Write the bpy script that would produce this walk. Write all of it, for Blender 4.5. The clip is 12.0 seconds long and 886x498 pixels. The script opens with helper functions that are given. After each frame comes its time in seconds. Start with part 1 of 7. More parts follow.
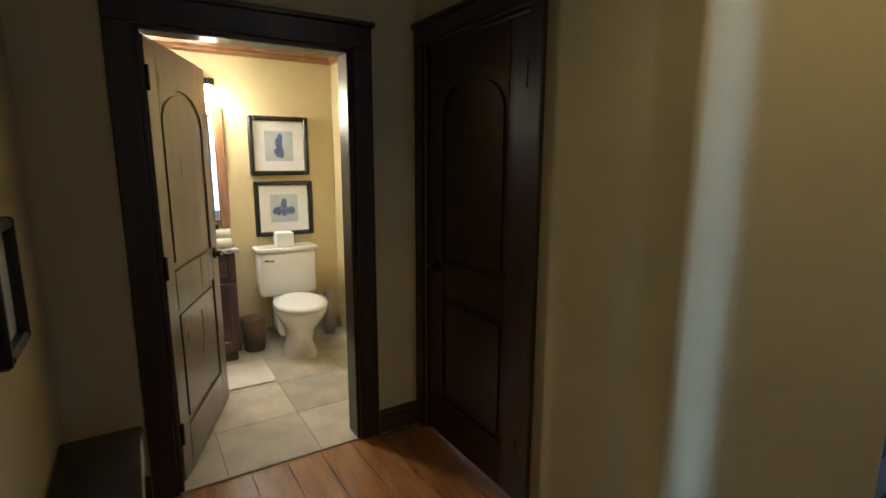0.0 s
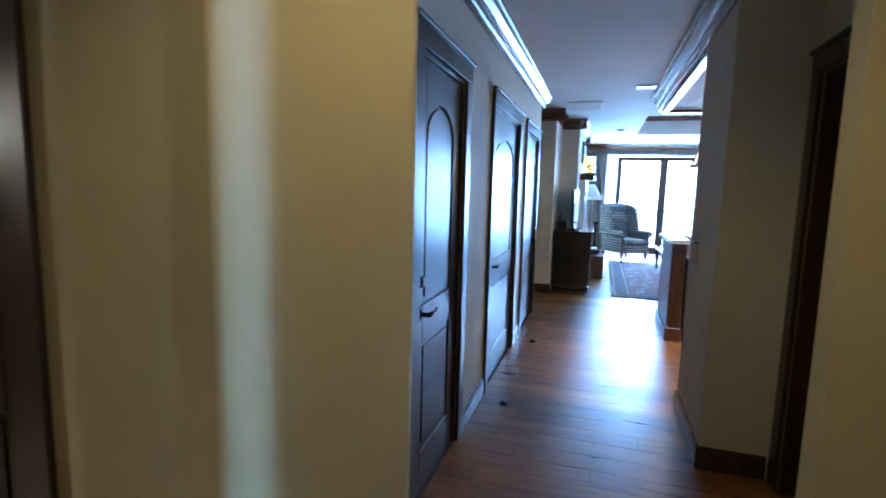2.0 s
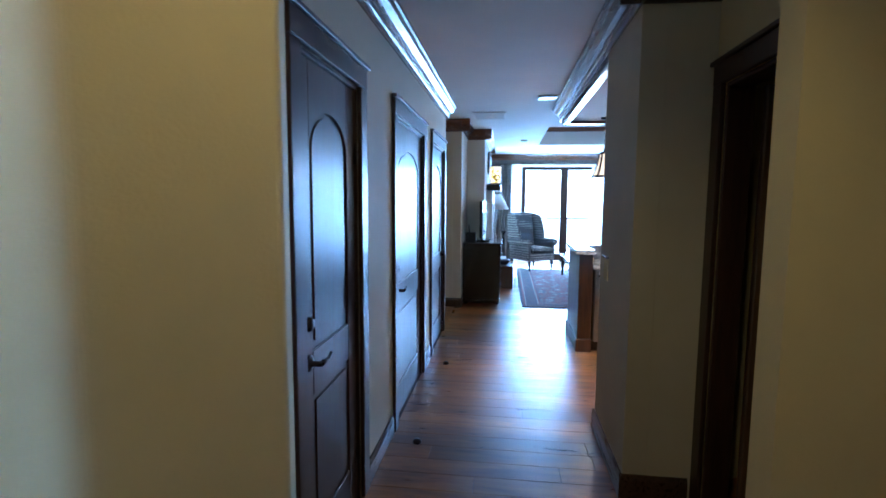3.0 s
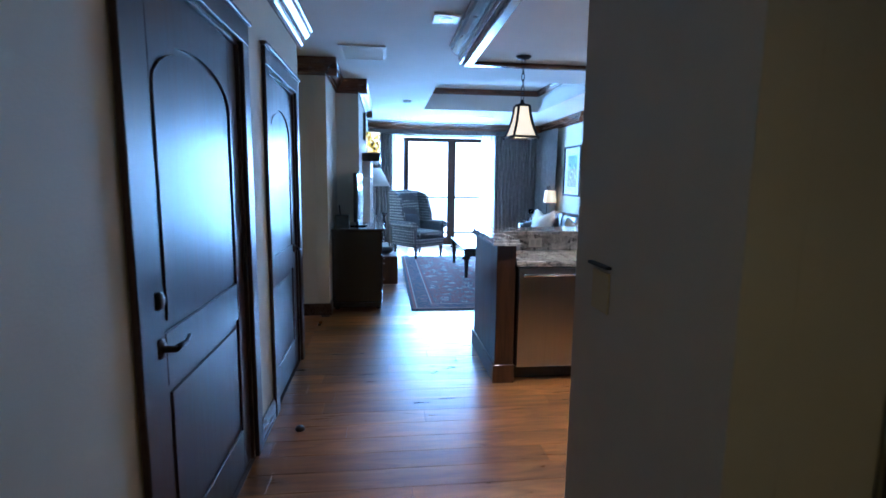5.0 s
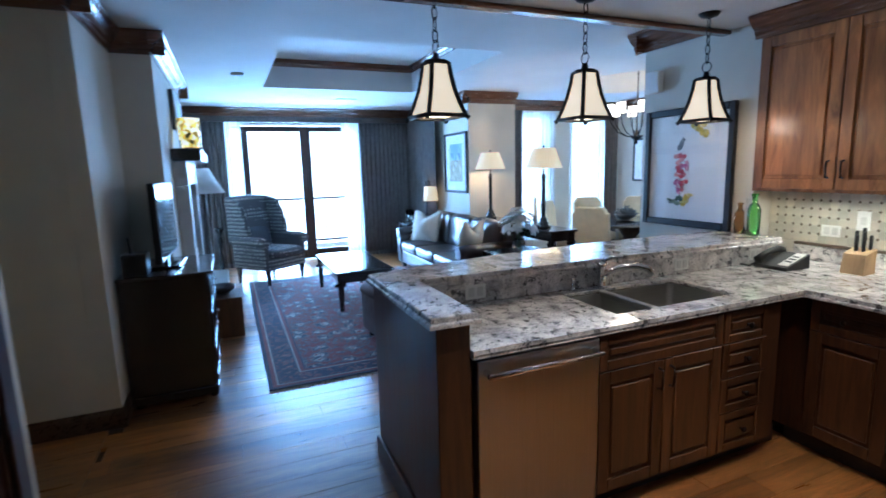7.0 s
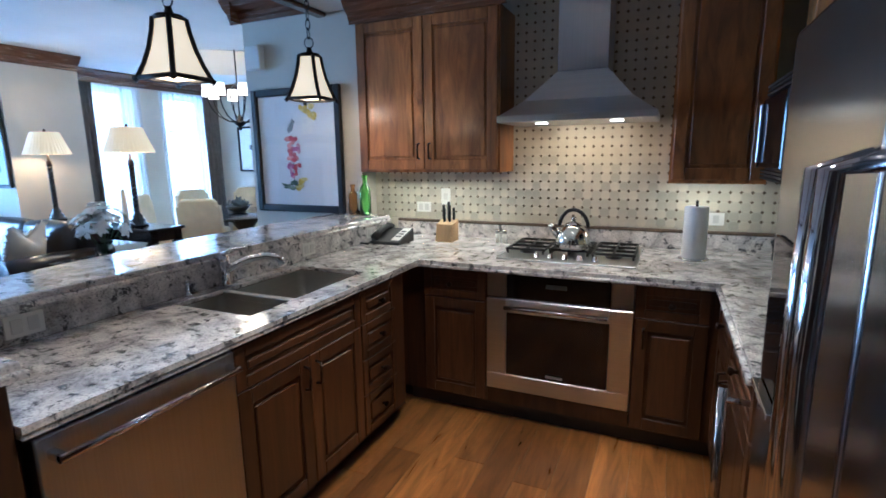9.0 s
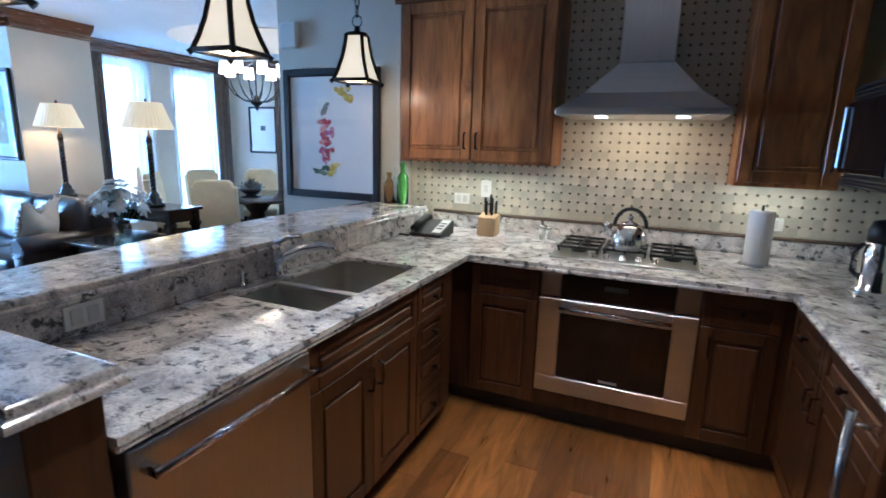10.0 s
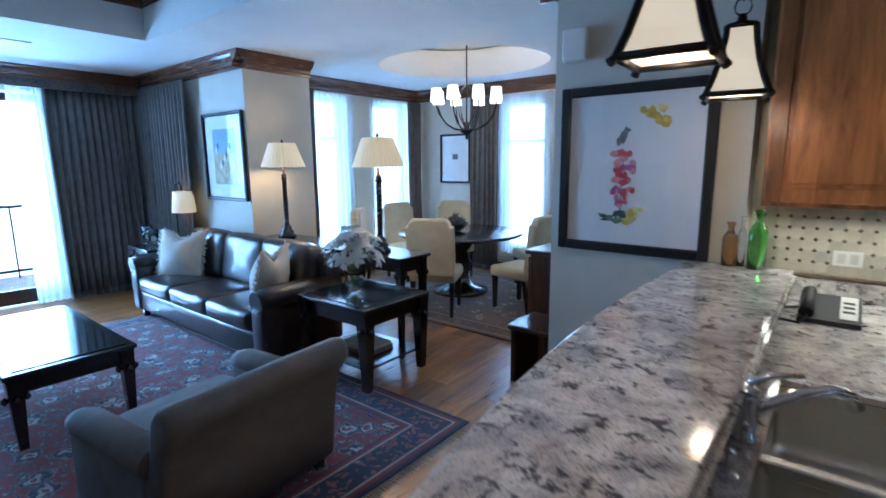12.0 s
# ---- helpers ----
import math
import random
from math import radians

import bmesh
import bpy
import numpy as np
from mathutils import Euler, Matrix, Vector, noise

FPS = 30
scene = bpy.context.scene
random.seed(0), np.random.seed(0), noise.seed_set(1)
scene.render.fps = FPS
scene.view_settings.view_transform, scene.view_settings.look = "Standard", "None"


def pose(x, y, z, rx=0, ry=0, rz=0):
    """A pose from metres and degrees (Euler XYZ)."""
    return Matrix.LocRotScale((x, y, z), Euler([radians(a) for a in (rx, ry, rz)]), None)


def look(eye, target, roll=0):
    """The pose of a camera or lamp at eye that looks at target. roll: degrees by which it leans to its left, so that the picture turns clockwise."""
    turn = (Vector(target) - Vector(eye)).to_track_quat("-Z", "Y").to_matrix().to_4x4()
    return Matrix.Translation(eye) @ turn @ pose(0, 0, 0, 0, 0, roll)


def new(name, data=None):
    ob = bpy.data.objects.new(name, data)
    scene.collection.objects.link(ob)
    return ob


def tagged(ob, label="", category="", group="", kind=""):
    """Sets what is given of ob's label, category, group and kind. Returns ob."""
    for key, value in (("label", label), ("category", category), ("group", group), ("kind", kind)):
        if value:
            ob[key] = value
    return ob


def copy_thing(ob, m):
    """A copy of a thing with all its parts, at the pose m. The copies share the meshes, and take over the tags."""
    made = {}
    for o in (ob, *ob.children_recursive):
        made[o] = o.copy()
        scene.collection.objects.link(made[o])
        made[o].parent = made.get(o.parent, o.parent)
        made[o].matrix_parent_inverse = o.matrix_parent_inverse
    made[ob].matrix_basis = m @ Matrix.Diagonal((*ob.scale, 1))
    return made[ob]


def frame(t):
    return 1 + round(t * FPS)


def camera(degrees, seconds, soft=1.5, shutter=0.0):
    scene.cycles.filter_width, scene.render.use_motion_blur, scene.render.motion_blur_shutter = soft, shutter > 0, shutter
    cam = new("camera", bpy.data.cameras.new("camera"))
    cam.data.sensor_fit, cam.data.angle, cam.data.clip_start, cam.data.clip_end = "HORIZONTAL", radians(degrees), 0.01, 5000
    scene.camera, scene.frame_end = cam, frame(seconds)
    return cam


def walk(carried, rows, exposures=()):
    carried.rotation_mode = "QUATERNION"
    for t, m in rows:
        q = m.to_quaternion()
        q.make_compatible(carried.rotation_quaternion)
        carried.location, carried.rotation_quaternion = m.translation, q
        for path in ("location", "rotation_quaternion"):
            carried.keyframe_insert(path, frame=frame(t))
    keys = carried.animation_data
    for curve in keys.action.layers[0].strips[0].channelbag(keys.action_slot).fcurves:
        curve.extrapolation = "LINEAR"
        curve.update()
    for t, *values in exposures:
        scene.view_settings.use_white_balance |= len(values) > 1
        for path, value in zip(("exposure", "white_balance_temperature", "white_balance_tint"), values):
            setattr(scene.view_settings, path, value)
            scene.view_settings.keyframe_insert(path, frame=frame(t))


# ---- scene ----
cam = camera(83.2, 12.0, soft=1.6, shutter=0.32)
PATH = [
    (0, (0.351, 0.444, 1.493), (1.386, 2.117, 1.130), 0.2),
    (0.5, (0.351, 0.438, 1.521), (1.497, 2.045, 1.197), 1.2),
    (0.8, (0.357, 0.453, 1.512), (1.660, 1.943, 1.223), 2.0),
    (1, (0.415, 0.403, 1.533), (1.828, 1.792, 1.262), 1.4),
    (1.5, (0.565, 0.406, 1.583), (2.266, 1.43, 1.342), 1.1),
    (2, (0.637, 0.319, 1.541), (2.531, 0.912, 1.295), 1.5),
    (2.5, (0.79, 0.313, 1.542), (2.728, 0.745, 1.302), 1.2),
    (3, (0.982, 0.349, 1.59), (2.956, 0.599, 1.387), 0.4),
    (3.3, (1.152, 0.295, 1.573), (3.135, 0.469, 1.383), -0.8),
    (3.5, (1.322, 0.259, 1.576), (3.31, 0.372, 1.387), -0.7),
    (3.7, (1.476, 0.238, 1.55), (3.466, 0.295, 1.359), 0.2),
    (5.3, (3.012, 0.406, 1.487), (4.968, 0.113, 1.192), 0.5),
    (5.5, (3.173, 0.399, 1.512), (5.121, 0.06, 1.208), 0.5),
    (6, (3.724, 0.34, 1.511), (5.647, -0.113, 1.197), 0.3),
    (6.5, (4.222, 0.291, 1.534), (6.115, -0.275, 1.221), 0.3),
    (7, (4.588, 0.244, 1.593), (6.407, -0.523, 1.275), -1.6),
    (7.5, (4.826, 0.063, 1.605), (6.457, -1.047, 1.281), -2.8),
    (7.7, (4.873, 0.014, 1.593), (6.381, -1.26, 1.267), -2.8),
    (9.3, (4.943, -0.007, 1.485), (5.69, -1.823, 1.107), 0.2),
    (9.5, (5.013, 0.013, 1.485), (5.751, -1.805, 1.098), 0.8),
    (10, (5.263, 0.012, 1.496), (6.04, -1.785, 1.087), 1.6),
    (10.5, (5.572, -0.027, 1.54), (6.485, -1.757, 1.125), 1.0),
    (11, (5.94, -0.063, 1.532), (7.001, -1.708, 1.123), 1.3),
    (11.5, (6.3, -0.128, 1.533), (7.468, -1.707, 1.155), 0.5),
    (12, (6.632, -0.282, 1.6), (7.862, -1.821, 1.257), -0.5),
]
walk(cam, [(t, look(eye, target, roll)) for t, eye, target, roll in PATH],
     exposures=[(0.0, 0.8, 5200, 10), (1.0, 1.15, 5050, 10), (1.5, 1.2, 4900, 10), (2.0, 1.25, 4800, 10), (2.5, 1.15, 4800, 10), (3.0, 0.97, 4750, 10), (3.7, 0.82, 4620, 10), (5.5, 0.42, 4600, 10), (6.5, 0.18, 4750, 10), (9.5, 0.26, 4650, 10), (11.0, 0.0, 4650, 10), (12.0, -0.2, 4750, 10)])

# ---- world, large lights, exposure ----
world = bpy.data.worlds.new("sky")
scene.world = world
world.use_nodes = True
wn = world.node_tree.nodes
sky = wn.new("ShaderNodeTexSky")
sky.sky_type, sky.sun_disc = "NISHITA", False
sky.sun_elevation, sky.sun_rotation = radians(50), radians(200)
wn["Background"].inputs[1].default_value = 0.10
world.node_tree.links.new(sky.outputs[0], wn["Background"].inputs[0])


def lamp(name, kind, m, power, colour, size=0.1, size_y=None, spread=None):
    d = bpy.data.lights.new(name, kind)
    d.energy, d.color = power, colour
    if kind == "AREA":
        d.size = size
        if size_y:
            d.shape, d.size_y = "RECTANGLE", size_y
        if spread:
            d.spread = radians(spread)
    elif kind == "SPOT":
        d.spot_size, d.spot_blend, d.shadow_soft_size = radians(spread or 100), 0.6, size
    else:
        d.shadow_soft_size = size
    ob = new(name, d)
    ob.matrix_basis = m
    return ob


DAY = (0.42, 0.69, 1.0)
WARM = (1.0, 0.68, 0.36)
# daylight in the openings of the glazed doors and the dining windows
lamp("daylight_doors", "AREA", look((14.25, -0.95, 1.3), (8, -0.95, 0.9)), 420, DAY, 2.3, 2.3)
lamp("daylight_dining_a", "AREA", look((12.55, -4.65, 1.45), (8, -4.65, 1.2)), 60, DAY, 0.7, 2.0)
lamp("daylight_dining_b", "AREA", look((12.55, -5.9, 1.45), (8, -5.9, 1.2)), 60, DAY, 0.75, 2.0)
lamp("daylight_dining_c", "AREA", look((10.15, -6.95, 1.45), (10.15, 0, 1.2)), 60, DAY, 0.7, 2.0)

# unseen helper lamp, added to throw the pale stripe on the hall wall
lamp("daylight_hall_slit", "AREA", look((1.765, -1.75, 1.3), (1.805, 1.27, 1.3)), 0.22, DAY, 0.10, 2.3, spread=4)

# ---- materials ----
def nodes_of(name):
    m = bpy.data.materials.new(name)
    m.use_nodes = True
    return m, m.node_tree.nodes, m.node_tree.links, m.node_tree.nodes["Principled BSDF"]


def coords(n, l, scale=(1, 1, 1), rot=(0, 0, 0), kind="Object"):
    tc = n.new("ShaderNodeTexCoord")
    mp = n.new("ShaderNodeMapping")
    mp.inputs["Scale"].default_value = scale
    mp.inputs["Rotation"].default_value = rot
    l.new(tc.outputs[kind], mp.inputs["Vector"])
    return mp.outputs["Vector"]


def noise_tex(n, l, vec, scale, detail=4, rough=0.55, dist=0.0):
    t = n.new("ShaderNodeTexNoise")
    t.inputs["Scale"].default_value = scale
    t.inputs["Detail"].default_value = detail
    t.inputs["Roughness"].default_value = rough
    t.inputs["Distortion"].default_value = dist
    l.new(vec, t.inputs["Vector"])
    return t.outputs["Fac"]


def ramp(n, l, fac, stops):
    r = n.new("ShaderNodeValToRGB")
    e = r.color_ramp.elements
    while len(e) < len(stops):
        e.new(0.5)
    for k, (p, c) in zip(e, stops):
        k.position, k.color = p, (*c, 1)
    l.new(fac, r.inputs["Fac"])
    return r.outputs["Color"]


def mixc(n, l, fac, a, b, mode="MIX"):
    m = n.new("ShaderNodeMix")
    m.data_type, m.blend_type = "RGBA", mode
    for sock, v in ((0, fac), (6, a), (7, b)):
        if isinstance(v, (int, float)):
            m.inputs[sock].default_value = v
        elif isinstance(v, tuple):
            m.inputs[sock].default_value = (*v, 1)
        else:
            l.new(v, m.inputs[sock])
    return m.outputs[2]


def bump(n, l, bsdf, height, strength, dist=0.01):
    b = n.new("ShaderNodeBump")
    b.inputs["Strength"].default_value = strength
    b.inputs["Distance"].default_value = dist
    l.new(height, b.inputs["Height"])
    l.new(b.outputs["Normal"], bsdf.inputs["Normal"])


def plain(name, colour, rough=0.6, metal=0.0, var=0.12, scale=6.0, bumps=0.15, bscale=60.0, coat=0.0, vary=False):
    m, n, l, b = nodes_of(name)
    v = coords(n, l)
    f = noise_tex(n, l, v, scale, 5)
    lo, hi = tuple(c * (1 - var) for c in colour), tuple(min(1, c * (1 + var)) for c in colour)
    col = ramp(n, l, f, [(0.3, lo), (0.7, hi)])
    if vary:
        oi = n.new("ShaderNodeObjectInfo")
        col = mixc(n, l, 1.0, col, ramp(n, l, oi.outputs["Random"], [(0, (0.8, 0.8, 0.8)), (1, (1.15, 1.12, 1.08))]), "MULTIPLY")
    l.new(col, b.inputs["Base Color"])
    b.inputs["Roughness"].default_value = rough
    b.inputs["Metallic"].default_value = metal
    b.inputs["Coat Weight"].default_value = coat
    b.inputs["Coat Roughness"].default_value = 0.12
    if bumps:
        bump(n, l, b, noise_tex(n, l, v, bscale, 3), bumps, 0.004)
    return m


def wood(name, dark, light, rough=0.35, grain=(14, 14, 1.2), coat=0.3, vary=False, figure=0.5, bumps=0.06):
    m, n, l, b = nodes_of(name)
    v = coords(n, l, grain)
    f = noise_tex(n, l, v, 2.2, 8, 0.6, 1.3)
    col = ramp(n, l, f, [(0.25, dark), (0.75, light)])
    big = noise_tex(n, l, coords(n, l, tuple(g * 0.12 for g in grain)), 3.0, 3, 0.6, 0.6)
    col = mixc(n, l, figure, col, ramp(n, l, big, [(0.35, (0.45, 0.42, 0.4)), (0.65, (1.35, 1.3, 1.2))]), "MULTIPLY")
    if vary:
        oi = n.new("ShaderNodeObjectInfo")
        gm = n.new("ShaderNodeNewGeometry")
        ad = n.new("ShaderNodeMath")
        ad.operation = "ADD"
        l.new(oi.outputs["Random"], ad.inputs[0])
        l.new(gm.outputs["Random Per Island"], ad.inputs[1])
        fr = n.new("ShaderNodeMath")
        fr.operation = "FRACT"
        l.new(ad.outputs[0], fr.inputs[0])
        col = mixc(n, l, 1.0, col, ramp(n, l, fr.outputs[0], [(0, (0.60, 0.56, 0.52)), (0.5, (0.95, 0.93, 0.9)), (1, (1.3, 1.26, 1.18))]), "MULTIPLY")
    l.new(col, b.inputs["Base Color"])
    rr = ramp(n, l, f, [(0.2, (rough * 0.8,) * 3), (0.8, (min(1, rough * 1.3),) * 3)])
    l.new(rr, b.inputs["Roughness"])
    b.inputs["Coat Weight"].default_value = coat
    b.inputs["Coat Roughness"].default_value = 0.15
    bump(n, l, b, f, bumps * 3, 0.002)
    return m


def granite(name):
    m, n, l, b = nodes_of(name)
    v = coords(n, l)
    base = ramp(n, l, noise_tex(n, l, v, 9, 6, 0.65, 0.6), [(0.3, (0.20, 0.19, 0.205)), (0.45, (0.47, 0.45, 0.45)), (0.62, (0.76, 0.73, 0.71))])
    blot = ramp(n, l, noise_tex(n, l, v, 22, 7, 0.72, 0.25), [(0.0, (0, 0, 0)), (0.54, (0, 0, 0)), (0.60, (0.92, 0.92, 0.92)), (1, (1, 1, 1))])
    col = mixc(n, l, blot, base, (0.055, 0.055, 0.065))
    rust = ramp(n, l, noise_tex(n, l, v, 6, 4, 0.6, 0.8), [(0.55, (0, 0, 0)), (0.75, (0.55, 0.55, 0.55))])
    col = mixc(n, l, rust, col, (0.30, 0.25, 0.20))
    fleck = n.new("ShaderNodeTexVoronoi")
    fleck.inputs["Scale"].default_value = 120
    l.new(v, fleck.inputs["Vector"])
    col = mixc(n, l, 0.55, col, ramp(n, l, fleck.outputs["Distance"], [(0.1, (0.25, 0.25, 0.27)), (0.5, (1.15, 1.13, 1.1))]), "MULTIPLY")
    l.new(col, b.inputs["Base Color"])
    b.inputs["Roughness"].default_value = 0.12
    b.inputs["Coat Weight"].default_value = 0.4
    b.inputs["Coat Roughness"].default_value = 0.05
    return m


def steel(name, rough=0.28, stretch=(1, 1, 60), colour=(0.55, 0.575, 0.60), brushed=0.0):
    m, n, l, b = nodes_of(name)
    f = noise_tex(n, l, coords(n, l, stretch), 2.5, 3, 0.5)
    l.new(ramp(n, l, f, [(0.3, tuple(c * 0.94 for c in colour)), (0.7, tuple(min(1, c * 1.04) for c in colour))]), b.inputs["Base Color"])
    b.inputs["Roughness"].default_value = rough
    b.inputs["Metallic"].default_value = 1.0
    b.inputs["Anisotropic"].default_value = brushed
    return m


def glow(name, colour, power, shade=(0.85, 0.8, 0.7)):
    m, n, l, b = nodes_of(name)
    v = coords(n, l)
    col = ramp(n, l, noise_tex(n, l, v, 7, 4), [(0.3, tuple(c * 0.8 for c in colour)), (0.7, colour)])
    l.new(col, b.inputs["Emission Color"])
    b.inputs["Emission Strength"].default_value = power
    b.inputs["Base Color"].default_value = (*shade, 1)
    b.inputs["Roughness"].default_value = 0.6
    return m


def glass(name, colour=(0.95, 0.97, 0.97), rough=0.02):
    m, n, l, b = nodes_of(name)
    b.inputs["Base Color"].default_value = (*colour, 1)
    b.inputs["Transmission Weight"].default_value = 1.0
    b.inputs["Roughness"].default_value = rough
    b.inputs["IOR"].default_value = 1.45
    return m


def pane_mat(name):
    m, n, l, b = nodes_of(name)
    n.remove(b)
    t, g, mx = (n.new("ShaderNodeBsdfTransparent"), n.new("ShaderNodeBsdfGlossy"), n.new("ShaderNodeMixShader"))
    g.inputs["Roughness"].default_value = 0.02
    mx.inputs[0].default_value = 0.05
    l.new(t.outputs[0], mx.inputs[1])
    l.new(g.outputs[0], mx.inputs[2])
    l.new(mx.outputs[0], n["Material Output"].inputs[0])
    return m


def sheer_mat(name):
    m, n, l, b = nodes_of(name)
    n.remove(b)
    t, d, tr, mx, mx2 = (n.new("ShaderNodeBsdfTransparent"), n.new("ShaderNodeBsdfDiffuse"), n.new("ShaderNodeBsdfTranslucent"), n.new("ShaderNodeMixShader"), n.new("ShaderNodeMixShader"))
    d.inputs[0].default_value = tr.inputs[0].default_value = (0.85, 0.88, 0.9, 1)
    mx.inputs[0].default_value = 0.6
    l.new(d.outputs[0], mx.inputs[1])
    l.new(tr.outputs[0], mx.inputs[2])
    mx2.inputs[0].default_value = 0.6
    l.new(t.outputs[0], mx2.inputs[1])
    l.new(mx.outputs[0], mx2.inputs[2])
    l.new(mx2.outputs[0], n["Material Output"].inputs[0])
    return m


def rug_mat(name, field, border, motif, cx, cy, hx, hy):
    m, n, l, b = nodes_of(name)
    v = coords(n, l)
    sep = n.new("ShaderNodeSeparateXYZ")
    l.new(v, sep.inputs[0])

    def op(kind, a, c):
        k = n.new("ShaderNodeMath")
        k.operation = kind
        for i, s in enumerate((a, c)):
            if isinstance(s, (int, float)):
                k.inputs[i].default_value = s
            else:
                l.new(s, k.inputs[i])
        return k.outputs[0]
    ex = op("SUBTRACT", hx, op("ABSOLUTE", op("SUBTRACT", sep.outputs[0], cx), 0))
    ey = op("SUBTRACT", hy, op("ABSOLUTE", op("SUBTRACT", sep.outputs[1], cy), 0))
    edge = op("MINIMUM", ex, ey)
    vor = n.new("ShaderNodeTexVoronoi")
    vor.voronoi_dimensions = "2D"
    vor.inputs["Scale"].default_value = 4.6
    wob = n.new("ShaderNodeTexNoise")
    wob.inputs["Scale"].default_value = 12
    wob.inputs["Detail"].default_value = 3
    l.new(v, wob.inputs["Vector"])
    wv = n.new("ShaderNodeVectorMath")
    wv.operation = "MULTIPLY_ADD"
    l.new(wob.outputs["Color"], wv.inputs[0])
    wv.inputs[1].default_value = (0.18, 0.18, 0)
    l.new(v, wv.inputs[2])
    l.new(wv.outputs[0], vor.inputs["Vector"])
    vor2 = n.new("ShaderNodeTexVoronoi")
    vor2.voronoi_dimensions = "2D"
    vor2.inputs["Scale"].default_value = 17
    l.new(wv.outputs[0], vor2.inputs["Vector"])
    pale = tuple(0.6 * c for c in motif)
    small = ramp(n, l, vor2.outputs["Distance"], [(0.0, motif), (0.10, pale), (0.16, border), (0.26, border), (0.31, pale), (0.34, field), (1, field)])
    big = ramp(n, l, vor.outputs["Distance"], [(0.0, field), (0.07, field), (0.09, motif), (0.17, motif), (0.19, border), (0.27, border), (0.29, pale), (0.31, pale), (0.33, field), (1, field)])
    ismall = ramp(n, l, vor.outputs["Distance"], [(0.0, (0, 0, 0)), (0.32, (0, 0, 0)), (0.34, (1, 1, 1)), (1, (1, 1, 1))])
    fld = mixc(n, l, ismall, big, small)
    band = ramp(n, l, vor2.outputs["Distance"], [(0.0, motif), (0.12, field), (0.24, field), (0.28, pale), (0.31, border), (1, border)])
    inb = ramp(n, l, op("MULTIPLY", edge, 1.0), [(0.0, (1, 1, 1)), (0.30, (1, 1, 1)), (0.305, (0, 0, 0)), (1, (0, 0, 0))])
    col = mixc(n, l, inb, fld, band)
    lines = ramp(n, l, op("MULTIPLY", edge, 1.0), [(0.0, border), (0.03, border), (0.035, field), (0.06, field), (0.065, motif), (0.072, motif), (0.077, border), (0.245, border), (0.25, motif), (0.258, motif), (0.263, field), (0.288, field), (0.292, border), (1, border)])
    onl = ramp(n, l, op("MULTIPLY", edge, 1.0), [(0.0, (1, 1, 1)), (0.08, (1, 1, 1)), (0.085, (0, 0, 0)), (0.24, (0, 0, 0)), (0.245, (1, 1, 1)), (0.30, (1, 1, 1)), (0.305, (0, 0, 0)), (1, (0, 0, 0))])
    col = mixc(n, l, onl, col, lines)
    col = mixc(n, l, 0.6, col, ramp(n, l, noise_tex(n, l, v, 3, 5), [(0.3, (0.7, 0.7, 0.72)), (0.7, (1.2, 1.2, 1.2))]), "MULTIPLY")
    l.new(col, b.inputs["Base Color"])
    b.inputs["Roughness"].default_value = 0.95
    b.inputs["Sheen Weight"].default_value = 0.2
    bump(n, l, b, noise_tex(n, l, v, 180, 3), 0.5, 0.004)
    return m


def dots_mat(name, base, dot, scale):
    m, n, l, b = nodes_of(name)
    v = coords(n, l)
    vor = n.new("ShaderNodeTexVoronoi")
    vor.inputs["Scale"].default_value = scale
    vor.inputs["Randomness"].default_value = 0.15
    l.new(v, vor.inputs["Vector"])
    col = ramp(n, l, vor.outputs["Distance"], [(0.0, dot), (0.30, dot), (0.36, base), (1, base)])
    l.new(col, b.inputs["Base Color"])
    b.inputs["Roughness"].default_value = 0.85
    bump(n, l, b, noise_tex(n, l, v, 200, 2), 0.3, 0.002)
    return m


# one cream wall paint: lamplight and daylight tints are mixed into these tones
PAINT = plain("wall_paint", (0.58, 0.48, 0.26), 0.75, var=0.06, scale=2.5, bumps=0.25, bscale=90)
PAINT_PALE = plain("pale_wall_paint", (0.62, 0.58, 0.49), 0.75, var=0.05, scale=2.5, bumps=0.25, bscale=90)
PAINT_DAYLIT = plain("daylit_wall_paint", (0.60, 0.54, 0.42), 0.75, var=0.05, scale=2.5, bumps=0.25, bscale=90)
CEIL = plain("ceiling_paint", (0.74, 0.73, 0.70), 0.85, var=0.04, scale=2, bumps=0.3, bscale=70)
DARKWOOD = wood("dark_stained_wood", (0.016, 0.007, 0.0048), (0.060, 0.027, 0.0165), 0.33, (14, 14, 1.0), 0.10)
DARKWOOD_H = wood("dark_stained_wood_level", (0.022, 0.012, 0.008), (0.085, 0.045, 0.026), 0.28, (1.0, 14, 14), 0.5)
TRIM = wood("varnished_trim", (0.075, 0.028, 0.012), (0.19, 0.080, 0.036), 0.24, (1.2, 1.2, 14), 0.6, figure=0.25, bumps=0.012)
# one kitchen cherry: light and shade are painted in as three tones
CAB_SHADED = wood("cabinet_cherry_shaded", (0.026, 0.0095, 0.004), (0.098, 0.039, 0.014), 0.34, (11, 11, 0.9), 0.35, vary=True, figure=0.7)
CAB_LIT = wood("cabinet_cherry_lit", (0.11, 0.040, 0.010), (0.48, 0.205, 0.055), 0.38, (7, 7, 1.1), 0.2, vary=True, figure=0.8)
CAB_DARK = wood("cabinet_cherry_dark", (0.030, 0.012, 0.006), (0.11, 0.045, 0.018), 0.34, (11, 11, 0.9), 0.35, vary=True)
PLANK = wood("floor_plank", (0.13, 0.054, 0.013), (0.44, 0.192, 0.050), 0.30, (7, 0.9, 7), 0.7, vary=True, figure=0.85, bumps=0.1)
PLANK.node_tree.nodes["Principled BSDF"].inputs["Coat Roughness"].default_value = 0.27
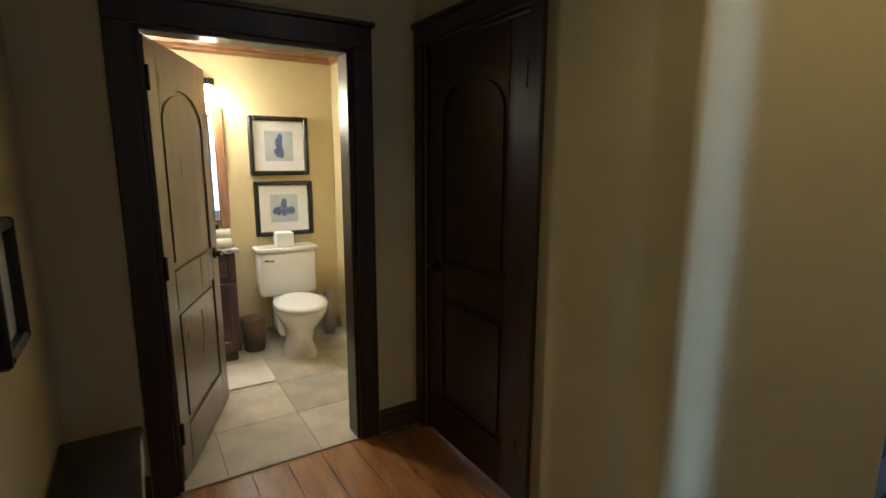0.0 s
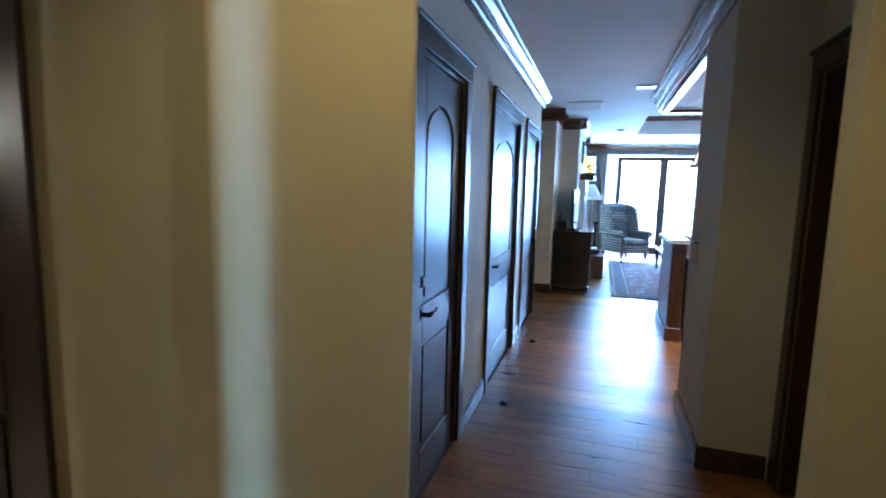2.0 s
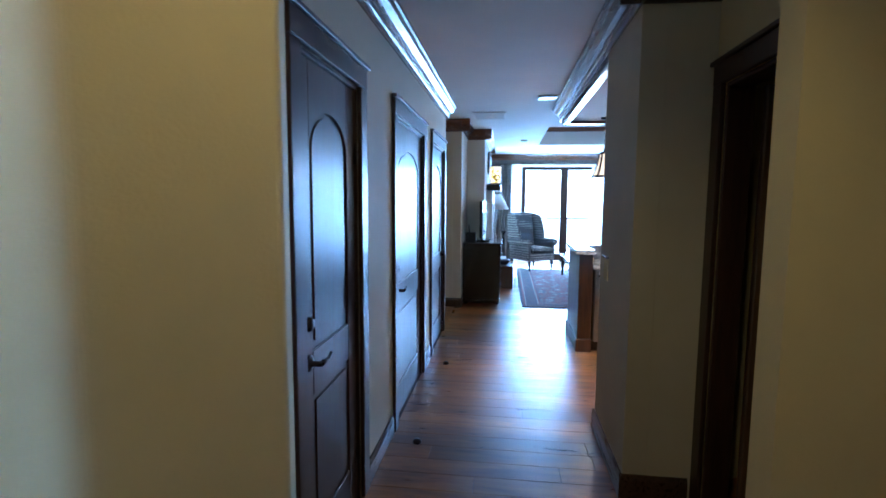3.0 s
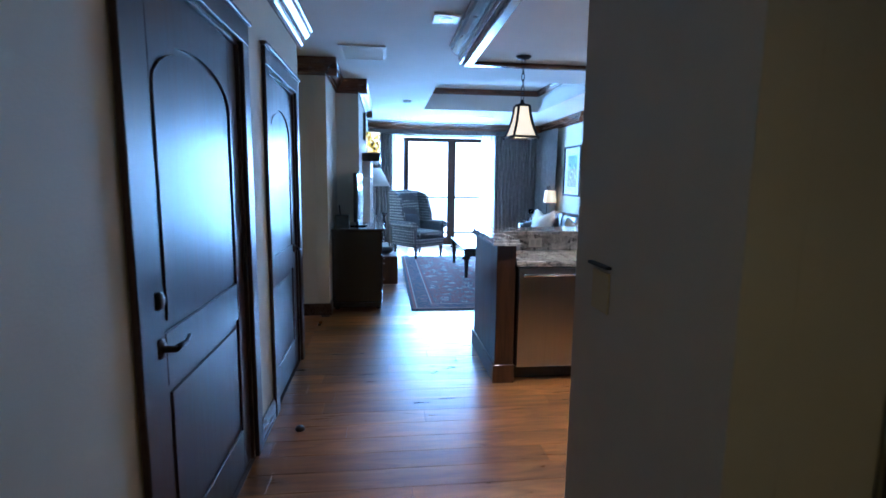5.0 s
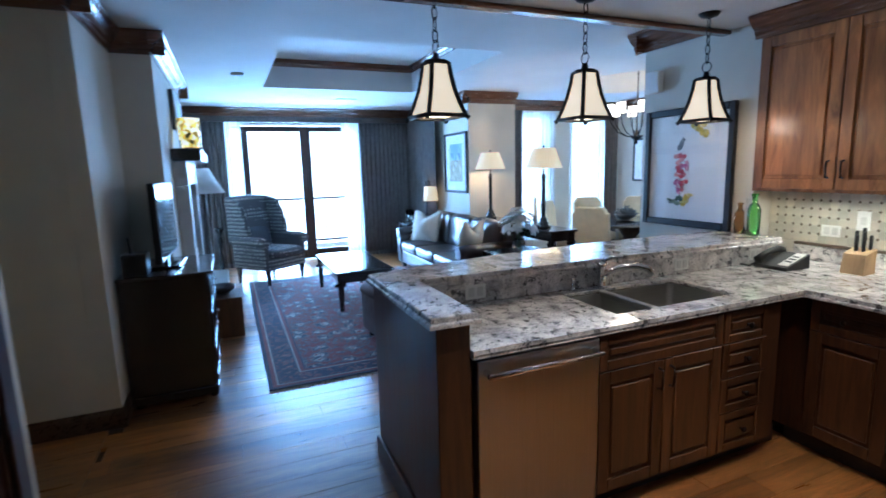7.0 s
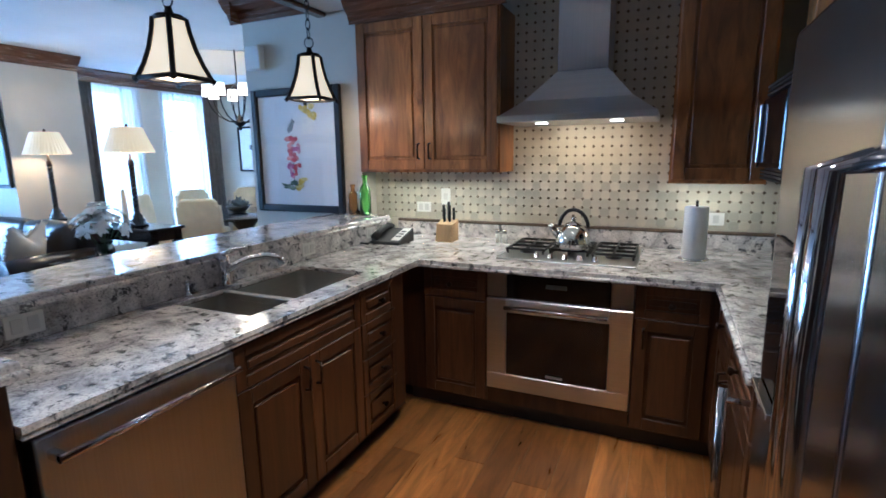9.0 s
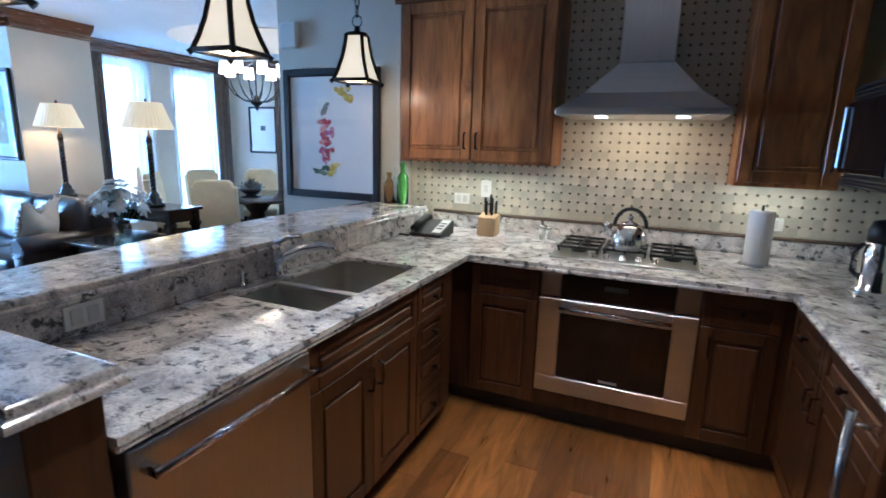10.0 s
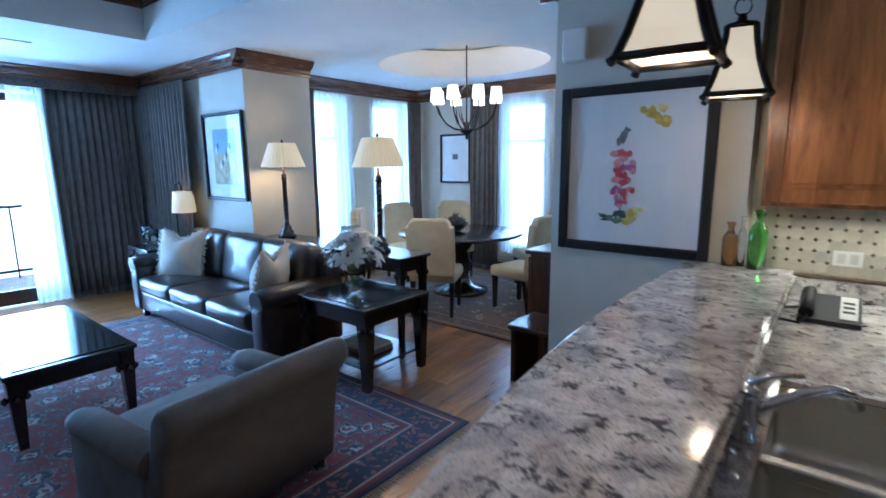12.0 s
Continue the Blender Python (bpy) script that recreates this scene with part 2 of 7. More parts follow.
BLACKWOOD = wood("black_wood", (0.008, 0.006, 0.006), (0.03, 0.02, 0.016), 0.22, (10, 1.0, 10), 0.6)
GRANITE = granite("speckled_granite")
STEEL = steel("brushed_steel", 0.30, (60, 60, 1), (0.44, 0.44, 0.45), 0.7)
SINK_STEEL = steel("sink_steel", 0.34, (60, 1, 60), (0.50, 0.49, 0.47))
FRIDGE_STEEL = steel("fridge_steel", 0.20, (60, 60, 1), (0.50, 0.51, 0.53))
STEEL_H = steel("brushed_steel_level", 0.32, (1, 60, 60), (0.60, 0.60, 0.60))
CHROME = steel("chrome", 0.08, (1, 1, 1), (0.75, 0.75, 0.77))
BRONZE = plain("oiled_bronze", (0.035, 0.025, 0.02), 0.35, 0.9, 0.2, 20, 0.1)
IRON = plain("wrought_iron", (0.02, 0.017, 0.015), 0.45, 0.7, 0.25, 25, 0.2)
BLACK = plain("black_plastic", (0.012, 0.012, 0.013), 0.3, 0, 0.1)
BLACKGLASS = plain("black_glass", (0.006, 0.006, 0.007), 0.06, 0, 0.05, bumps=0)
WHITE = plain("white_plastic", (0.75, 0.74, 0.70), 0.4, 0, 0.04)
PORCELAIN = plain("porcelain", (0.80, 0.79, 0.76), 0.12, 0, 0.03, bumps=0, coat=0.5)
PANE = pane_mat("window_pane")
SHEER = sheer_mat("sheer_voile")
DRAPE = plain("grey_drape", (0.15, 0.135, 0.125), 0.9, 0, 0.15, 12, 0.4, 150)
LEATHER = plain("dark_leather", (0.026, 0.017, 0.015), 0.34, 0, 0.3, 9, 0.6, 26, 0.55)
CREAM = plain("cream_upholstery", (0.66, 0.55, 0.34), 0.85, 0, 0.08, 8, 0.4, 160)
PALE = plain("pale_cushion", (0.62, 0.58, 0.50), 0.9, 0, 0.1, 8, 0.5, 120)
GREYFAB = plain("grey_upholstery", (0.20, 0.19, 0.19), 0.9, 0, 0.12, 10, 0.5, 170)
PAPER = plain("white_paper", (0.80, 0.80, 0.79), 0.8, 0, 0.03, bumps=0.05)
GROUT = plain("grout", (0.49, 0.46, 0.37), 0.9, 0, 0.1)
TILE = plain("cream_tile", (0.50, 0.47, 0.38), 0.35, 0, 0.10, 9, 0.15, 40, 0.2, vary=True)
DOT = plain("brown_dot_tile", (0.12, 0.085, 0.055), 0.35, 0, 0.2, 30, 0.1)
STONE = plain("travertine_tile", (0.44, 0.40, 0.32), 0.28, 0, 0.22, 5, 0.2, 30, 0.2, vary=True)

# ---- helpers for meshes ----
def box(bm, x0, x1, y0, y1, z0, z1, bev=0.0, seg=1):
    vs = [bm.verts.new(p) for p in ((x0, y0, z0), (x1, y0, z0), (x1, y1, z0), (x0, y1, z0), (x0, y0, z1), (x1, y0, z1), (x1, y1, z1), (x0, y1, z1))]
    fs = [bm.faces.new([vs[i] for i in f]) for f in ((3, 2, 1, 0), (4, 5, 6, 7), (0, 1, 5, 4), (1, 2, 6, 5), (2, 3, 7, 6), (3, 0, 4, 7))]
    if bev > 0:
        es = list({e for f in fs for e in f.edges})
        r = bmesh.ops.bevel(bm, geom=es, offset=bev, segments=seg, affect="EDGES", profile=0.5)
        if seg > 1:
            for f in r["faces"]:
                f.smooth = True
    return bm


def bx(x0, x1, y0, y1, z0, z1, bev=0.0, seg=1):
    return box(bmesh.new(), min(x0, x1), max(x0, x1), min(y0, y1), max(y0, y1), min(z0, z1), max(z0, z1), bev, seg)


def prism(bm, pts, axis, a, b):
    """A closed outline, extruded along an axis from a to b."""
    def at(p, c):
        return {"x": (c, p[0], p[1]), "y": (p[0], c, p[1]), "z": (p[0], p[1], c)}[axis]
    lo, hi = [bm.verts.new(at(p, a)) for p in pts], [bm.verts.new(at(p, b)) for p in pts]
    k = len(pts)
    fs = [bm.faces.new(lo), bm.faces.new(hi[::-1])]
    fs += [bm.faces.new((lo[i], hi[i], hi[(i + 1) % k], lo[(i + 1) % k])) for i in range(k)]
    bmesh.ops.recalc_face_normals(bm, faces=fs)
    return bm


def lathe(bm, prof, seg=20, c=(0, 0, 0), twist=None):
    rings = []
    for r, z in prof:
        rings.append([bm.verts.new((c[0] + r * math.cos(2 * math.pi * i / seg), c[1] + r * math.sin(2 * math.pi * i / seg), c[2] + z)) for i in range(seg)])
    for a, b in zip(rings, rings[1:]):
        for i in range(seg):
            f = bm.faces.new((a[i], a[(i + 1) % seg], b[(i + 1) % seg], b[i]))
            f.smooth = True
    if prof[0][0] > 1e-4:
        bm.faces.new(rings[0][::-1])
    if prof[-1][0] > 1e-4:
        bm.faces.new(rings[-1])
    return bm


def tube(bm, pts, r, seg=8, closed=False):
    pts = [Vector(p) for p in pts]
    rings = []
    k = len(pts)
    for i, p in enumerate(pts):
        a = pts[(i - 1) % k] if (closed or i > 0) else p
        b = pts[(i + 1) % k] if (closed or i < k - 1) else p
        d = (b - a).normalized()
        u = d.cross(Vector((0, 0, 1)))
        if u.length < 0.05:
            u = d.cross(Vector((1, 0, 0)))
        u.normalize()
        w = d.cross(u)
        rr = r[i] if isinstance(r, (list, tuple)) else r
        rings.append([bm.verts.new(p + rr * (math.cos(2 * math.pi * j / seg) * u + math.sin(2 * math.pi * j / seg) * w)) for j in range(seg)])
    pairs = list(zip(rings, rings[1:])) + ([(rings[-1], rings[0])] if closed else [])
    for a, b in pairs:
        for j in range(seg):
            f = bm.faces.new((a[j], a[(j + 1) % seg], b[(j + 1) % seg], b[j]))
            f.smooth = True
    if not closed:
        bm.faces.new(rings[0][::-1])
        bm.faces.new(rings[-1])
    bmesh.ops.recalc_face_normals(bm, faces=bm.faces[:])
    return bm


def cushion(bm, x0, x1, y0, y1, z0, z1, puff=0.03, n=6, bev=0.03):
    """A soft block with rounded edges and a swelling on every side."""
    k = bmesh.new()
    box(k, x0, x1, y0, y1, z0, z1)
    bmesh.ops.bevel(k, geom=k.edges[:], offset=min(bev, 0.45 * min(x1 - x0, y1 - y0, z1 - z0)), segments=3, affect="EDGES", profile=0.5)
    bmesh.ops.subdivide_edges(k, edges=[e for e in k.edges if e.calc_length() > 0.12], cuts=n - 1, use_grid_fill=True)
    cx, cy, cz = (x0 + x1) / 2, (y0 + y1) / 2, (z0 + z1) / 2
    hx, hy, hz = (x1 - x0) / 2, (y1 - y0) / 2, (z1 - z0) / 2
    for v in k.verts:
        u, w, t = (v.co.x - cx) / hx, (v.co.y - cy) / hy, (v.co.z - cz) / hz
        a, b_, c = max(0, 1 - u * u), max(0, 1 - w * w), max(0, 1 - t * t)
        j = 0.3 * puff * noise.noise(v.co * 6)
        v.co.x += u * (puff * b_ * c) + j
        v.co.y += w * (puff * a * c) + j
        v.co.z += t * (puff * a * b_) + j
    for f in k.faces:
        f.smooth = True
    me = bpy.data.meshes.new("tmp")
    k.to_mesh(me)
    bm.from_mesh(me)
    bpy.data.meshes.remove(me)
    k.free()
    return bm


def turn(bm, m):
    bmesh.ops.transform(bm, matrix=m, verts=bm.verts[:])
    return bm


def part(name, bm, material, parent, label=""):
    me = bpy.data.meshes.new(name)
    bm.to_mesh(me)
    bm.free()
    me.materials.append(material)
    ob = new(name, me)
    ob.parent = parent
    if parent is not None and parent.parent is None:
        ob.matrix_parent_inverse = parent.matrix_basis.inverted()
    if label:
        ob["label"] = label
    return ob


def thing(name, at, label, category, group=""):
    e = new(name)
    e.empty_display_size = 0.1
    e.matrix_basis = Matrix.Translation(at)
    return tagged(e, label, category, group)


def solid(name, bm, material, label="", category="", kind="structure"):
    return tagged(part(name, bm, material, None), label, category, "", kind)


def piece(name, mesh, parent, at=(0, 0, 0)):
    ob = new(name, mesh)
    ob.parent = parent
    ob.location = at
    return ob


def mesh_of(name, bm, material):
    me = bpy.data.meshes.new(name)
    bm.to_mesh(me)
    bm.free()
    me.materials.append(material)
    return me


# ---- structure ----
HC = 2.70          # ceiling
KC = 2.52          # dropped kitchen ceiling
WL, WR = 1.09, -0.29   # corridor walls
HALL = Vector((-0.215, -0.03, 0))   # offset of the entrance hall and bathroom from the drawn plan


def in_hall(ob):
    ob.matrix_basis = Matrix.Translation(HALL) @ ob.matrix_basis
    return ob


solid("floor", bx(-0.6, 14.1, -6.9, 2.79, -0.2, -0.025), plain("subfloor", (0.05, 0.03, 0.02), 0.9), "wide wooden plank floor with a satin finish")
in_hall(solid("floor_bathroom", bx(-0.2, 3.0, 2.80, 4.9, -0.2, -0.014), GROUT, "bathroom floor of pale travertine tiles"))


def wall(name, bm, mat=PAINT, label="plain painted wall"):
    return solid(name, bm, mat, label)


def wall_with_holes(name, axis, a0, a1, b0, b1, z1, holes, mat=PAINT, label="painted wall with openings"):
    """A wall along an axis from a0 to a1, b0..b1 thick; holes: (from, to, sill, head)."""
    bm = bmesh.new()
    cuts = sorted(holes)
    x = a0
    def put(p, q, lo, hi):
        if q - p > 1e-4 and hi - lo > 1e-4:
            box(bm, *((p, q, b0, b1) if axis == "x" else (b0, b1, p, q)), lo, hi)
    for p, q, lo, hi in cuts:
        put(x, p, 0, z1)
        put(p, q, 0, lo)
        put(p, q, hi, z1)
        x = q
    put(x, a1, 0, z1)
    return solid(name, bm, mat, label)


DH = 2.04          # hall doors
DC = 2.13          # corridor doors
wall_with_holes("wall_corridor_north", "x", 2.50, 7.02, WL, WL + 0.12, HC, [(2.70, 3.42, 0, DC), (4.268, 5.345, 0, DC), (5.895, 6.80, 0, DC)], PAINT_DAYLIT, "pale painted corridor wall with three doors")
hb = bmesh.new()
prism(hb, [(1.635, 1.87), (1.635, 1.72), (1.715, 1.44), (1.715, 1.29), (1.905, 1.24), (2.17, 0.90), (2.499, 1.035), (2.499, 1.87)], "z", 0, HC)
bmesh.ops.bevel(hb, geom=[e for e in hb.edges if abs(e.verts[0].co.z - e.verts[1].co.z) > 1 and e.verts[0].co.y < 1.8 and e.verts[0].co.x < 2.3], offset=0.018, segments=4, affect="EDGES", profile=0.5)
wall("wall_hall_east", hb, PAINT, "cream painted hall wall with rounded corners and angled faces")
in_hall(wall_with_holes("wall_closet", "y", 1.901, 2.799, 1.85, 1.97, HC, [(1.93, 2.72, 0, DH)]))
in_hall(wall_with_holes("wall_bathroom_south", "x", -0.2, 1.969, 2.80, 2.92, HC, [(0.62, 1.49, 0, 1.99)]))
in_hall(wall("wall_hall_west", bx(0.12, 0.24, -1.6, 2.799, 0, HC)))
# made-up slit, cut only to let the stripe lamp through
wall_with_holes("wall_hall_south", "x", -0.095, 2.40, -1.75, -1.631, HC, [(1.645, 1.845, 0.1, 2.5)], label="painted wall with a slit added for an unseen lamp")
wall("wall_hall_corner", bx(2.28, 2.40, -1.63, -0.33, 0, HC))
wall("wall_corridor_south", bx(3.62, 4.45, WR - 0.12, WR, 0, HC), PAINT_DAYLIT)
wall("wall_jog", bx(3.62, 3.74, -0.77, WR - 0.121, 0, HC), PAINT_DAYLIT, "short painted return wall beside a cupboard door")
wall_with_holes("wall_linen", "x", 2.401, 3.619, -0.77, -0.65, HC, [(2.70, 3.50, 0, DC)])
wall("wall_pantry_end", bx(4.33, 4.45, -0.52, WR - 0.121, 0, HC), PAINT_DAYLIT)
wall("wall_closet_back", bx(2.401, 3.89, -1.87, -1.75, 0, HC))
wall("wall_kitchen_west", bx(3.90, 4.02, -3.37, -0.52, 0, HC))
wall("wall_kitchen_south", bx(3.90, 7.0, -3.49, -3.371, 0, HC), PAINT_PALE)
wall("wall_picture", bx(7.001, 8.06, -3.49, -3.18, 0, HC), PAINT_PALE, "pale painted wall end with a framed print")
wall("wall_dining_west", bx(7.94, 8.06, -6.5, -3.491, 0, HC), PAINT_PALE)
wall_with_holes("wall_dining_south", "x", 7.94, 12.3, -6.62, -6.5, HC, [(9.82, 10.48, 0.35, 2.42)], PAINT_PALE)
wall_with_holes("wall_dining_east", "y", -6.5, -3.9, 12.12, 12.36, HC, [(-6.28, -5.52, 0.35, 2.48), (-5.0, -4.34, 0.35, 2.48)], PAINT_PALE)
wall("pillar", bx(11.42, 12.36, -3.899, -3.10, 0, HC), PAINT_PALE, "square painted pillar between sitting and dining room")
wall_with_holes("wall_living_east", "y", -3.3, 1.0, 13.9, 14.1, HC, [(-2.1, 0.22, 0, 2.42)], PAINT_PALE)
wall("wall_living_south", bx(12.361, 13.9, -3.3, -3.1, 0, HC), PAINT_PALE)
wall("wall_living_north", bx(8.19, 14.1, 1.001, 1.12, 0, HC), PAINT_PALE)
wall("wall_alcove_pier", bx(8.19, 8.31, 1.121, 2.3, 0, HC), PAINT_PALE)
wall("chimney_breast", bx(9.25, 11.7, 0.72, 1.0, 0, HC), PAINT_PALE, "projecting painted chimney breast")
wall("wall_passage_back", bx(6.9, 8.31, 2.3, 2.42, 0, HC))
wall("wall_passage_side", bx(6.9, 7.02, WL + 0.121, 2.3, 0, HC))
in_hall(wall("wall_bathroom_north", bx(-0.2, 2.3, 4.6, 4.72, 0, HC), PAINT))
in_hall(wall("wall_bathroom_east", bx(2.03, 2.15, 2.921, 4.6, 0, HC), PAINT))
in_hall(wall("wall_bathroom_west", bx(-0.2, -0.08, 2.921, 4.6, 0, HC), PAINT))
for nm, a in (("wall_room_back_a", (2.50, 4.0, 1.9, 2.0)),):
    wall(nm, bx(*a, 0, HC))

# ceilings: one slab with two raised trays, and the dropped kitchen ceiling
cb = bmesh.new()
TX0, TX1, TY0, TY1 = 9.04, 11.68, -2.33, -0.28
DX0, DX1, DY0, DY1 = 9.15, 11.2, -6.0, -4.2
box(cb, -0.4, TX0, -6.7, 2.9, HC, HC + 0.1)
box(cb, TX0, TX1, TY1, 2.9, HC, HC + 0.1)
box(cb, TX1, 14.2, -6.7, 2.9, HC, HC + 0.1)
box(cb, TX0, TX1, DY1, TY0, HC, HC + 0.1)
box(cb, DX1, TX1, -6.7, DY1, HC, HC + 0.1)
box(cb, TX0, DX1, -6.7, DY0, HC, HC + 0.1)
box(cb, TX0, DX0, DY0, DY1, HC, HC + 0.1)
for x0, x1, y0, y1 in ((TX0, TX1, TY0, TY1), (DX0, DX1, DY0, DY1)):
    box(cb, x0 - 0.1, x1 + 0.1, y0 - 0.1, y1 + 0.1, HC + 0.36, HC + 0.44)
    box(cb, x0 - 0.1, x0, y0, y1, HC + 0.1, HC + 0.36)
    box(cb, x1, x1 + 0.1, y0, y1, HC + 0.1, HC + 0.36)
    box(cb, x0 - 0.1, x1 + 0.1, y0 - 0.1, y0, HC + 0.1, HC + 0.36)
    box(cb, x0 - 0.1, x1 + 0.1, y1, y1 + 0.1, HC + 0.1, HC + 0.36)
# the dining tray is an oval well
NO = 48
ov_c = ((DX0 + DX1) / 2, (DY0 + DY1) / 2)
rims = []
for z, k in ((HC, 0.985), (HC + 0.34, 0.985)):
    rims.append([cb.verts.new((ov_c[0] + k * (DX1 - DX0) / 2 * math.cos(2 * math.pi * i / NO), ov_c[1] + k * (DY1 - DY0) / 2 * math.sin(2 * math.pi * i / NO), z)) for i in range(NO)])
outer = []
for i in range(NO):
    c, q = math.cos(2 * math.pi * i / NO), math.sin(2 * math.pi * i / NO)
    g = 1 / max(abs(c), abs(q))
    outer.append(cb.verts.new((ov_c[0] + (DX1 - DX0) / 2 * c * g, ov_c[1] + (DY1 - DY0) / 2 * q * g, HC)))
for i in range(NO):
    j = (i + 1) % NO
    cb.faces.new((rims[0][i], rims[0][j], rims[1][j], rims[1][i])).smooth = True
    cb.faces.new((rims[0][i], outer[i], outer[j], rims[0][j]))
solid("ceiling", cb, CEIL, "white painted ceiling with a square and an oval raised tray")
solid("ceiling_kitchen", bx(4.451, 7.32, -3.37, -0.30, KC, HC - 0.004), CEIL, "dropped white kitchen ceiling")
in_hall(solid("ceiling_bathroom", bx(-0.2, 2.3, 2.921, 4.72, 2.34, 2.40), CEIL, "white bathroom ceiling"))
for ob_name, a in (("roof", (-0.5, 14.4, -6.9, 5.0, 3.3, 3.4)),):
    solid(ob_name, bx(*a), CEIL)


# mouldings
CROWN = [(0, 0), (0.11, 0), (0.11, -0.022), (0.098, -0.030), (0.085, -0.055), (0.055, -0.085), (0.032, -0.098), (0.030, -0.125), (0.018, -0.135), (0.014, -0.165), (0, -0.165)]


def crown(name, axis, side, wall_at, a, b, top, mat=TRIM, s=1.0):
    """A crown moulding along an axis from a to b, on the wall face at wall_at, its projection to the given side."""
    bm = bmesh.new()
    prism(bm, [(wall_at + side * (0.002 + p * s), top + q * s) for p, q in CROWN], axis, a, b)
    return solid(name, bm, mat, "glossy dark wooden crown moulding")


def skirting(name, axis, side, wall_at, a, b, h=0.13, mat=DARKWOOD_H):
    bm = bmesh.new()
    prism(bm, [(wall_at + side * p, q) for p, q in ((0.001, 0.001), (0.018, 0.001), (0.018, h - 0.03), (0.012, h - 0.012), (0.008, h), (0.001, h))], axis, a, b)
    return solid(name, bm, mat, "dark wooden skirting board")


T = HC - 0.002
crown("trim_crown_corridor_north", "x", -1, WL, 2.501, 7.14, T)
crown("trim_crown_corridor_south", "x", 1, WR, 3.51, 4.45, T)
crown("trim_crown_jog", "y", -1, 3.62, -0.65, WR + 0.11, T, DARKWOOD_H)
crown("trim_crown_kitchen_edge", "x", 1, -0.30, 4.46, 7.43, T)
crown("trim_crown_bar_edge", "y", 1, 7.32, -3.18, -0.301, T, s=0.9)
solid("trim_bar_beam", bx(7.24, 7.318, -3.17, -0.305, KC - 0.035, KC - 0.002, 0.008), TRIM, "dark wooden nosing under the kitchen ceiling edge")
solid("trim_kitchen_beam", bx(4.46, 7.238, -0.38, -0.305, KC - 0.035, KC - 0.002, 0.008), TRIM, "dark wooden nosing under the kitchen ceiling edge")
crown("trim_crown_passage", "y", 1, 7.02, WL, 2.3, T)
crown("trim_crown_pier", "y", -1, 8.19, 0.88, 2.3, T)
crown("trim_crown_north", "x", -1, 1.001, 8.08, 9.25, T)
crown("trim_crown_chimney_side", "y", -1, 9.25, 0.61, 1.001, T)
crown("trim_crown_chimney", "x", -1, 0.72, 9.14, 11.81, T)
crown("trim_crown_chimney_back", "y", 1, 11.7, 0.61, 1.001, T)
crown("trim_crown_north_b", "x", -1, 1.001, 11.7, 13.9, T)
crown("trim_crown_east", "y", -1, 13.9, -3.1, 1.0, T)
crown("trim_crown_living_south", "x", 1, -3.1, 11.31, 13.9, T)
crown("trim_crown_pillar", "y", -1, 11.42, -3.9, -2.99, T)
crown("trim_crown_dining_east", "y", -1, 12.12, -6.5, -3.9, T)
crown("trim_crown_dining_south", "x", 1, -6.5, 8.06, 12.12, T)
crown("trim_crown_picture", "x", 1, -3.18, 7.0, 8.17, T)
crown("trim_crown_picture_end", "y", 1, 8.06, -6.5, -3.07, T)
in_hall(crown("trim_crown_bathroom", "x", -1, 4.6, -0.08, 2.03, 2.339, wood("honey_trim", (0.14, 0.06, 0.02), (0.32, 0.16, 0.06), 0.3, (1.2, 1.2, 14)), 0.7))
in_hall(crown("trim_crown_bathroom_east", "y", -1, 2.03, 2.92, 4.6, 2.339, bpy.data.materials["honey_trim"], 0.7))
for nm, (x0, x1, y0, y1) in (("sitting", (TX0, TX1, TY0, TY1)),):
    zt = HC + 0.358
    for k, (ax, sd, w, a, b) in enumerate((("y", 1, x0, y0, y1), ("y", -1, x1, y0, y1), ("x", 1, y0, x0, x1), ("x", -1, y1, x0, x1))):
        crown("trim_tray_%s_%s" % (nm, "abcd"[k]), ax, sd, w, a, b, zt, TRIM, 0.55)
skirting("baseboard_north_a", "x", -1, WL, 2.501, 2.595)
skirting("baseboard_north_b", "x", -1, WL, 3.525, 4.15)
skirting("baseboard_north_c", "x", -1, WL, 5.45, 5.79)
skirting("baseboard_south", "x", 1, WR, 3.60, 4.45)
skirting("baseboard_jog", "y", -1, 3.62, -0.62, WR + 0.018)
skirting("baseboard_hall_corner", "y", 1, 2.40, -0.645, -0.33)
skirting("baseboard_pantry_end", "y", 1, 4.45, -0.52, WR + 0.017)
in_hall(skirting("baseboard_bath_wall", "x", -1, 2.80, 1.60, 1.849))
in_hall(skirting("baseboard_bath_wall_b", "x", -1, 2.80, 0.245, 0.515))
skirting("baseboard_pier", "y", -1, 8.19, 0.98, 2.3)
skirting("baseboard_north_living", "x", -1, 1.001, 8.17, 9.25)
skirting("baseboard_chimney_side", "y", -1, 9.25, 0.70, 1.001)
skirting("baseboard_chimney", "x", -1, 0.72, 9.23, 11.7)
skirting("baseboard_picture", "x", 1, -3.18, 7.3, 8.06)
skirting("baseboard_picture_end", "y", 1, 8.06, -6.5, -3.162)
skirting("baseboard_pillar", "y", -1, 11.42, -3.9, -3.08)
skirting("baseboard_living_south", "x", 1, -3.1, 11.4, 13.9)
skirting("baseboard_dining_east", "y", -1, 12.12, -6.5, -3.9)
skirting("baseboard_dining_south", "x", 1, -6.5, 8.06, 12.12)


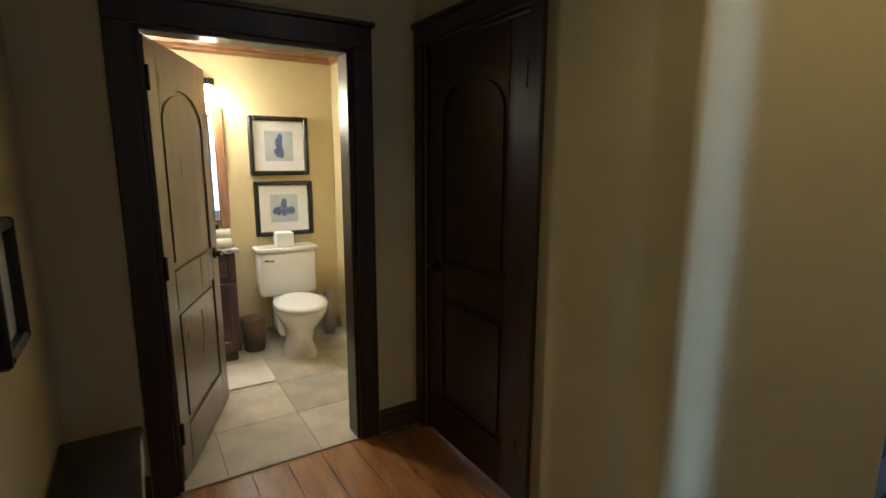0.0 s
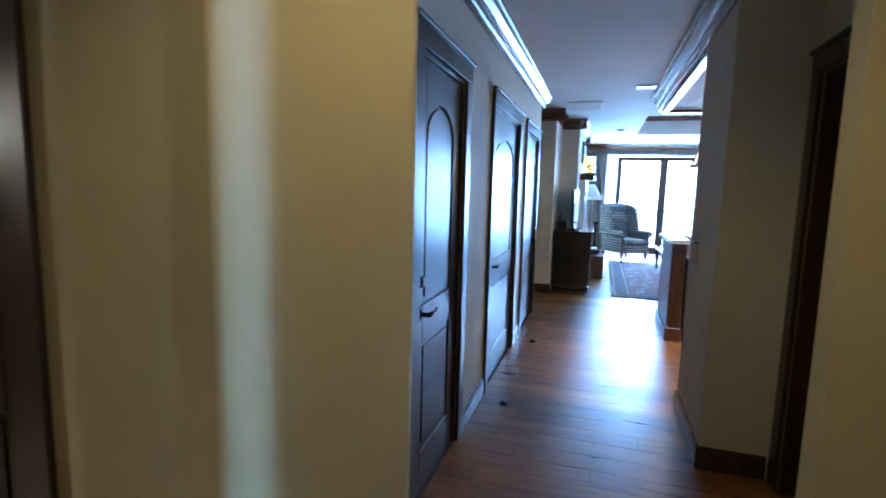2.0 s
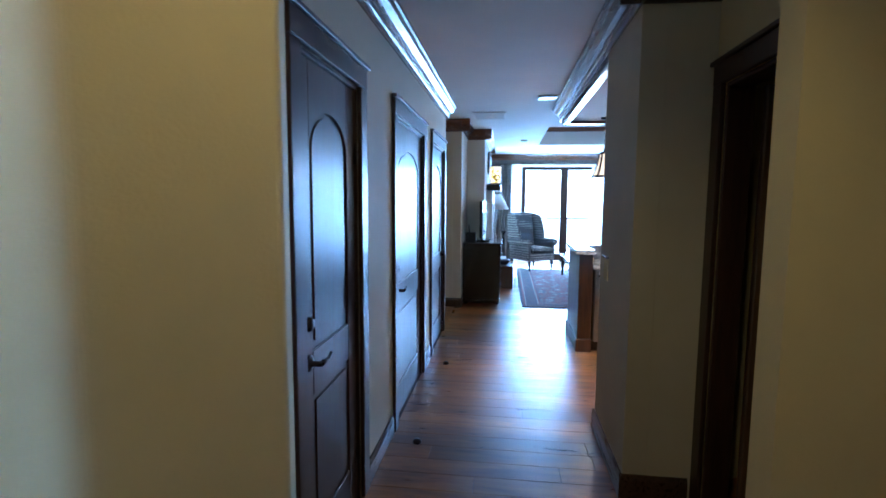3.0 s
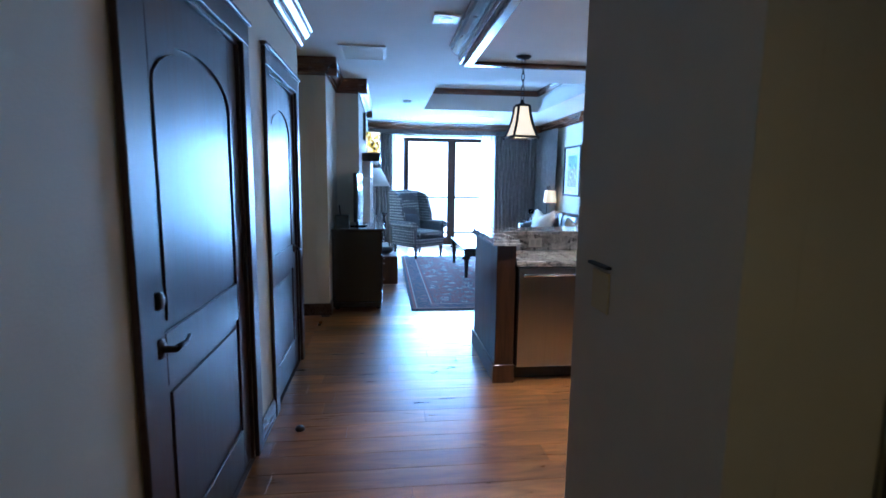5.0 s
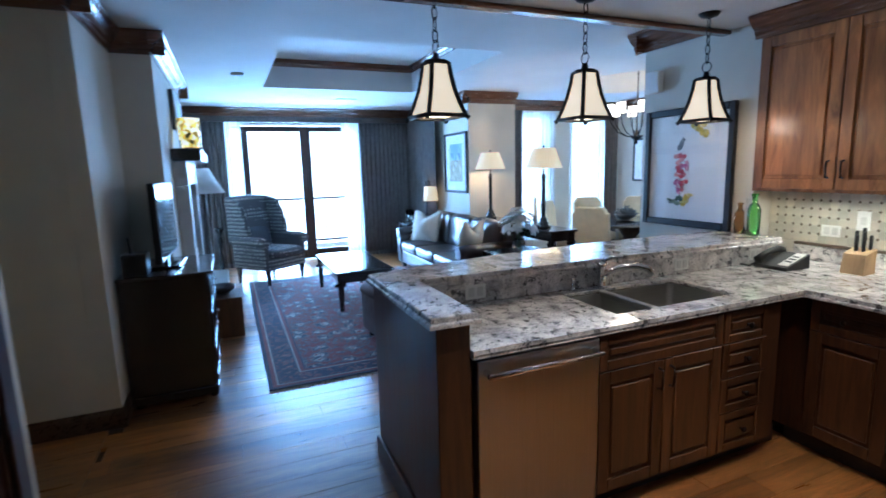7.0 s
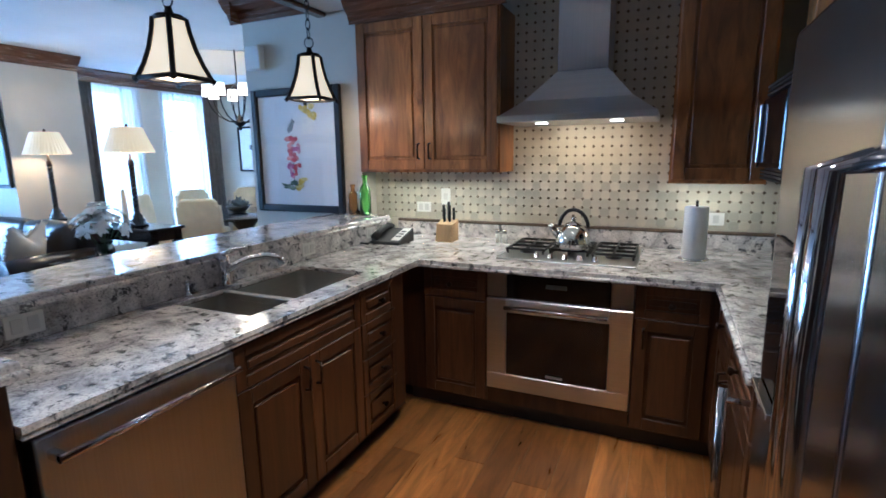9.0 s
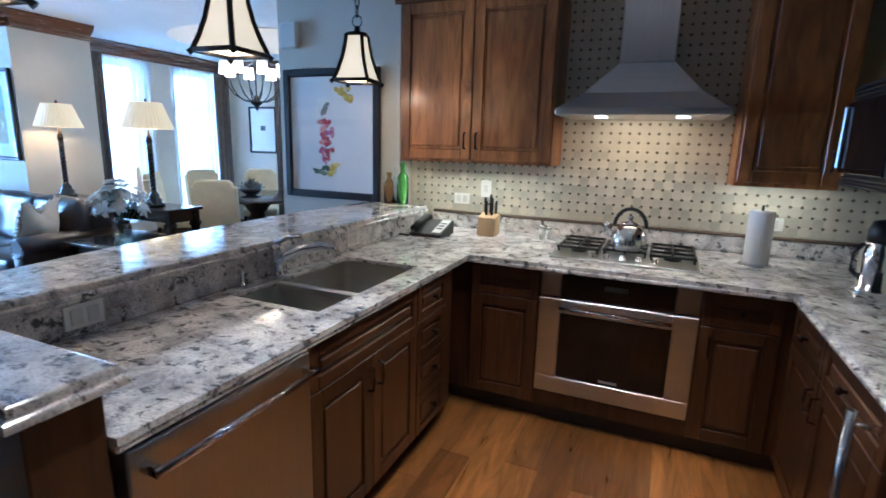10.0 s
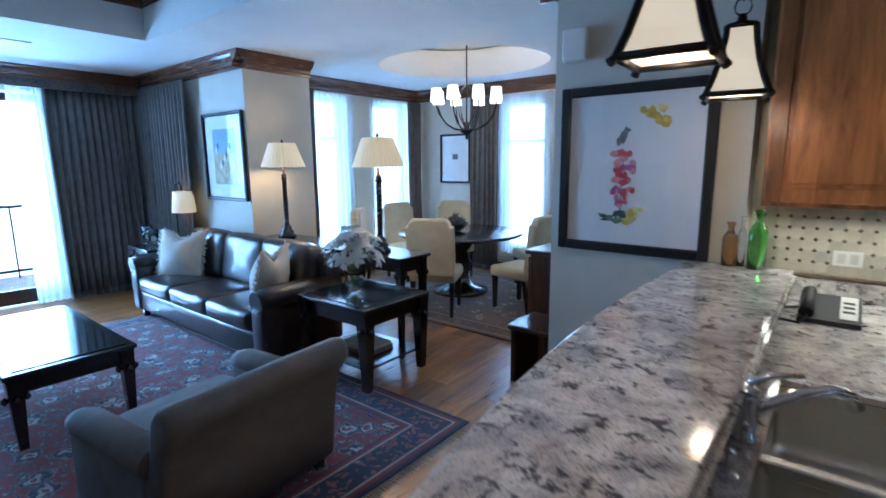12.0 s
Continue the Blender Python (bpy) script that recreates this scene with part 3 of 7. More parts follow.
# ---- doors ----
def lever(parent, x, y, z, sy, to, mat=BRONZE):
    """A lever handle on a face that looks along sy * y; the lever points along x to the given side."""
    h = part("handle", lathe(bmesh.new(), [(0.034, 0), (0.034, 0.006), (0.026, 0.012), (0.012, 0.016), (0.011, 0.055), (0.0, 0.056)], 16), mat, parent, "dark bronze lever handle")
    h.data.transform(Matrix.Translation((x, y, z)) @ Matrix.Rotation(radians(-90 * sy), 4, "X"))
    lv = tube(bmesh.new(), [(x, y + sy * 0.05, z), (x + to * 0.03, y + sy * 0.054, z + 0.004), (x + to * 0.08, y + sy * 0.052, z - 0.004), (x + to * 0.12, y + sy * 0.048, z + 0.008)], [0.011, 0.010, 0.008, 0.007])
    part("lever", lv, mat, h)
    return h


def panel_door(name, x0, x1, y, sy, handle_to, label, hinge_right=True, deadbolt=False, z1=DH, mat=DARKWOOD):
    """A two-panel door with an arched upper panel, in the plane y, whose face looks along sy * y."""
    d = thing(name, ((x0 + x1) / 2, y, 0), label, "door")
    tagged(d, kind="structure")
    t = 0.04
    ya, yb = y, y - sy * t
    w = x1 - x0
    st = min(0.12, w * 0.17)
    bm = bx(x0, x1, y - sy * 0.012, yb, 0.012, z1)
    part("leaf", bm, mat, d)
    fr = bmesh.new()
    a0, a1 = min(ya, y - sy * 0.0125), max(ya, y - sy * 0.0125)
    for p, q, lo, hi in ((x0, x0 + st, 0.012, z1), (x1 - st, x1, 0.012, z1), (x0 + st, x1 - st, 0.012, 0.23), (x0 + st, x1 - st, 0.80, 0.98)):
        box(fr, p, q, a0, a1, lo, hi, 0.004)
    # arched head rail
    c, hw, spring, rise = (x0 + x1) / 2, (w / 2 - st), z1 - 0.33, 0.16
    arc = [(c + hw * math.cos(u), spring + rise * math.sin(u)) for u in [math.pi * i / 14 for i in range(15)]]
    prism(fr, [(x0 + st, z1), (x0 + st, spring)] + arc[::-1][1:-1] + [(x1 - st, spring), (x1 - st, z1)], "y", a0, a1)
    part("stile_and_rail", fr, mat, d)
    for lo, hi, arch in ((0.23, 0.80, False), (0.98, spring, True)):
        m_ = 0.035
        pts = [(x0 + st + m_, lo + m_), (x1 - st - m_, lo + m_)]
        if arch:
            pts += [(c + (hw - m_) * math.cos(u), hi + (rise - m_ * 0.6) * math.sin(u)) for u in [math.pi * i / 12 for i in range(13)]]
        else:
            pts += [(x1 - st - m_, hi - m_), (x0 + st + m_, hi - m_)]
        pb = bmesh.new()
        prism(pb, pts, "y", y - sy * 0.0125, y - sy * 0.004)
        part("panel", pb, mat, d)
    hx = x0 + 0.07 if handle_to > 0 else x1 - 0.07
    lever(d, hx, y, 0.945, sy, handle_to)
    if deadbolt:
        db = part("deadbolt", lathe(bmesh.new(), [(0.03, 0), (0.03, 0.01), (0.022, 0.02), (0.0, 0.021)], 16), BRONZE, d, "dark bronze deadbolt")
        db.data.transform(Matrix.Translation((hx, y, 1.10)) @ Matrix.Rotation(radians(-90 * sy), 4, "X"))
    px = x1 if handle_to > 0 else x0
    for z in (0.25, 1.02, 1.80):
        hb = bmesh.new()
        tube(hb, [(px, y + sy * 0.006, z - 0.05), (px, y + sy * 0.006, z + 0.05)], 0.009)
        part("hinge", hb, BRONZE, d, "bronze hinge")
    return d


def casing(name, axis, p, q, face, side, head, w=0.10, depth=0.12, mat=DARKWOOD, near=True):
    """Door casing round an opening p..q in a wall face, with jamb linings through the wall."""
    d = thing(name, ((p + q) / 2, face, 0) if axis == "x" else (face, (p + q) / 2, 0), "dark stained wooden door casing", "door frame")
    tagged(d, kind="structure")

    def slab(u0, u1, lo, hi, d0, d1):
        v0, v1 = sorted((face + side * d0, face + side * d1))
        return bx(u0, u1, v0, v1, lo, hi, 0.004) if axis == "x" else bx(v0, v1, u0, u1, lo, hi, 0.004)
    for u0, u1 in (((p - w, p),) if near else ()) + ((q, q + w),):
        part("side_casing", slab(u0, u1, 0.001, head + 0.0, 0.0015, 0.024), mat, d)
    part("head_casing", slab(p - (w if near else 0), q + w, head, head + w, 0.0015, 0.026), mat, d)
    part("cap", slab(p - (w + 0.015 if near else 0), q + w + 0.015, head + w, head + w + 0.022, 0.0015, 0.04), mat, d)
    for u0, u1 in ((p + 0.0005, p + 0.02), (q - 0.02, q - 0.0005)):
        part("jamb", slab(u0, u1, 0.001, head - 0.02, -depth, 0.001), mat, d)
    part("head_jamb", slab(p + 0.0005, q - 0.0005, head - 0.02, head - 0.0005, -depth, 0.001), mat, d)
    return d


for nm, p, q, db in (("1", 2.70, 3.42, True), ("2", 4.268, 5.345, True), ("3", 5.895, 6.80, False)):
    casing("door_frame_" + nm, "x", p, q, WL, -1, DC, mat=DARKWOOD)
    panel_door("door_" + nm, p + 0.021, q - 0.021, WL + 0.012, -1, 1 if db else -1, "closed dark-stained wooden door with an arched panel and bronze lever", deadbolt=db, z1=DC - 0.022)
in_hall(casing("door_frame_closet", "y", 1.93, 2.72, 1.85, -1, DH, w=0.075))
cd = panel_door("door_closet", -0.37, 0.37, 0.0, -1, 1, "closed almost black wooden door with an arched panel", z1=DH - 0.022)
cd.matrix_basis = Matrix.Translation(HALL) @ pose(1.86, 2.325, 0, 0, 0, -90)
in_hall(casing("door_frame_bathroom", "x", 0.62, 1.49, 2.80, -1, 1.99))
# lighter copy of the dark door wood, with the lamplight in its colour
bd = panel_door("door_bathroom", -0.42, 0.42, 0.0, -1, -1, "brown wooden bathroom door standing open, with arched panel", z1=1.965, mat=wood("lit_door_wood", (0.06, 0.032, 0.016), (0.16, 0.09, 0.045), 0.3, (14, 14, 1.0), 0.5))
bd.matrix_basis = Matrix.Translation(HALL) @ pose(0.648, 2.855, 0, 0, 0, 68.5) @ pose(0.425, 0.0, 0)
casing("door_frame_linen", "x", 2.70, 3.50, -0.65, 1, DC, w=0.095)
ld = panel_door("door_linen", -0.38, 0.38, 0.0, -1, 1, "dark wooden cupboard door standing wide open", z1=DC - 0.022, mat=bpy.data.materials["lit_door_wood"])
ld.matrix_basis = pose(3.445, -1.185, 0, 0, 0, -90)

# glazed doors to the balcony
def glazed_leaf(name, y0, y1, x, z0, z1, label, stile=0.09, pull=None):
    d = thing(name, (x, (y0 + y1) / 2, z0), label, "glass door")
    tagged(d, kind="structure")
    for a, b, lo, hi in ((y0, y0 + stile, z0, z1), (y1 - stile, y1, z0, z1)):
        part("stile", bx(x - 0.025, x + 0.025, a, b, lo, hi, 0.004), DARKWOOD, d)
    for lo, hi in ((z0, z0 + 0.17), (z1 - stile, z1)):
        part("rail", bx(x - 0.025, x + 0.025, y0 + stile + 0.001, y1 - stile - 0.001, lo, hi, 0.004), DARKWOOD, d)
    pn = part("pane", bx(x - 0.004, x + 0.004, y0 + stile + 0.001, y1 - stile - 0.001, z0 + 0.171, z1 - stile - 0.001), PANE, d)
    pn.visible_shadow = False
    if pull:
        part("handle", tube(bmesh.new(), [(x - 0.03, pull, 0.95), (x - 0.07, pull, 0.97), (x - 0.07, pull, 1.12), (x - 0.03, pull, 1.14)], 0.009), BRONZE, d)
    return d


glazed_leaf("glass_door_1", -1.08, -0.03, 13.98, 0.02, 2.40, "tall glazed balcony door in a dark wooden frame", pull=-1.02)
glazed_leaf("glass_door_2", -2.09, -1.08, 13.98, 0.02, 2.40, "tall glazed balcony door in a dark wooden frame", pull=-1.14)
glazed_leaf("glass_door_3", -0.03, 0.21, 13.98, 0.02, 2.40, "narrow fixed glazed side light in a dark wooden frame", 0.04)


def sash(name, axis, a0, a1, at, z0, z1):
    d = thing(name, (at, (a0 + a1) / 2, z0) if axis == "y" else ((a0 + a1) / 2, at, z0), "tall window with a dark frame behind a sheer", "window")
    tagged(d, kind="structure")

    def slab(u0, u1, lo, hi, t):
        return bx(at - t, at + t, u0, u1, lo, hi, 0.003) if axis == "y" else bx(u0, u1, at - t, at + t, lo, hi, 0.003)
    w = 0.05
    for u0, u1, lo, hi in ((a0, a0 + w, z0, z1), (a1 - w, a1, z0, z1), (a0 + w, a1 - w, z0, z0 + w), (a0 + w, a1 - w, z1 - w, z1), (a0 + w, a1 - w, z1 - 0.55, z1 - 0.51)):
        part("window_frame", slab(u0, u1, lo, hi, 0.025), DARKWOOD, d)
    for lo, hi in ((z0 + w, z1 - 0.551), (z1 - 0.509, z1 - w)):
        pn = part("pane", slab(a0 + w + 0.001, a1 - w - 0.001, lo + 0.001, hi - 0.001, 0.003), PANE, d)
        pn.visible_shadow = False
    return d


sash("window_1", "y", -4.99, -4.35, 12.27, 0.36, 2.47)
sash("window_2", "y", -6.27, -5.53, 12.27, 0.36, 2.47)
sash("window_3", "x", 9.83, 10.47, -6.58, 0.36, 2.41)

# outside: bright haze seen through the glass, the balcony slab and its rail
solid("ground", bx(-300, 300, -300, 300, -9.2, -9.0), plain("far_ground", (0.25, 0.26, 0.24), 0.9), "pale ground far below the balcony")
solid("balcony_slab", bx(14.101, 16.2, -4, 2, -0.25, -0.03), plain("balcony_concrete", (0.5, 0.5, 0.48), 0.8), "pale concrete balcony slab")
rail = thing("balcony_rail", (16.0, -1, -0.03), "thin dark metal balcony railing in glare", "railing")
for z in (0.06, 1.0):
    part("rail_bar", bx(15.98, 16.02, -3.8, 1.8, z, z + 0.04), IRON, rail)
for i in range(20):
    part("baluster", bx(15.99, 16.01, -3.75 + i * 0.29, -3.73 + i * 0.29, -0.03, 1.0), IRON, rail)
HAZE = glow("outside_haze", (0.86, 0.94, 1.0), 3.0)
for nm, a in (("backdrop_east", (30, 30.1, -40, 40, -9, 30)), ("backdrop_south", (-10, 30, -40.1, -40, -9, 30))):
    solid(nm, bx(*a), HAZE, "bright blank sky outside")

# ---- kitchen ----
def raised_panel(bm, axis, face, side, a0, a1, z0, z1, stile=0.06):
    """Frame and raised field of a cabinet front, proud of the plane at face."""
    def slab(u0, u1, lo, hi, d0, d1, bev=0.0):
        v0, v1 = sorted((face + side * d0, face + side * d1))
        box(bm, *((u0, u1, v0, v1) if axis == "x" else (v0, v1, u0, u1)), lo, hi, bev)
    slab(a0, a1, z0, z1, 0.0, 0.008)
    for u0, u1, lo, hi in ((a0, a0 + stile, z0, z1), (a1 - stile, a1, z0, z1), (a0 + stile, a1 - stile, z0, z0 + stile), (a0 + stile, a1 - stile, z1 - stile, z1)):
        slab(u0, u1, lo, hi, 0.008, 0.02, 0.003)
    return bm


def front(name, parent, axis, face, side, a0, a1, z0, z1, mat, knob=None, pull=None, stile=0.06):
    f = part(name, raised_panel(bmesh.new(), axis, face, side, a0 + 0.003, a1 - 0.003, z0, z1, stile), mat, parent)
    g = stile + 0.018
    if a1 - a0 > 2 * g + 0.05 and z1 - z0 > 2 * g + 0.02:
        v0, v1 = sorted((face + side * 0.0085, face + side * 0.017))
        u0, u1, lo, hi = a0 + g, a1 - g, z0 + g, z1 - g
        part("panel", bx(u0, u1, v0, v1, lo, hi, 0.006) if axis == "x" else bx(v0, v1, u0, u1, lo, hi, 0.006), mat, f)

    def at(u, d, z):
        return (u, face + side * d, z) if axis == "x" else (face + side * d, u, z)
    if knob:
        k = lathe(bmesh.new(), [(0.007, 0), (0.006, 0.012), (0.014, 0.018), (0.016, 0.026), (0.008, 0.032), (0, 0.033)], 12)
        turn(k, (Matrix.Translation(at(knob[0], 0.02, knob[1])) @ (Matrix.Rotation(radians(-90 * side), 4, "X") if axis == "x" else Matrix.Rotation(radians(90 * side), 4, "Y"))))
        part("knob", k, BRONZE, f, "dark bronze knob")
    if pull:
        u, z = pull
        part("handle", tube(bmesh.new(), [at(u, 0.02, z - 0.05), at(u, 0.045, z - 0.045), at(u, 0.048, z), at(u, 0.045, z + 0.045), at(u, 0.02, z + 0.05)], 0.006), BRONZE, f, "dark bronze bar pull")
    return f


PX, PF = 6.235, 6.21       # carcass front of the peninsula, its counter edge
BY = -2.545                # carcass front of the back run
WX = 4.65                  # carcass front of the west run
ZT = 0.872                 # top of the carcasses


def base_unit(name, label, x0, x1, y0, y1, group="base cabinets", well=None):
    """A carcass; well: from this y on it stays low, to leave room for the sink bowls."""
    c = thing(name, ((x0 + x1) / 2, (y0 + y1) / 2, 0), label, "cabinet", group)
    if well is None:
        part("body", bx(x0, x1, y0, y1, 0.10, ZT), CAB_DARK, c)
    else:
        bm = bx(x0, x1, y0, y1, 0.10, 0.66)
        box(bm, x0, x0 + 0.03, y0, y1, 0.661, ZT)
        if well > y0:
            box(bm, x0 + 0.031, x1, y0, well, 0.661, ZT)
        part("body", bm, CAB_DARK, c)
    return c


# peninsula: end post, dishwasher, sink cabinet, drawers
pen = thing("peninsula_end", (6.68, -0.48, 0), "brown wooden end panel of the raised bar", "panel")
part("panel", bx(6.27, 7.10, -0.53, -0.41, 0.001, 1.03), CAB_DARK, pen)
part("post", bx(6.215, 6.269, -0.545, -0.405, 0.001, 1.03, 0.004), CAB_DARK, pen)
for a in ((6.195, 6.214, -0.55, -0.39, 0.001, 0.14), (6.2145, 7.12, -0.409, -0.392, 0.001, 0.14)):
    part("plinth", bx(*a, 0.004), CAB_DARK, pen)
barb = thing("wooden_partition", (6.97, -1.8, 0), "brown wooden back of the raised bar facing the sitting room", "panel")
part("panel", bx(6.84, 7.02, -3.179, -0.531, 0.001, 1.03), CAB_DARK, barb)

dw = thing("dishwasher", (6.5, -0.86, 0.1), "brushed steel dishwasher with a bar handle under the counter", "dishwasher")
part("body", bx(6.26, 6.80, -1.155, -0.565, 0.10, ZT - 0.002), BLACK, dw)
part("door", bx(6.205, 6.258, -1.152, -0.568, 0.115, 0.862, 0.006, 2), STEEL, dw)
hb = bmesh.new()
tube(hb, [(6.155, -1.13, 0.815), (6.155, -0.59, 0.815)], 0.011)
for yy in (-1.12, -0.60):
    box(hb, 6.15, 6.206, yy - 0.010, yy + 0.010, 0.803, 0.827, 0.003)
part("handle", hb, CHROME, dw, "polished steel bar handle")
part("toe_kick", bx(6.29, 6.31, -1.155, -0.565, 0.001, 0.099), BLACK, dw)

sc = base_unit("sink_cabinet", "brown cherry sink cabinet with two panelled doors", PX, 6.80, -1.92, -1.16, well=-1.92)
front("false_drawer", sc, "y", PX, -1, -1.92, -1.16, 0.70, 0.862, CAB_SHADED, stile=0.045)
front("door", sc, "y", PX, -1, -1.54, -1.16, 0.115, 0.695, CAB_SHADED, pull=(-1.505, 0.61))
front("door", sc, "y", PX, -1, -1.92, -1.54, 0.115, 0.695, CAB_SHADED, pull=(-1.575, 0.61))
part("toe_kick", bx(6.31, 6.33, -1.92, -1.16, 0.001, 0.10), BLACK, sc)
dr = base_unit("drawer_cabinet", "brown cherry cabinet with four drawers", PX, 6.80, -2.37, -1.925, well=-2.16)
for lo, hi in ((0.70, 0.862), (0.515, 0.695), (0.33, 0.51), (0.115, 0.325)):
    front("drawer", dr, "y", PX, -1, -2.25, -1.925, lo, hi, CAB_SHADED, knob=(-2.09, (lo + hi) / 2), stile=0.04)
part("toe_kick", bx(6.31, 6.33, -2.5, -1.925, 0.001, 0.10), BLACK, dr)
cu = base_unit("corner_cabinet", "cherry corner cabinet with drawer and door, shade painted into its tone", 5.80, 6.80, -3.36, BY)
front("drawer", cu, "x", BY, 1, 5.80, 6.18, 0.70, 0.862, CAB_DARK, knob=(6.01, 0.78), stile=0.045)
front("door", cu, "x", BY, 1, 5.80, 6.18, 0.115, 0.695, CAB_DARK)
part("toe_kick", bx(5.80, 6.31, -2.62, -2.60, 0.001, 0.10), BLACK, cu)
cr = base_unit("corner_cabinet", "cherry corner cabinet with drawer and door, shade painted into its tone", 4.03, 5.03, -3.36, BY)
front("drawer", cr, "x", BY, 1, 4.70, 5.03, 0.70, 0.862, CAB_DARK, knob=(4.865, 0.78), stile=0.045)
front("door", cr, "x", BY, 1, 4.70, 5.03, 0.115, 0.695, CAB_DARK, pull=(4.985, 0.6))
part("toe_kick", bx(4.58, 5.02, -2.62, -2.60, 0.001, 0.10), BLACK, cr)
wc = base_unit("west_cabinet", "cherry base cabinet with drawer and two doors, shade painted into its tone", 4.03, WX, -2.50, -1.48)
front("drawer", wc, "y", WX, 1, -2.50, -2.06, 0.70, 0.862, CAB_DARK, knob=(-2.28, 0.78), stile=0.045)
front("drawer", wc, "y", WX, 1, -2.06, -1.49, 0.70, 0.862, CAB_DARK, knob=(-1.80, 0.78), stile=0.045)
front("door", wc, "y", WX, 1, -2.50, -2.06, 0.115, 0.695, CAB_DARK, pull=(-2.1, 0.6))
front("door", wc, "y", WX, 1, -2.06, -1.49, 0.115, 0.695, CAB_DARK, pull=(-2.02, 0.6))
tb = bmesh.new()
tube(tb, [(4.74, -1.53, 0.12), (4.74, -1.53, 0.84)], 0.013, 10)
for zz in (0.17, 0.80):
    tube(tb, [(4.672, -1.53, zz), (4.742, -1.53, zz)], 0.010)
part("handle", tb, CHROME, wc, "tall chrome bar handle")
part("toe_kick", bx(4.56, 4.58, -2.6, -1.48, 0.001, 0.10), BLACK, wc)

# oven
ov = thing("oven", (5.415, -2.6, 0.1), "built-in steel oven with a black glass door", "oven")
part("body", bx(5.04, 5.79, -3.2, -2.56, 0.10, ZT - 0.004), BLACK, ov)
for a in ((5.035, 5.145, 0.7303, 0.8694), (5.685, 5.795, 0.7303, 0.8694)):
    part("side_trim", bx(a[0], a[1], -2.559, -2.535, a[2], a[3], 0.004), STEEL, ov)
part("control_panel", bx(5.147, 5.683, -2.559, -2.533, 0.7321, 0.8675, 0.003), BLACKGLASS, ov, "black glass control panel with a dim display")
part("display", bx(5.36, 5.47, -2.5325, -2.531, 0.7989, 0.8218), plain("dim_display", (0.05, 0.06, 0.06), 0.3), ov)
fr = bmesh.new()
for a in ((5.035, 5.795, 0.195, 0.2865), (5.035, 5.145, 0.2874, 0.723), (5.685, 5.795, 0.2874, 0.723), (5.146, 5.684, 0.6479, 0.723)):
    box(fr, a[0], a[1], -2.559, -2.528, a[2], a[3], 0.003)
part("door_frame", fr, STEEL_H, ov)
part("window", bx(5.147, 5.683, -2.558, -2.536, 0.2883, 0.647), BLACKGLASS, ov, "black glass oven window")
hb = bmesh.new()
tube(hb, [(5.15, -2.475, 0.6891), (5.68, -2.475, 0.6891)], 0.012)
for xx in (5.18, 5.65):
    box(hb, xx - 0.01, xx + 0.01, -2.53, -2.475, 0.68, 0.6983, 0.002)
part("handle", hb, CHROME, ov, "steel bar handle")
part("badge", bx(5.37, 5.46, -2.5275, -2.5265, 0.3048, 0.3185), plain("badge_grey", (0.35, 0.35, 0.36), 0.4, 0.6), ov)
part("lower_trim", bx(5.035, 5.795, -2.559, -2.545, 0.102, 0.19), CAB_DARK, ov, "dark wooden panel below the oven")
part("toe_kick", bx(5.02, 5.80, -2.62, -2.60, 0.001, 0.099), BLACK, ov)

# counters
SX0, SX1, SY0, SY1, SYM = 6.315, 6.725, -2.11, -1.34, -1.60
ct = thing("countertop", (6.4, -2.4, ZT), "speckled white, grey and black granite worktop with an ogee edge", "countertop")
def edge_strip(bm, x0, x1, y0, y1, bev=0.012):
    box(bm, x0, x1, y0, y1, ZT + 0.001, 0.912, bev, 2)
for a in ((PF - 0.02, SX0, -2.49, -0.545), (SX0, SX1, SY1, -0.545), (SX0, SX1, -2.49, SY0), (SX1, 6.80, -2.49, -0.545), (4.03, 6.80, -3.36, -2.49), (4.03, 4.68, -2.49, -1.475)):
    part("slab", bx(*a, ZT + 0.022, 0.912), GRANITE, ct)
part("sink_bridge", bx(SX0, SX1, SYM - 0.018, SYM + 0.018, ZT + 0.001, 0.905, 0.004), SINK_STEEL, ct, "steel bridge between the bowls")
cb = bmesh.new()
for a in ((PF - 0.015, PF + 0.05, -2.50, -0.545), (4.69, PF + 0.05, -2.545, -2.48), (4.63, 4.695, -2.50, -1.475)):
    box(cb, *a, ZT + 0.001, ZT + 0.021, 0.005)
part("edge", cb, GRANITE, ct)
sp = thing("granite_upstand", (5.5, -3.36, 0.91), "low granite upstand behind the worktop", "backsplash")
part("slab", bx(4.03, 6.80, -3.369, -3.345, 0.913, 1.01, 0.003), GRANITE, sp)
part("ledge", bx(4.03, 6.80, -3.369, -3.338, 1.011, 1.03, 0.006), DOT, sp, "dark rounded tile border")
rs = thing("bar_riser", (6.82, -1.8, 0.91), "granite riser between worktop and raised bar", "backsplash")
part("slab", bx(6.801, 6.839, -3.17, -0.55, 0.913, 1.029), GRANITE, rs)

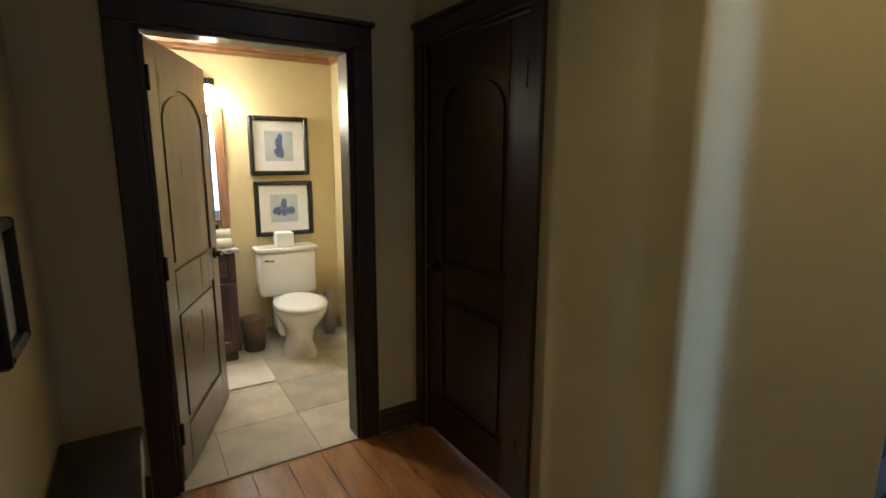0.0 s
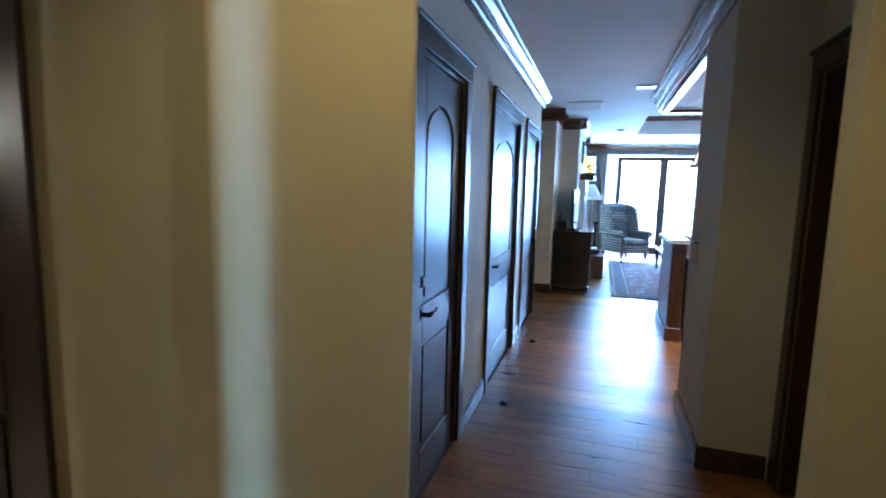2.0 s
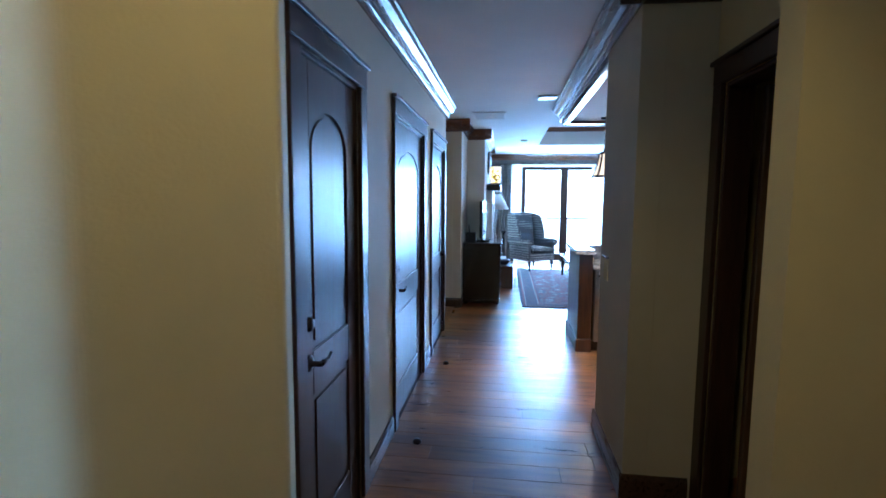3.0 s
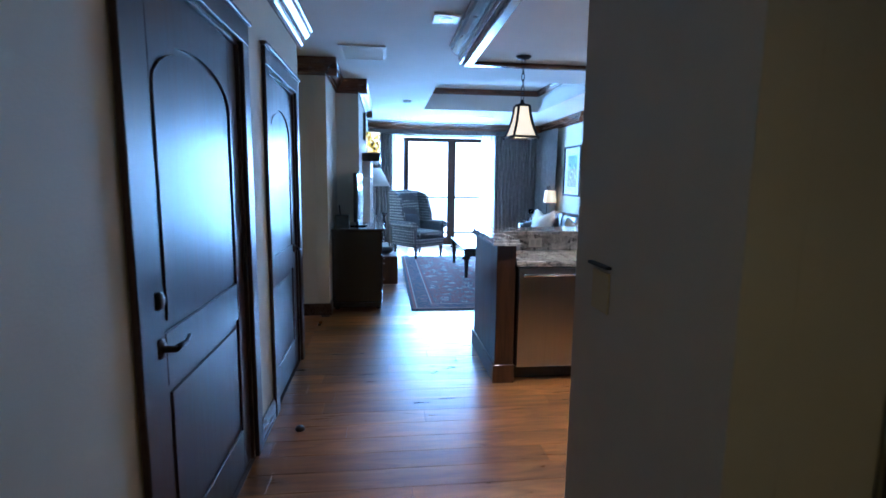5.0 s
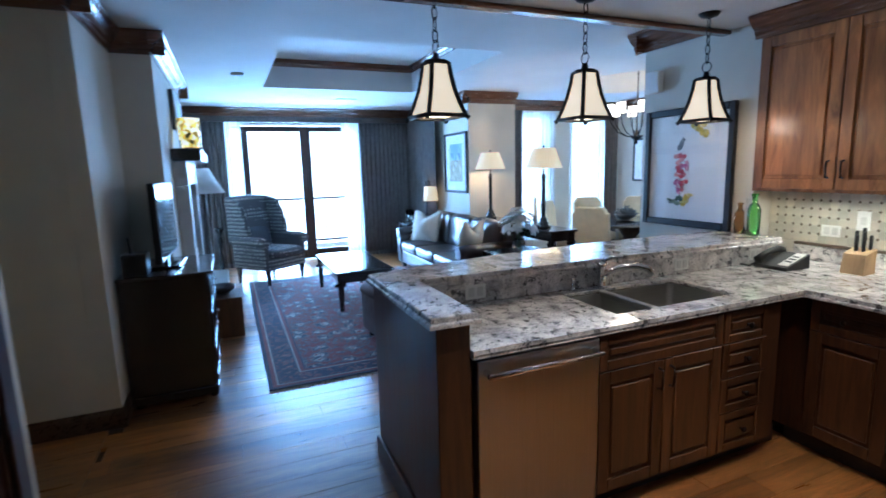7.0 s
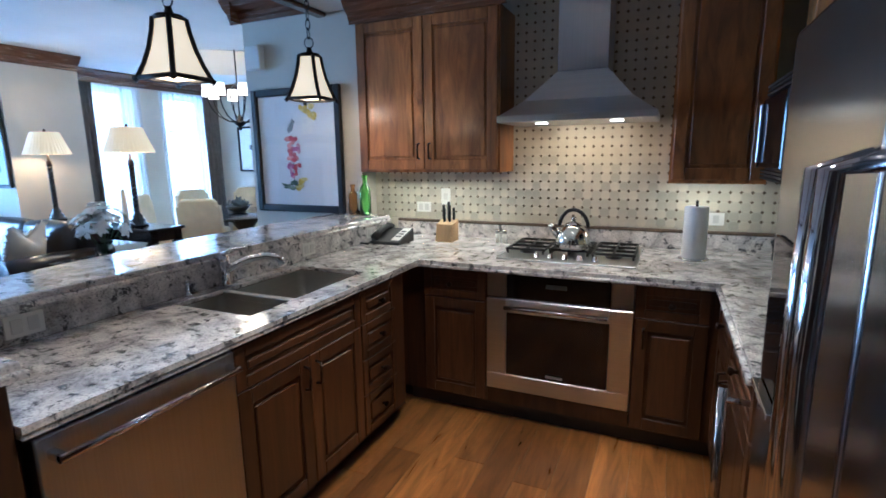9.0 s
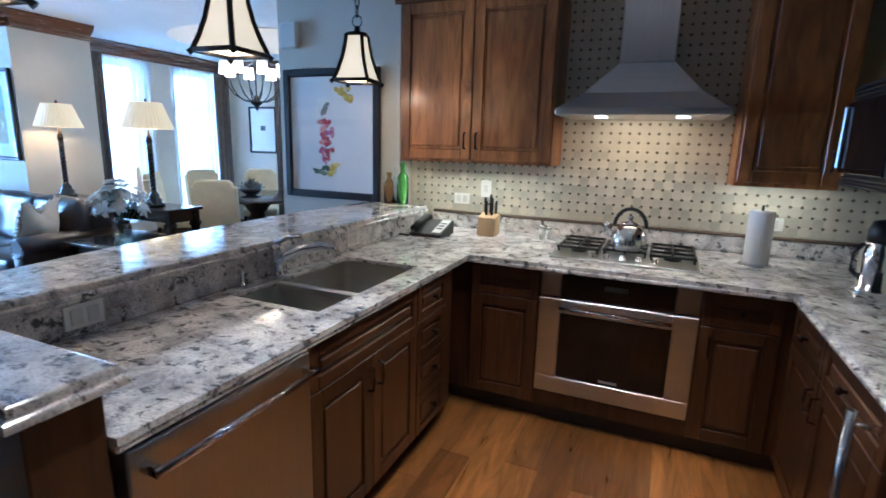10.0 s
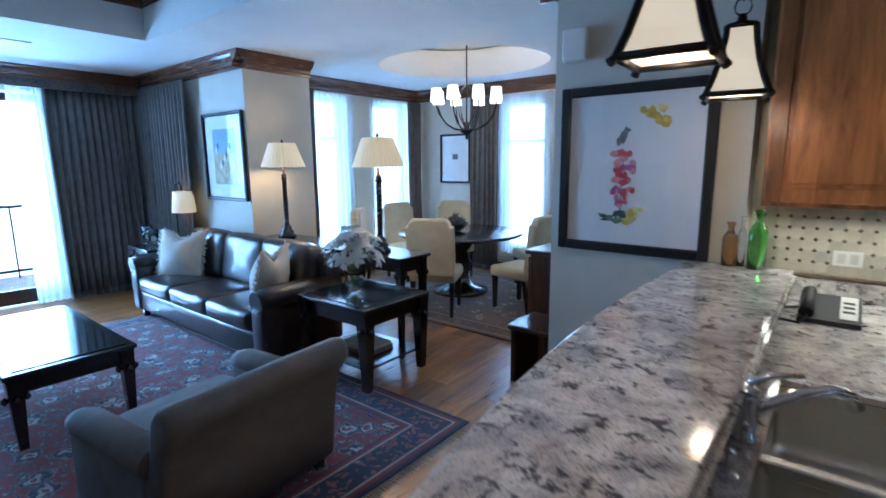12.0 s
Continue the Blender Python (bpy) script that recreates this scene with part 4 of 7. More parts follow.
# raised bar: bowed outer edge and a return at the end
bar = thing("breakfast_bar", (7.0, -1.8, 1.03), "raised speckled granite bar top with a bowed outer edge", "countertop")
def bar_outer(y):
    k = (y + 2.2) / (1.4 if y > -2.2 else 0.95)
    return 7.27 - (0.14 if y > -2.2 else 0.03) * k * k
def bar_slab(z0, z1, grow):
    bm = bmesh.new()
    ys = [-3.175 + i * (3.175 - 0.37) / 24 for i in range(25)]
    pts = [(6.775 - grow, -3.175)] + [(bar_outer(y) + grow, y) for y in ys[:-1]] + [(7.035 + grow, -0.37 + grow), (6.17 - grow, -0.37 + grow), (6.17 - grow, -0.555 - grow), (6.775 - grow, -0.555 - grow)]
    prism(bm, pts, "z", z0, z1)
    es = [e for e in bm.edges if abs(e.verts[0].co.z - e.verts[1].co.z) < 1e-5 and e.verts[0].co.z > (z0 + z1) / 2]
    bmesh.ops.bevel(bm, geom=es, offset=0.008, segments=3, affect="EDGES", profile=0.5)
    return bm
part("slab", bar_slab(1.05, 1.072, 0.0), GRANITE, bar)
part("edge", bar_slab(1.03, 1.0495, 0.010), GRANITE, bar)

# sink and tap
sk = thing("sink", (6.53, -1.72, 0.7), "double stainless steel undermount sink, one bowl smaller", "sink")
def bowl(y0, y1, z0):
    bm = bmesh.new()
    box(bm, SX0 - 0.004, SX1 + 0.004, y0 - 0.004, y1 + 0.004, z0, ZT + 0.018)
    bm.normal_update()
    top = [f for f in bm.faces if f.normal.z > 0.9]
    bmesh.ops.delete(bm, geom=top, context="FACES")
    es = [e for e in bm.edges if not e.is_boundary]
    bmesh.ops.bevel(bm, geom=es, offset=0.032, segments=4, affect="EDGES", profile=0.5)
    for f in bm.faces:
        f.smooth = f.calc_area() < 0.012
    bmesh.ops.reverse_faces(bm, faces=bm.faces[:])
    return bm
part("large_bowl", bowl(SY0, SYM - 0.018, 0.68), SINK_STEEL, sk)
part("small_bowl", bowl(SYM + 0.018, SY1, 0.72), SINK_STEEL, sk)
for yy, z in ((-1.85, 0.681), (-1.49, 0.721)):
    part("drain", lathe(bmesh.new(), [(0.0, 0.0), (0.04, 0.0), (0.042, 0.004), (0.03, 0.006), (0, 0.004)], 16, (6.53, yy, z)), CHROME, sk)
tp = thing("tap", (6.765, -1.64, 0.912), "chrome single-lever kitchen tap with a low arched spout", "tap")
part("base", lathe(bmesh.new(), [(0.032, 0), (0.032, 0.012), (0.026, 0.02), (0.024, 0.10), (0.028, 0.115), (0.026, 0.14), (0.0, 0.152)], 18, (6.765, -1.64, 0.912)), CHROME, tp)
part("spout", tube(bmesh.new(), [(6.76, -1.64, 0.98), (6.72, -1.66, 1.01), (6.67, -1.70, 1.035), (6.61, -1.75, 1.045), (6.57, -1.78, 1.035), (6.555, -1.795, 1.0)], [0.018, 0.017, 0.016, 0.016, 0.018, 0.019], 12), CHROME, tp)
part("lever", tube(bmesh.new(), [(6.765, -1.64, 1.06), (6.72, -1.66, 1.085), (6.66, -1.69, 1.09)], [0.012, 0.009, 0.007], 8), CHROME, tp)
sd = thing("soap_dispenser", (6.765, -1.44, 0.912), "small chrome soap pump beside the tap", "dispenser")
part("base", lathe(bmesh.new(), [(0.018, 0), (0.018, 0.01), (0.010, 0.015), (0.009, 0.06), (0.013, 0.065), (0.0, 0.075)], 12, (6.765, -1.44, 0.912)), CHROME, sd)


def outlet(name, axis, face, side, a, z, w=0.115, h=0.075, kind="outlet", group="power outlets", slots=2):
    d = thing(name, (a, face, z) if axis == "x" else (face, a, z), "white wall plate with %s" % ("two sockets" if kind == "outlet" else "a rocker switch"), kind, group)
    def slab(u0, u1, lo, hi, d0, d1, b=0.002):
        v0, v1 = sorted((face + side * d0, face + side * d1))
        return bx(u0, u1, v0, v1, lo, hi, b) if axis == "x" else bx(v0, v1, u0, u1, lo, hi, b)
    part("plate", slab(a - w / 2, a + w / 2, z - h / 2, z + h / 2, 0.0005, 0.006), WHITE, d)
    for i in range(slots):
        u = a + (i - (slots - 1) / 2) * w * 0.42
        part("socket" if kind == "outlet" else "rocker", slab(u - 0.016, u + 0.016, z - 0.024, z + 0.024, 0.006, 0.0085), plain("socket_white", (0.6, 0.59, 0.56), 0.4) if "socket_white" not in bpy.data.materials else bpy.data.materials["socket_white"], d)
    return d


for yy in (-0.86, -2.28, -2.95):
    outlet("power_outlet", "y", 6.801, -1, yy, 0.972)
outlet("power_outlet", "x", -3.3585, 1, 6.58, 1.12)
outlet("power_outlet", "x", -3.3585, 1, 4.68, 1.10, 0.15)
outlet("wall_switch", "x", -3.3585, 1, 6.40, 1.20, 0.075, 0.12, "switch", "switches", 1)

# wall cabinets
def wall_cabinet(name, label, x0, x1, z0, z1, doors, mat=CAB_LIT):
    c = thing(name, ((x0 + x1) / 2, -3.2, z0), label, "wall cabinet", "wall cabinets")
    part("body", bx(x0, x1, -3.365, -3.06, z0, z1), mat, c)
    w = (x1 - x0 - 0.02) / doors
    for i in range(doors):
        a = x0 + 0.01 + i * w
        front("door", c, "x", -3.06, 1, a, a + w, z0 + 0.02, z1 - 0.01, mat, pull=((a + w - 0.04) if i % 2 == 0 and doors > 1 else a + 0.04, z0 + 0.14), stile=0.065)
    return c


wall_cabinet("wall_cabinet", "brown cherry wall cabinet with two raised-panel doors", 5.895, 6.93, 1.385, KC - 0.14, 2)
wall_cabinet("wall_cabinet", "dark cherry wall cabinet beside the hood", 4.46, 4.92, 1.325, KC - 0.14, 1, CAB_LIT)
crown("trim_cabinet_crown", "x", 1, -3.06, 5.86, 6.97, KC - 0.003, TRIM, 0.85)
crown("trim_cabinet_crown_b", "x", 1, -3.06, 4.46, 4.95, KC - 0.003, TRIM, 0.85)
wcu = thing("microwave_cabinet", (4.24, -2.5, 1.8), "dark cherry cabinet above the microwave", "wall cabinet", "wall cabinets")
part("body", bx(4.021, 4.36, -3.058, -1.50, 1.81, KC - 0.001), CAB_LIT, wcu)
front("door", wcu, "y", 4.36, 1, -2.86, -2.2, 1.83, KC - 0.15, CAB_LIT)
front("door", wcu, "y", 4.36, 1, -2.2, -1.50, 1.83, KC - 0.15, CAB_LIT)
crown("trim_cabinet_crown_c", "y", 1, 4.36, -3.06, -0.56, KC - 0.003, TRIM, 0.85)

mw = thing("microwave", (4.24, -2.48, 1.36), "black and steel over-counter microwave", "microwave")
part("body", bx(4.025, 4.50, -2.87, -2.11, 1.36, 1.805, 0.004), BLACK, mw)
part("door", bx(4.501, 4.53, -2.86, -2.33, 1.42, 1.73, 0.004), BLACKGLASS, mw, "black glass door")
part("control_panel", bx(4.501, 4.526, -2.325, -2.115, 1.42, 1.73, 0.004), BLACK, mw)
vb = bmesh.new()
for i in range(3):
    box(vb, 4.501, 4.52, -2.85, -2.12, 1.745 + i * 0.018, 1.755 + i * 0.018)
    box(vb, 4.501, 4.52, -2.85, -2.12, 1.365 + i * 0.016, 1.374 + i * 0.016)
part("vent", vb, plain("dark_vent", (0.05, 0.045, 0.04), 0.4, 0.5), mw)
part("handle", bx(4.531, 4.545, -2.85, -2.835, 1.44, 1.71, 0.003), STEEL, mw, "slim steel door edge")

fg = thing("refrigerator", (4.36, -1.05, 0), "tall brushed steel side-by-side refrigerator with ice dispenser", "refrigerator")
part("body", bx(4.025, 4.60, -1.46, -0.53, 0.02, 1.76, 0.006), plain("fridge_side", (0.10, 0.10, 0.11), 0.4, 0.5), fg)
part("freezer_door", bx(4.605, 4.67, -1.46, -0.827, 0.08, 1.76, 0.012, 2), FRIDGE_STEEL, fg)
part("door", bx(4.605, 4.67, -0.819, -0.53, 0.08, 1.76, 0.012, 2), FRIDGE_STEEL, fg)
for yy in (-0.855, -0.790):
    hb = tube(bmesh.new(), [(4.67, yy, 0.55), (4.725, yy, 0.57), (4.735, yy, 0.9), (4.735, yy, 1.2), (4.73, yy, 1.465), (4.67, yy, 1.48)], 0.016, 12)
    part("handle", hb, CHROME, fg, "polished tubular handle")
part("dispenser", bx(4.6705, 4.678, -1.39, -1.15, 0.92, 1.30, 0.004), BLACKGLASS, fg, "black ice and water dispenser")
part("dispenser_tray", bx(4.6785, 4.70, -1.37, -1.17, 0.93, 0.945, 0.002), CHROME, fg)
part("grille", bx(4.56, 4.604, -1.46, -0.53, 0.001, 0.079), BLACK, fg)
fc = thing("fridge_cabinet", (4.3, -1.05, 1.78), "cherry cabinet above the refrigerator", "wall cabinet", "wall cabinets")
part("body", bx(4.025, 4.36, -1.495, -0.53, 1.80, KC - 0.001), CAB_LIT, fc)
front("door", fc, "y", 4.36, 1, -1.49, -1.03, 1.82, KC - 0.15, CAB_LIT)
front("door", fc, "y", 4.36, 1, -1.03, -0.54, 1.82, KC - 0.15, CAB_LIT)

# hood
hd = thing("range_hood", (5.42, -3.1, 1.64), "brushed steel chimney hood with a pyramid canopy and two lamps", "range hood")
bm = bmesh.new()
lo = [bm.verts.new(p) for p in ((5.0, -3.355, 1.715), (5.84, -3.355, 1.715), (5.84, -2.86, 1.715), (5.0, -2.86, 1.715))]
mid = [bm.verts.new(p) for p in ((5.12, -3.355, 1.80), (5.72, -3.355, 1.80), (5.72, -2.96, 1.80), (5.12, -2.96, 1.80))]
hi = [bm.verts.new(p) for p in ((5.27, -3.355, 1.97), (5.555, -3.355, 1.97), (5.555, -3.09, 1.97), (5.27, -3.09, 1.97))]
for a, b in ((lo, mid), (mid, hi)):
    for i in range(4):
        bm.faces.new((a[i], a[(i + 1) % 4], b[(i + 1) % 4], b[i]))
bm.faces.new(lo[::-1])
bm.faces.new(hi)
bmesh.ops.recalc_face_normals(bm, faces=bm.faces[:])
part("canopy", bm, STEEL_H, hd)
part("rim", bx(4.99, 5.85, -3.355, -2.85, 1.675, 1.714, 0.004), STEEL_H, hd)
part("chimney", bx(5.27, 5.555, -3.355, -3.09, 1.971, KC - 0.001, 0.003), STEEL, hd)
HOODLIGHT = glow("hood_lamp_glow", (1.0, 0.86, 0.62), 9)
for xx in (5.2, 5.62):
    part("lamp", lathe(bmesh.new(), [(0.0, 0), (0.035, 0), (0.035, 0.004), (0, 0.004)], 16, (xx, -3.0, 1.669)), HOODLIGHT, hd)
lamp("hood_light", "AREA", look((5.42, -3.05, 1.66), (5.42, -3.2, 0.9)), 3.2, WARM, 0.5, 0.1)

# hob
hob = thing("gas_hob", (5.415, -2.93, 0.912), "steel gas hob with black cast-iron grates and a row of knobs", "cooktop")
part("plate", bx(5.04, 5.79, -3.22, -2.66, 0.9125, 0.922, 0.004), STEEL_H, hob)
GRATE = plain("cast_iron", (0.012, 0.012, 0.012), 0.55, 0.3)
for gx in (5.17, 5.66):
    g = bmesh.new()
    for yy in (-3.19, -3.06, -2.94, -2.82):
        box(g, gx - 0.11, gx + 0.11, yy - 0.006, yy + 0.006, 0.942, 0.956, 0.002)
    for xx in (-0.11, 0, 0.11):
        box(g, gx + xx - 0.006, gx + xx + 0.006, -3.2, -2.81, 0.940, 0.954, 0.002)
    for xx in (-0.105, 0.105):
        for yy in (-3.19, -2.82):
            box(g, gx + xx - 0.006, gx + xx + 0.006, yy - 0.006, yy + 0.006, 0.922, 0.941)
    part("grate", g, GRATE, hob)
g = bmesh.new()
for yy in (-3.16, -3.0, -2.86):
    box(g, 5.30, 5.53, yy - 0.006, yy + 0.006, 0.942, 0.956, 0.002)
for xx in (5.31, 5.415, 5.52):
    box(g, xx - 0.006, xx + 0.006, -3.18, -2.84, 0.922, 0.954, 0.002)
part("grate", g, GRATE, hob)
for bxp, byp in ((5.17, -3.1), (5.17, -2.88), (5.66, -3.1), (5.66, -2.88), (5.415, -3.02)):
    part("burner", lathe(bmesh.new(), [(0.045, 0), (0.045, 0.008), (0.03, 0.012), (0.03, 0.018), (0, 0.02)], 18, (bxp, byp, 0.9222)), BLACK, hob)
for i in range(5):
    part("knob", lathe(bmesh.new(), [(0.019, 0), (0.019, 0.004), (0.015, 0.006), (0.013, 0.026), (0, 0.028)], 14, (5.255 + i * 0.08, -2.73, 0.9222)), CHROME, hob, "steel control knob")

# things on the worktop
kt = thing("kettle", (5.40, -2.90, 0.957), "polished steel kettle with a black arched handle on the hob", "kettle")
part("body", lathe(bmesh.new(), [(0.085, 0), (0.098, 0.012), (0.100, 0.04), (0.088, 0.09), (0.062, 0.125), (0.045, 0.135)], 28, (5.40, -2.90, 0.957)), steel("kettle_steel", 0.14, (1, 1, 40), (0.7, 0.69, 0.67)), kt)
part("lid", lathe(bmesh.new(), [(0.047, 0), (0.044, 0.01), (0.012, 0.02), (0.010, 0.03), (0.016, 0.036), (0.012, 0.048), (0, 0.05)], 20, (5.40, -2.90, 1.092)), CHROME, kt)
part("spout", tube(bmesh.new(), [(5.475, -2.88, 1.03), (5.515, -2.87, 1.075), (5.53, -2.866, 1.10)], [0.024, 0.017, 0.014], 12), CHROME, kt)
arc = [(5.40 + 0.085 * math.cos(u) + 0.0, -2.90 - 0.02 * math.cos(u), 1.075 + 0.105 * math.sin(u)) for u in [radians(5 + i * 17) for i in range(11)]]
part("handle", tube(bmesh.new(), arc, 0.011, 10), BLACK, kt, "black arched handle")

ptw = thing("paper_towel_holder", (4.77, -3.02, 0.912), "white paper towel roll on a steel upright holder", "paper towel")
part("base", lathe(bmesh.new(), [(0.08, 0), (0.08, 0.008), (0.075, 0.012), (0.008, 0.013)], 24, (4.77, -3.02, 0.912)), CHROME, ptw)
part("roll", lathe(bmesh.new(), [(0.02, 0.0), (0.058, 0.0), (0.060, 0.005), (0.060, 0.27), (0.056, 0.278), (0.02, 0.278)], 28, (4.77, -3.02, 0.927)), PAPER, ptw, "white paper roll")
part("post", tube(bmesh.new(), [(4.77, -3.02, 0.92), (4.77, -3.02, 1.235)], 0.007), BLACK, ptw)

kb = thing("knife_block", (6.30, -3.13, 0.912), "pale wooden knife block with black-handled knives", "knife block")
bm = bmesh.new()
prism(bm, [(-3.20, 0.9125), (-3.08, 0.9125), (-3.10, 1.03), (-3.20, 1.06)], "x", 6.24, 6.36)
part("block", bm, wood("beech", (0.36, 0.24, 0.12), (0.55, 0.40, 0.22), 0.5, (12, 12, 1.2), 0.1), kb)
for i in range(5):
    xx, yy = 6.262 + i * 0.019, -3.175 + (i % 2) * 0.03
    part("knife_handle", bx(xx - 0.007, xx + 0.007, yy - 0.012, yy + 0.012, 1.055 - (i % 2) * 0.012, 1.14 + 0.02 * ((i * 7) % 3), 0.004), BLACK, kb)

PHONE = plain("matt_black_plastic", (0.010, 0.010, 0.011), 0.62, 0, 0.1)
ph = thing("telephone", (6.60, -2.93, 0.912), "black desk telephone with a white key card and corded handset", "telephone")
bm = bmesh.new()
prism(bm, [(-3.02, 0.913), (-2.84, 0.913), (-2.84, 0.93), (-3.02, 0.985)], "x", 6.49, 6.67)
part("base", bm, PHONE, ph)
bm = bmesh.new()
prism(bm, [(-3.01, 0.9835), (-2.86, 0.9375), (-2.86, 0.939), (-3.01, 0.985)], "x", 6.50, 6.55)
part("key_card", bm, plain("key_card", (0.55, 0.55, 0.53), 0.6), ph, "white printed card with dark keys")
for i in range(3):
    bm = bmesh.new()
    yy = -2.97 + i * 0.03
    zz = 0.985 - (yy + 3.01) * 0.3067
    prism(bm, [(yy, zz + 0.0005), (yy + 0.012, zz - 0.0032), (yy + 0.012, zz - 0.0020), (yy, zz + 0.0020)], "x", 6.508, 6.542)
    part("key", bm, PHONE, ph)
part("handset", tube(bmesh.new(), [(6.645, -3.03, 0.985), (6.64, -2.99, 1.0), (6.64, -2.90, 0.985), (6.645, -2.84, 0.95)], [0.024, 0.017, 0.017, 0.024], 10), PHONE, ph)
part("cord", tube(bmesh.new(), [(6.64, -2.83, 0.945), (6.66, -2.80, 0.92), (6.73, -2.82, 0.918), (6.76, -2.9, 0.918), (6.72, -3.0, 0.918), (6.66, -3.03, 0.925)], 0.005, 6), PHONE, ph)
ph.matrix_basis = Matrix.Translation((0.05, -0.02, 0)) @ ph.matrix_basis @ Matrix.Diagonal((1.2, 1.2, 1.2, 1))
for xx in (5.905, 5.95):
    sh = thing("salt_shaker", (xx, -3.20, 0.912), "small glass shaker with a steel cap", "shaker", "shakers")
    part("jar", lathe(bmesh.new(), [(0.0, 0), (0.018, 0), (0.017, 0.06), (0, 0.06)], 12, (xx, -3.20, 0.913)), WHITE, sh)
    part("cap", lathe(bmesh.new(), [(0.018, 0), (0.017, 0.02), (0.008, 0.028), (0, 0.028)], 12, (xx, -3.20, 0.973)), CHROME, sh)
cm = thing("coffee_maker", (4.36, -2.72, 0.912), "steel coffee flask with a black pump top", "coffee flask")
part("body", lathe(bmesh.new(), [(0.085, 0), (0.085, 0.01), (0.065, 0.02), (0.068, 0.17), (0.05, 0.21), (0.05, 0.22)], 24, (4.36, -2.72, 0.912)), CHROME, cm)
part("top", lathe(bmesh.new(), [(0.052, 0), (0.056, 0.05), (0.04, 0.09), (0.0, 0.10)], 20, (4.36, -2.72, 1.132)), BLACK, cm)
part("handle", tube(bmesh.new(), [(4.42, -2.71, 1.12), (4.46, -2.705, 1.08), (4.45, -2.707, 1.0), (4.425, -2.71, 0.97)], 0.011), BLACK, cm)
GREEN = glass("green_glass", (0.18, 0.55, 0.12))
AMBER = glass("amber_glass", (0.55, 0.30, 0.10))
CLEAR = glass("clear_glass")
for nm, xx, yy, h, r, mt, lb in (("bottle", 6.93, -3.10, 0.29, 0.042, GREEN, "tall green glass bottle on the bar"), ("bottle", 7.05, -3.12, 0.22, 0.036, AMBER, "short amber glass bottle on the bar"), ("bottle", 7.0, -3.13, 0.25, 0.02, CLEAR, "slim clear bottle on the bar")):
    b_ = thing(nm, (xx, yy, 1.073), lb, "bottle")
    part("body", lathe(bmesh.new(), [(0, 0), (r, 0), (r, h * 0.62), (r * 0.75, h * 0.72), (r * 0.42, h * 0.78), (r * 0.40, h * 0.93), (r * 0.55, h * 0.94), (r * 0.55, h), (0, h)], 20, (xx, yy, 1.0735)), mt, b_)


# ---- pendants over the bar ----
OPAL = glow("opal_panel_glow", (1.0, 0.72, 0.40), 0.85, (0.8, 0.72, 0.55))
def pendant(x, y, rot):
    p = thing("pendant_lamp", (0, 0, 1.80), "bell-shaped iron lantern pendant with lit opal glass panels on a chain", "pendant lamp", "pendants over the bar")
    zb, zt = 1.855, 2.115
    prof = [(0.112, zb), (0.090, zb + 0.06), (0.070, zb + 0.13), (0.057, zb + 0.20), (0.050, zt)]
    dirs = [(math.cos(radians(45 + 90 * i)), math.sin(radians(45 + 90 * i))) for i in range(4)]
    for i in range(4):
        a, b = dirs[i], dirs[(i + 1) % 4]
        bm = bmesh.new()
        rows = []
        for r, z in prof:
            k = 1.30 * r
            rows.append((bm.verts.new((a[0] * k, a[1] * k, z)), bm.verts.new((b[0] * k, b[1] * k, z))))
        for q, w in zip(rows, rows[1:]):
            bm.faces.new((q[0], q[1], w[1], w[0]))
        part("glass_panel", bm, OPAL, p, "lit opal glass panel")
        part("rib", tube(bmesh.new(), [(a[0] * 1.34 * r, a[1] * 1.34 * r, z) for r, z in [(0.124, zb - 0.014)] + prof], [0.014] + [0.0125] * 5, 6), IRON, p)
        k = 1.34 * 0.112
        part("bottom_bar", tube(bmesh.new(), [(a[0] * k, a[1] * k, zb), (b[0] * k, b[1] * k, zb)], 0.0115, 6), IRON, p)
        k = 1.34 * 0.050
        part("top_bar", tube(bmesh.new(), [(a[0] * k, a[1] * k, zt), (b[0] * k, b[1] * k, zt)], 0.009, 6), IRON, p)
    part("cap", lathe(bmesh.new(), [(0.066, 0), (0.06, 0.012), (0.02, 0.02), (0.014, 0.05), (0, 0.05)], 12, (0, 0, zt)), IRON, p)
    dif = bx(-0.095, 0.095, -0.095, 0.095, zb + 0.004, zb + 0.008)
    part("bottom_diffuser", dif, OPAL, p, "lit opal glass underside")
    n_l = 6
    z0, z1 = zt + 0.05, KC - 0.03
    for i in range(n_l):
        c = z0 + (i + 0.5) * (z1 - z0) / n_l
        hl = (z1 - z0) / n_l * 0.62
        w = 0.030 if i == 0 else 0.014
        ang = 0 if i % 2 == 0 else math.pi / 2
        loop = [(w * math.cos(u) * math.cos(ang), w * math.cos(u) * math.sin(ang), c + hl * math.sin(u)) for u in [2 * math.pi * k / 10 for k in range(10)]]
        part("chain_link", tube(bmesh.new(), loop, 0.0035, 5, True), IRON, p)
    part("canopy", lathe(bmesh.new(), [(0.012, -0.03), (0.05, -0.02), (0.065, -0.003), (0.065, -0.0005), (0, -0.0005)], 20, (0, 0, KC)), IRON, p)
    return p


p1 = pendant(0, 0, 0)
p1.matrix_basis = pose(7.01, -0.766, 1.80, 0, 0, 6)
copy_thing(p1, pose(7.01, -1.69, 1.80, 0, 0, 3))
copy_thing(p1, pose(7.01, -2.66, 1.80, 0, 0, 10))
for yy in (-0.766, -1.69, -2.66):
    lamp("pendant_bulb", "POINT", Matrix.Translation((7.01, yy, 1.835)), 5, WARM, 0.05)

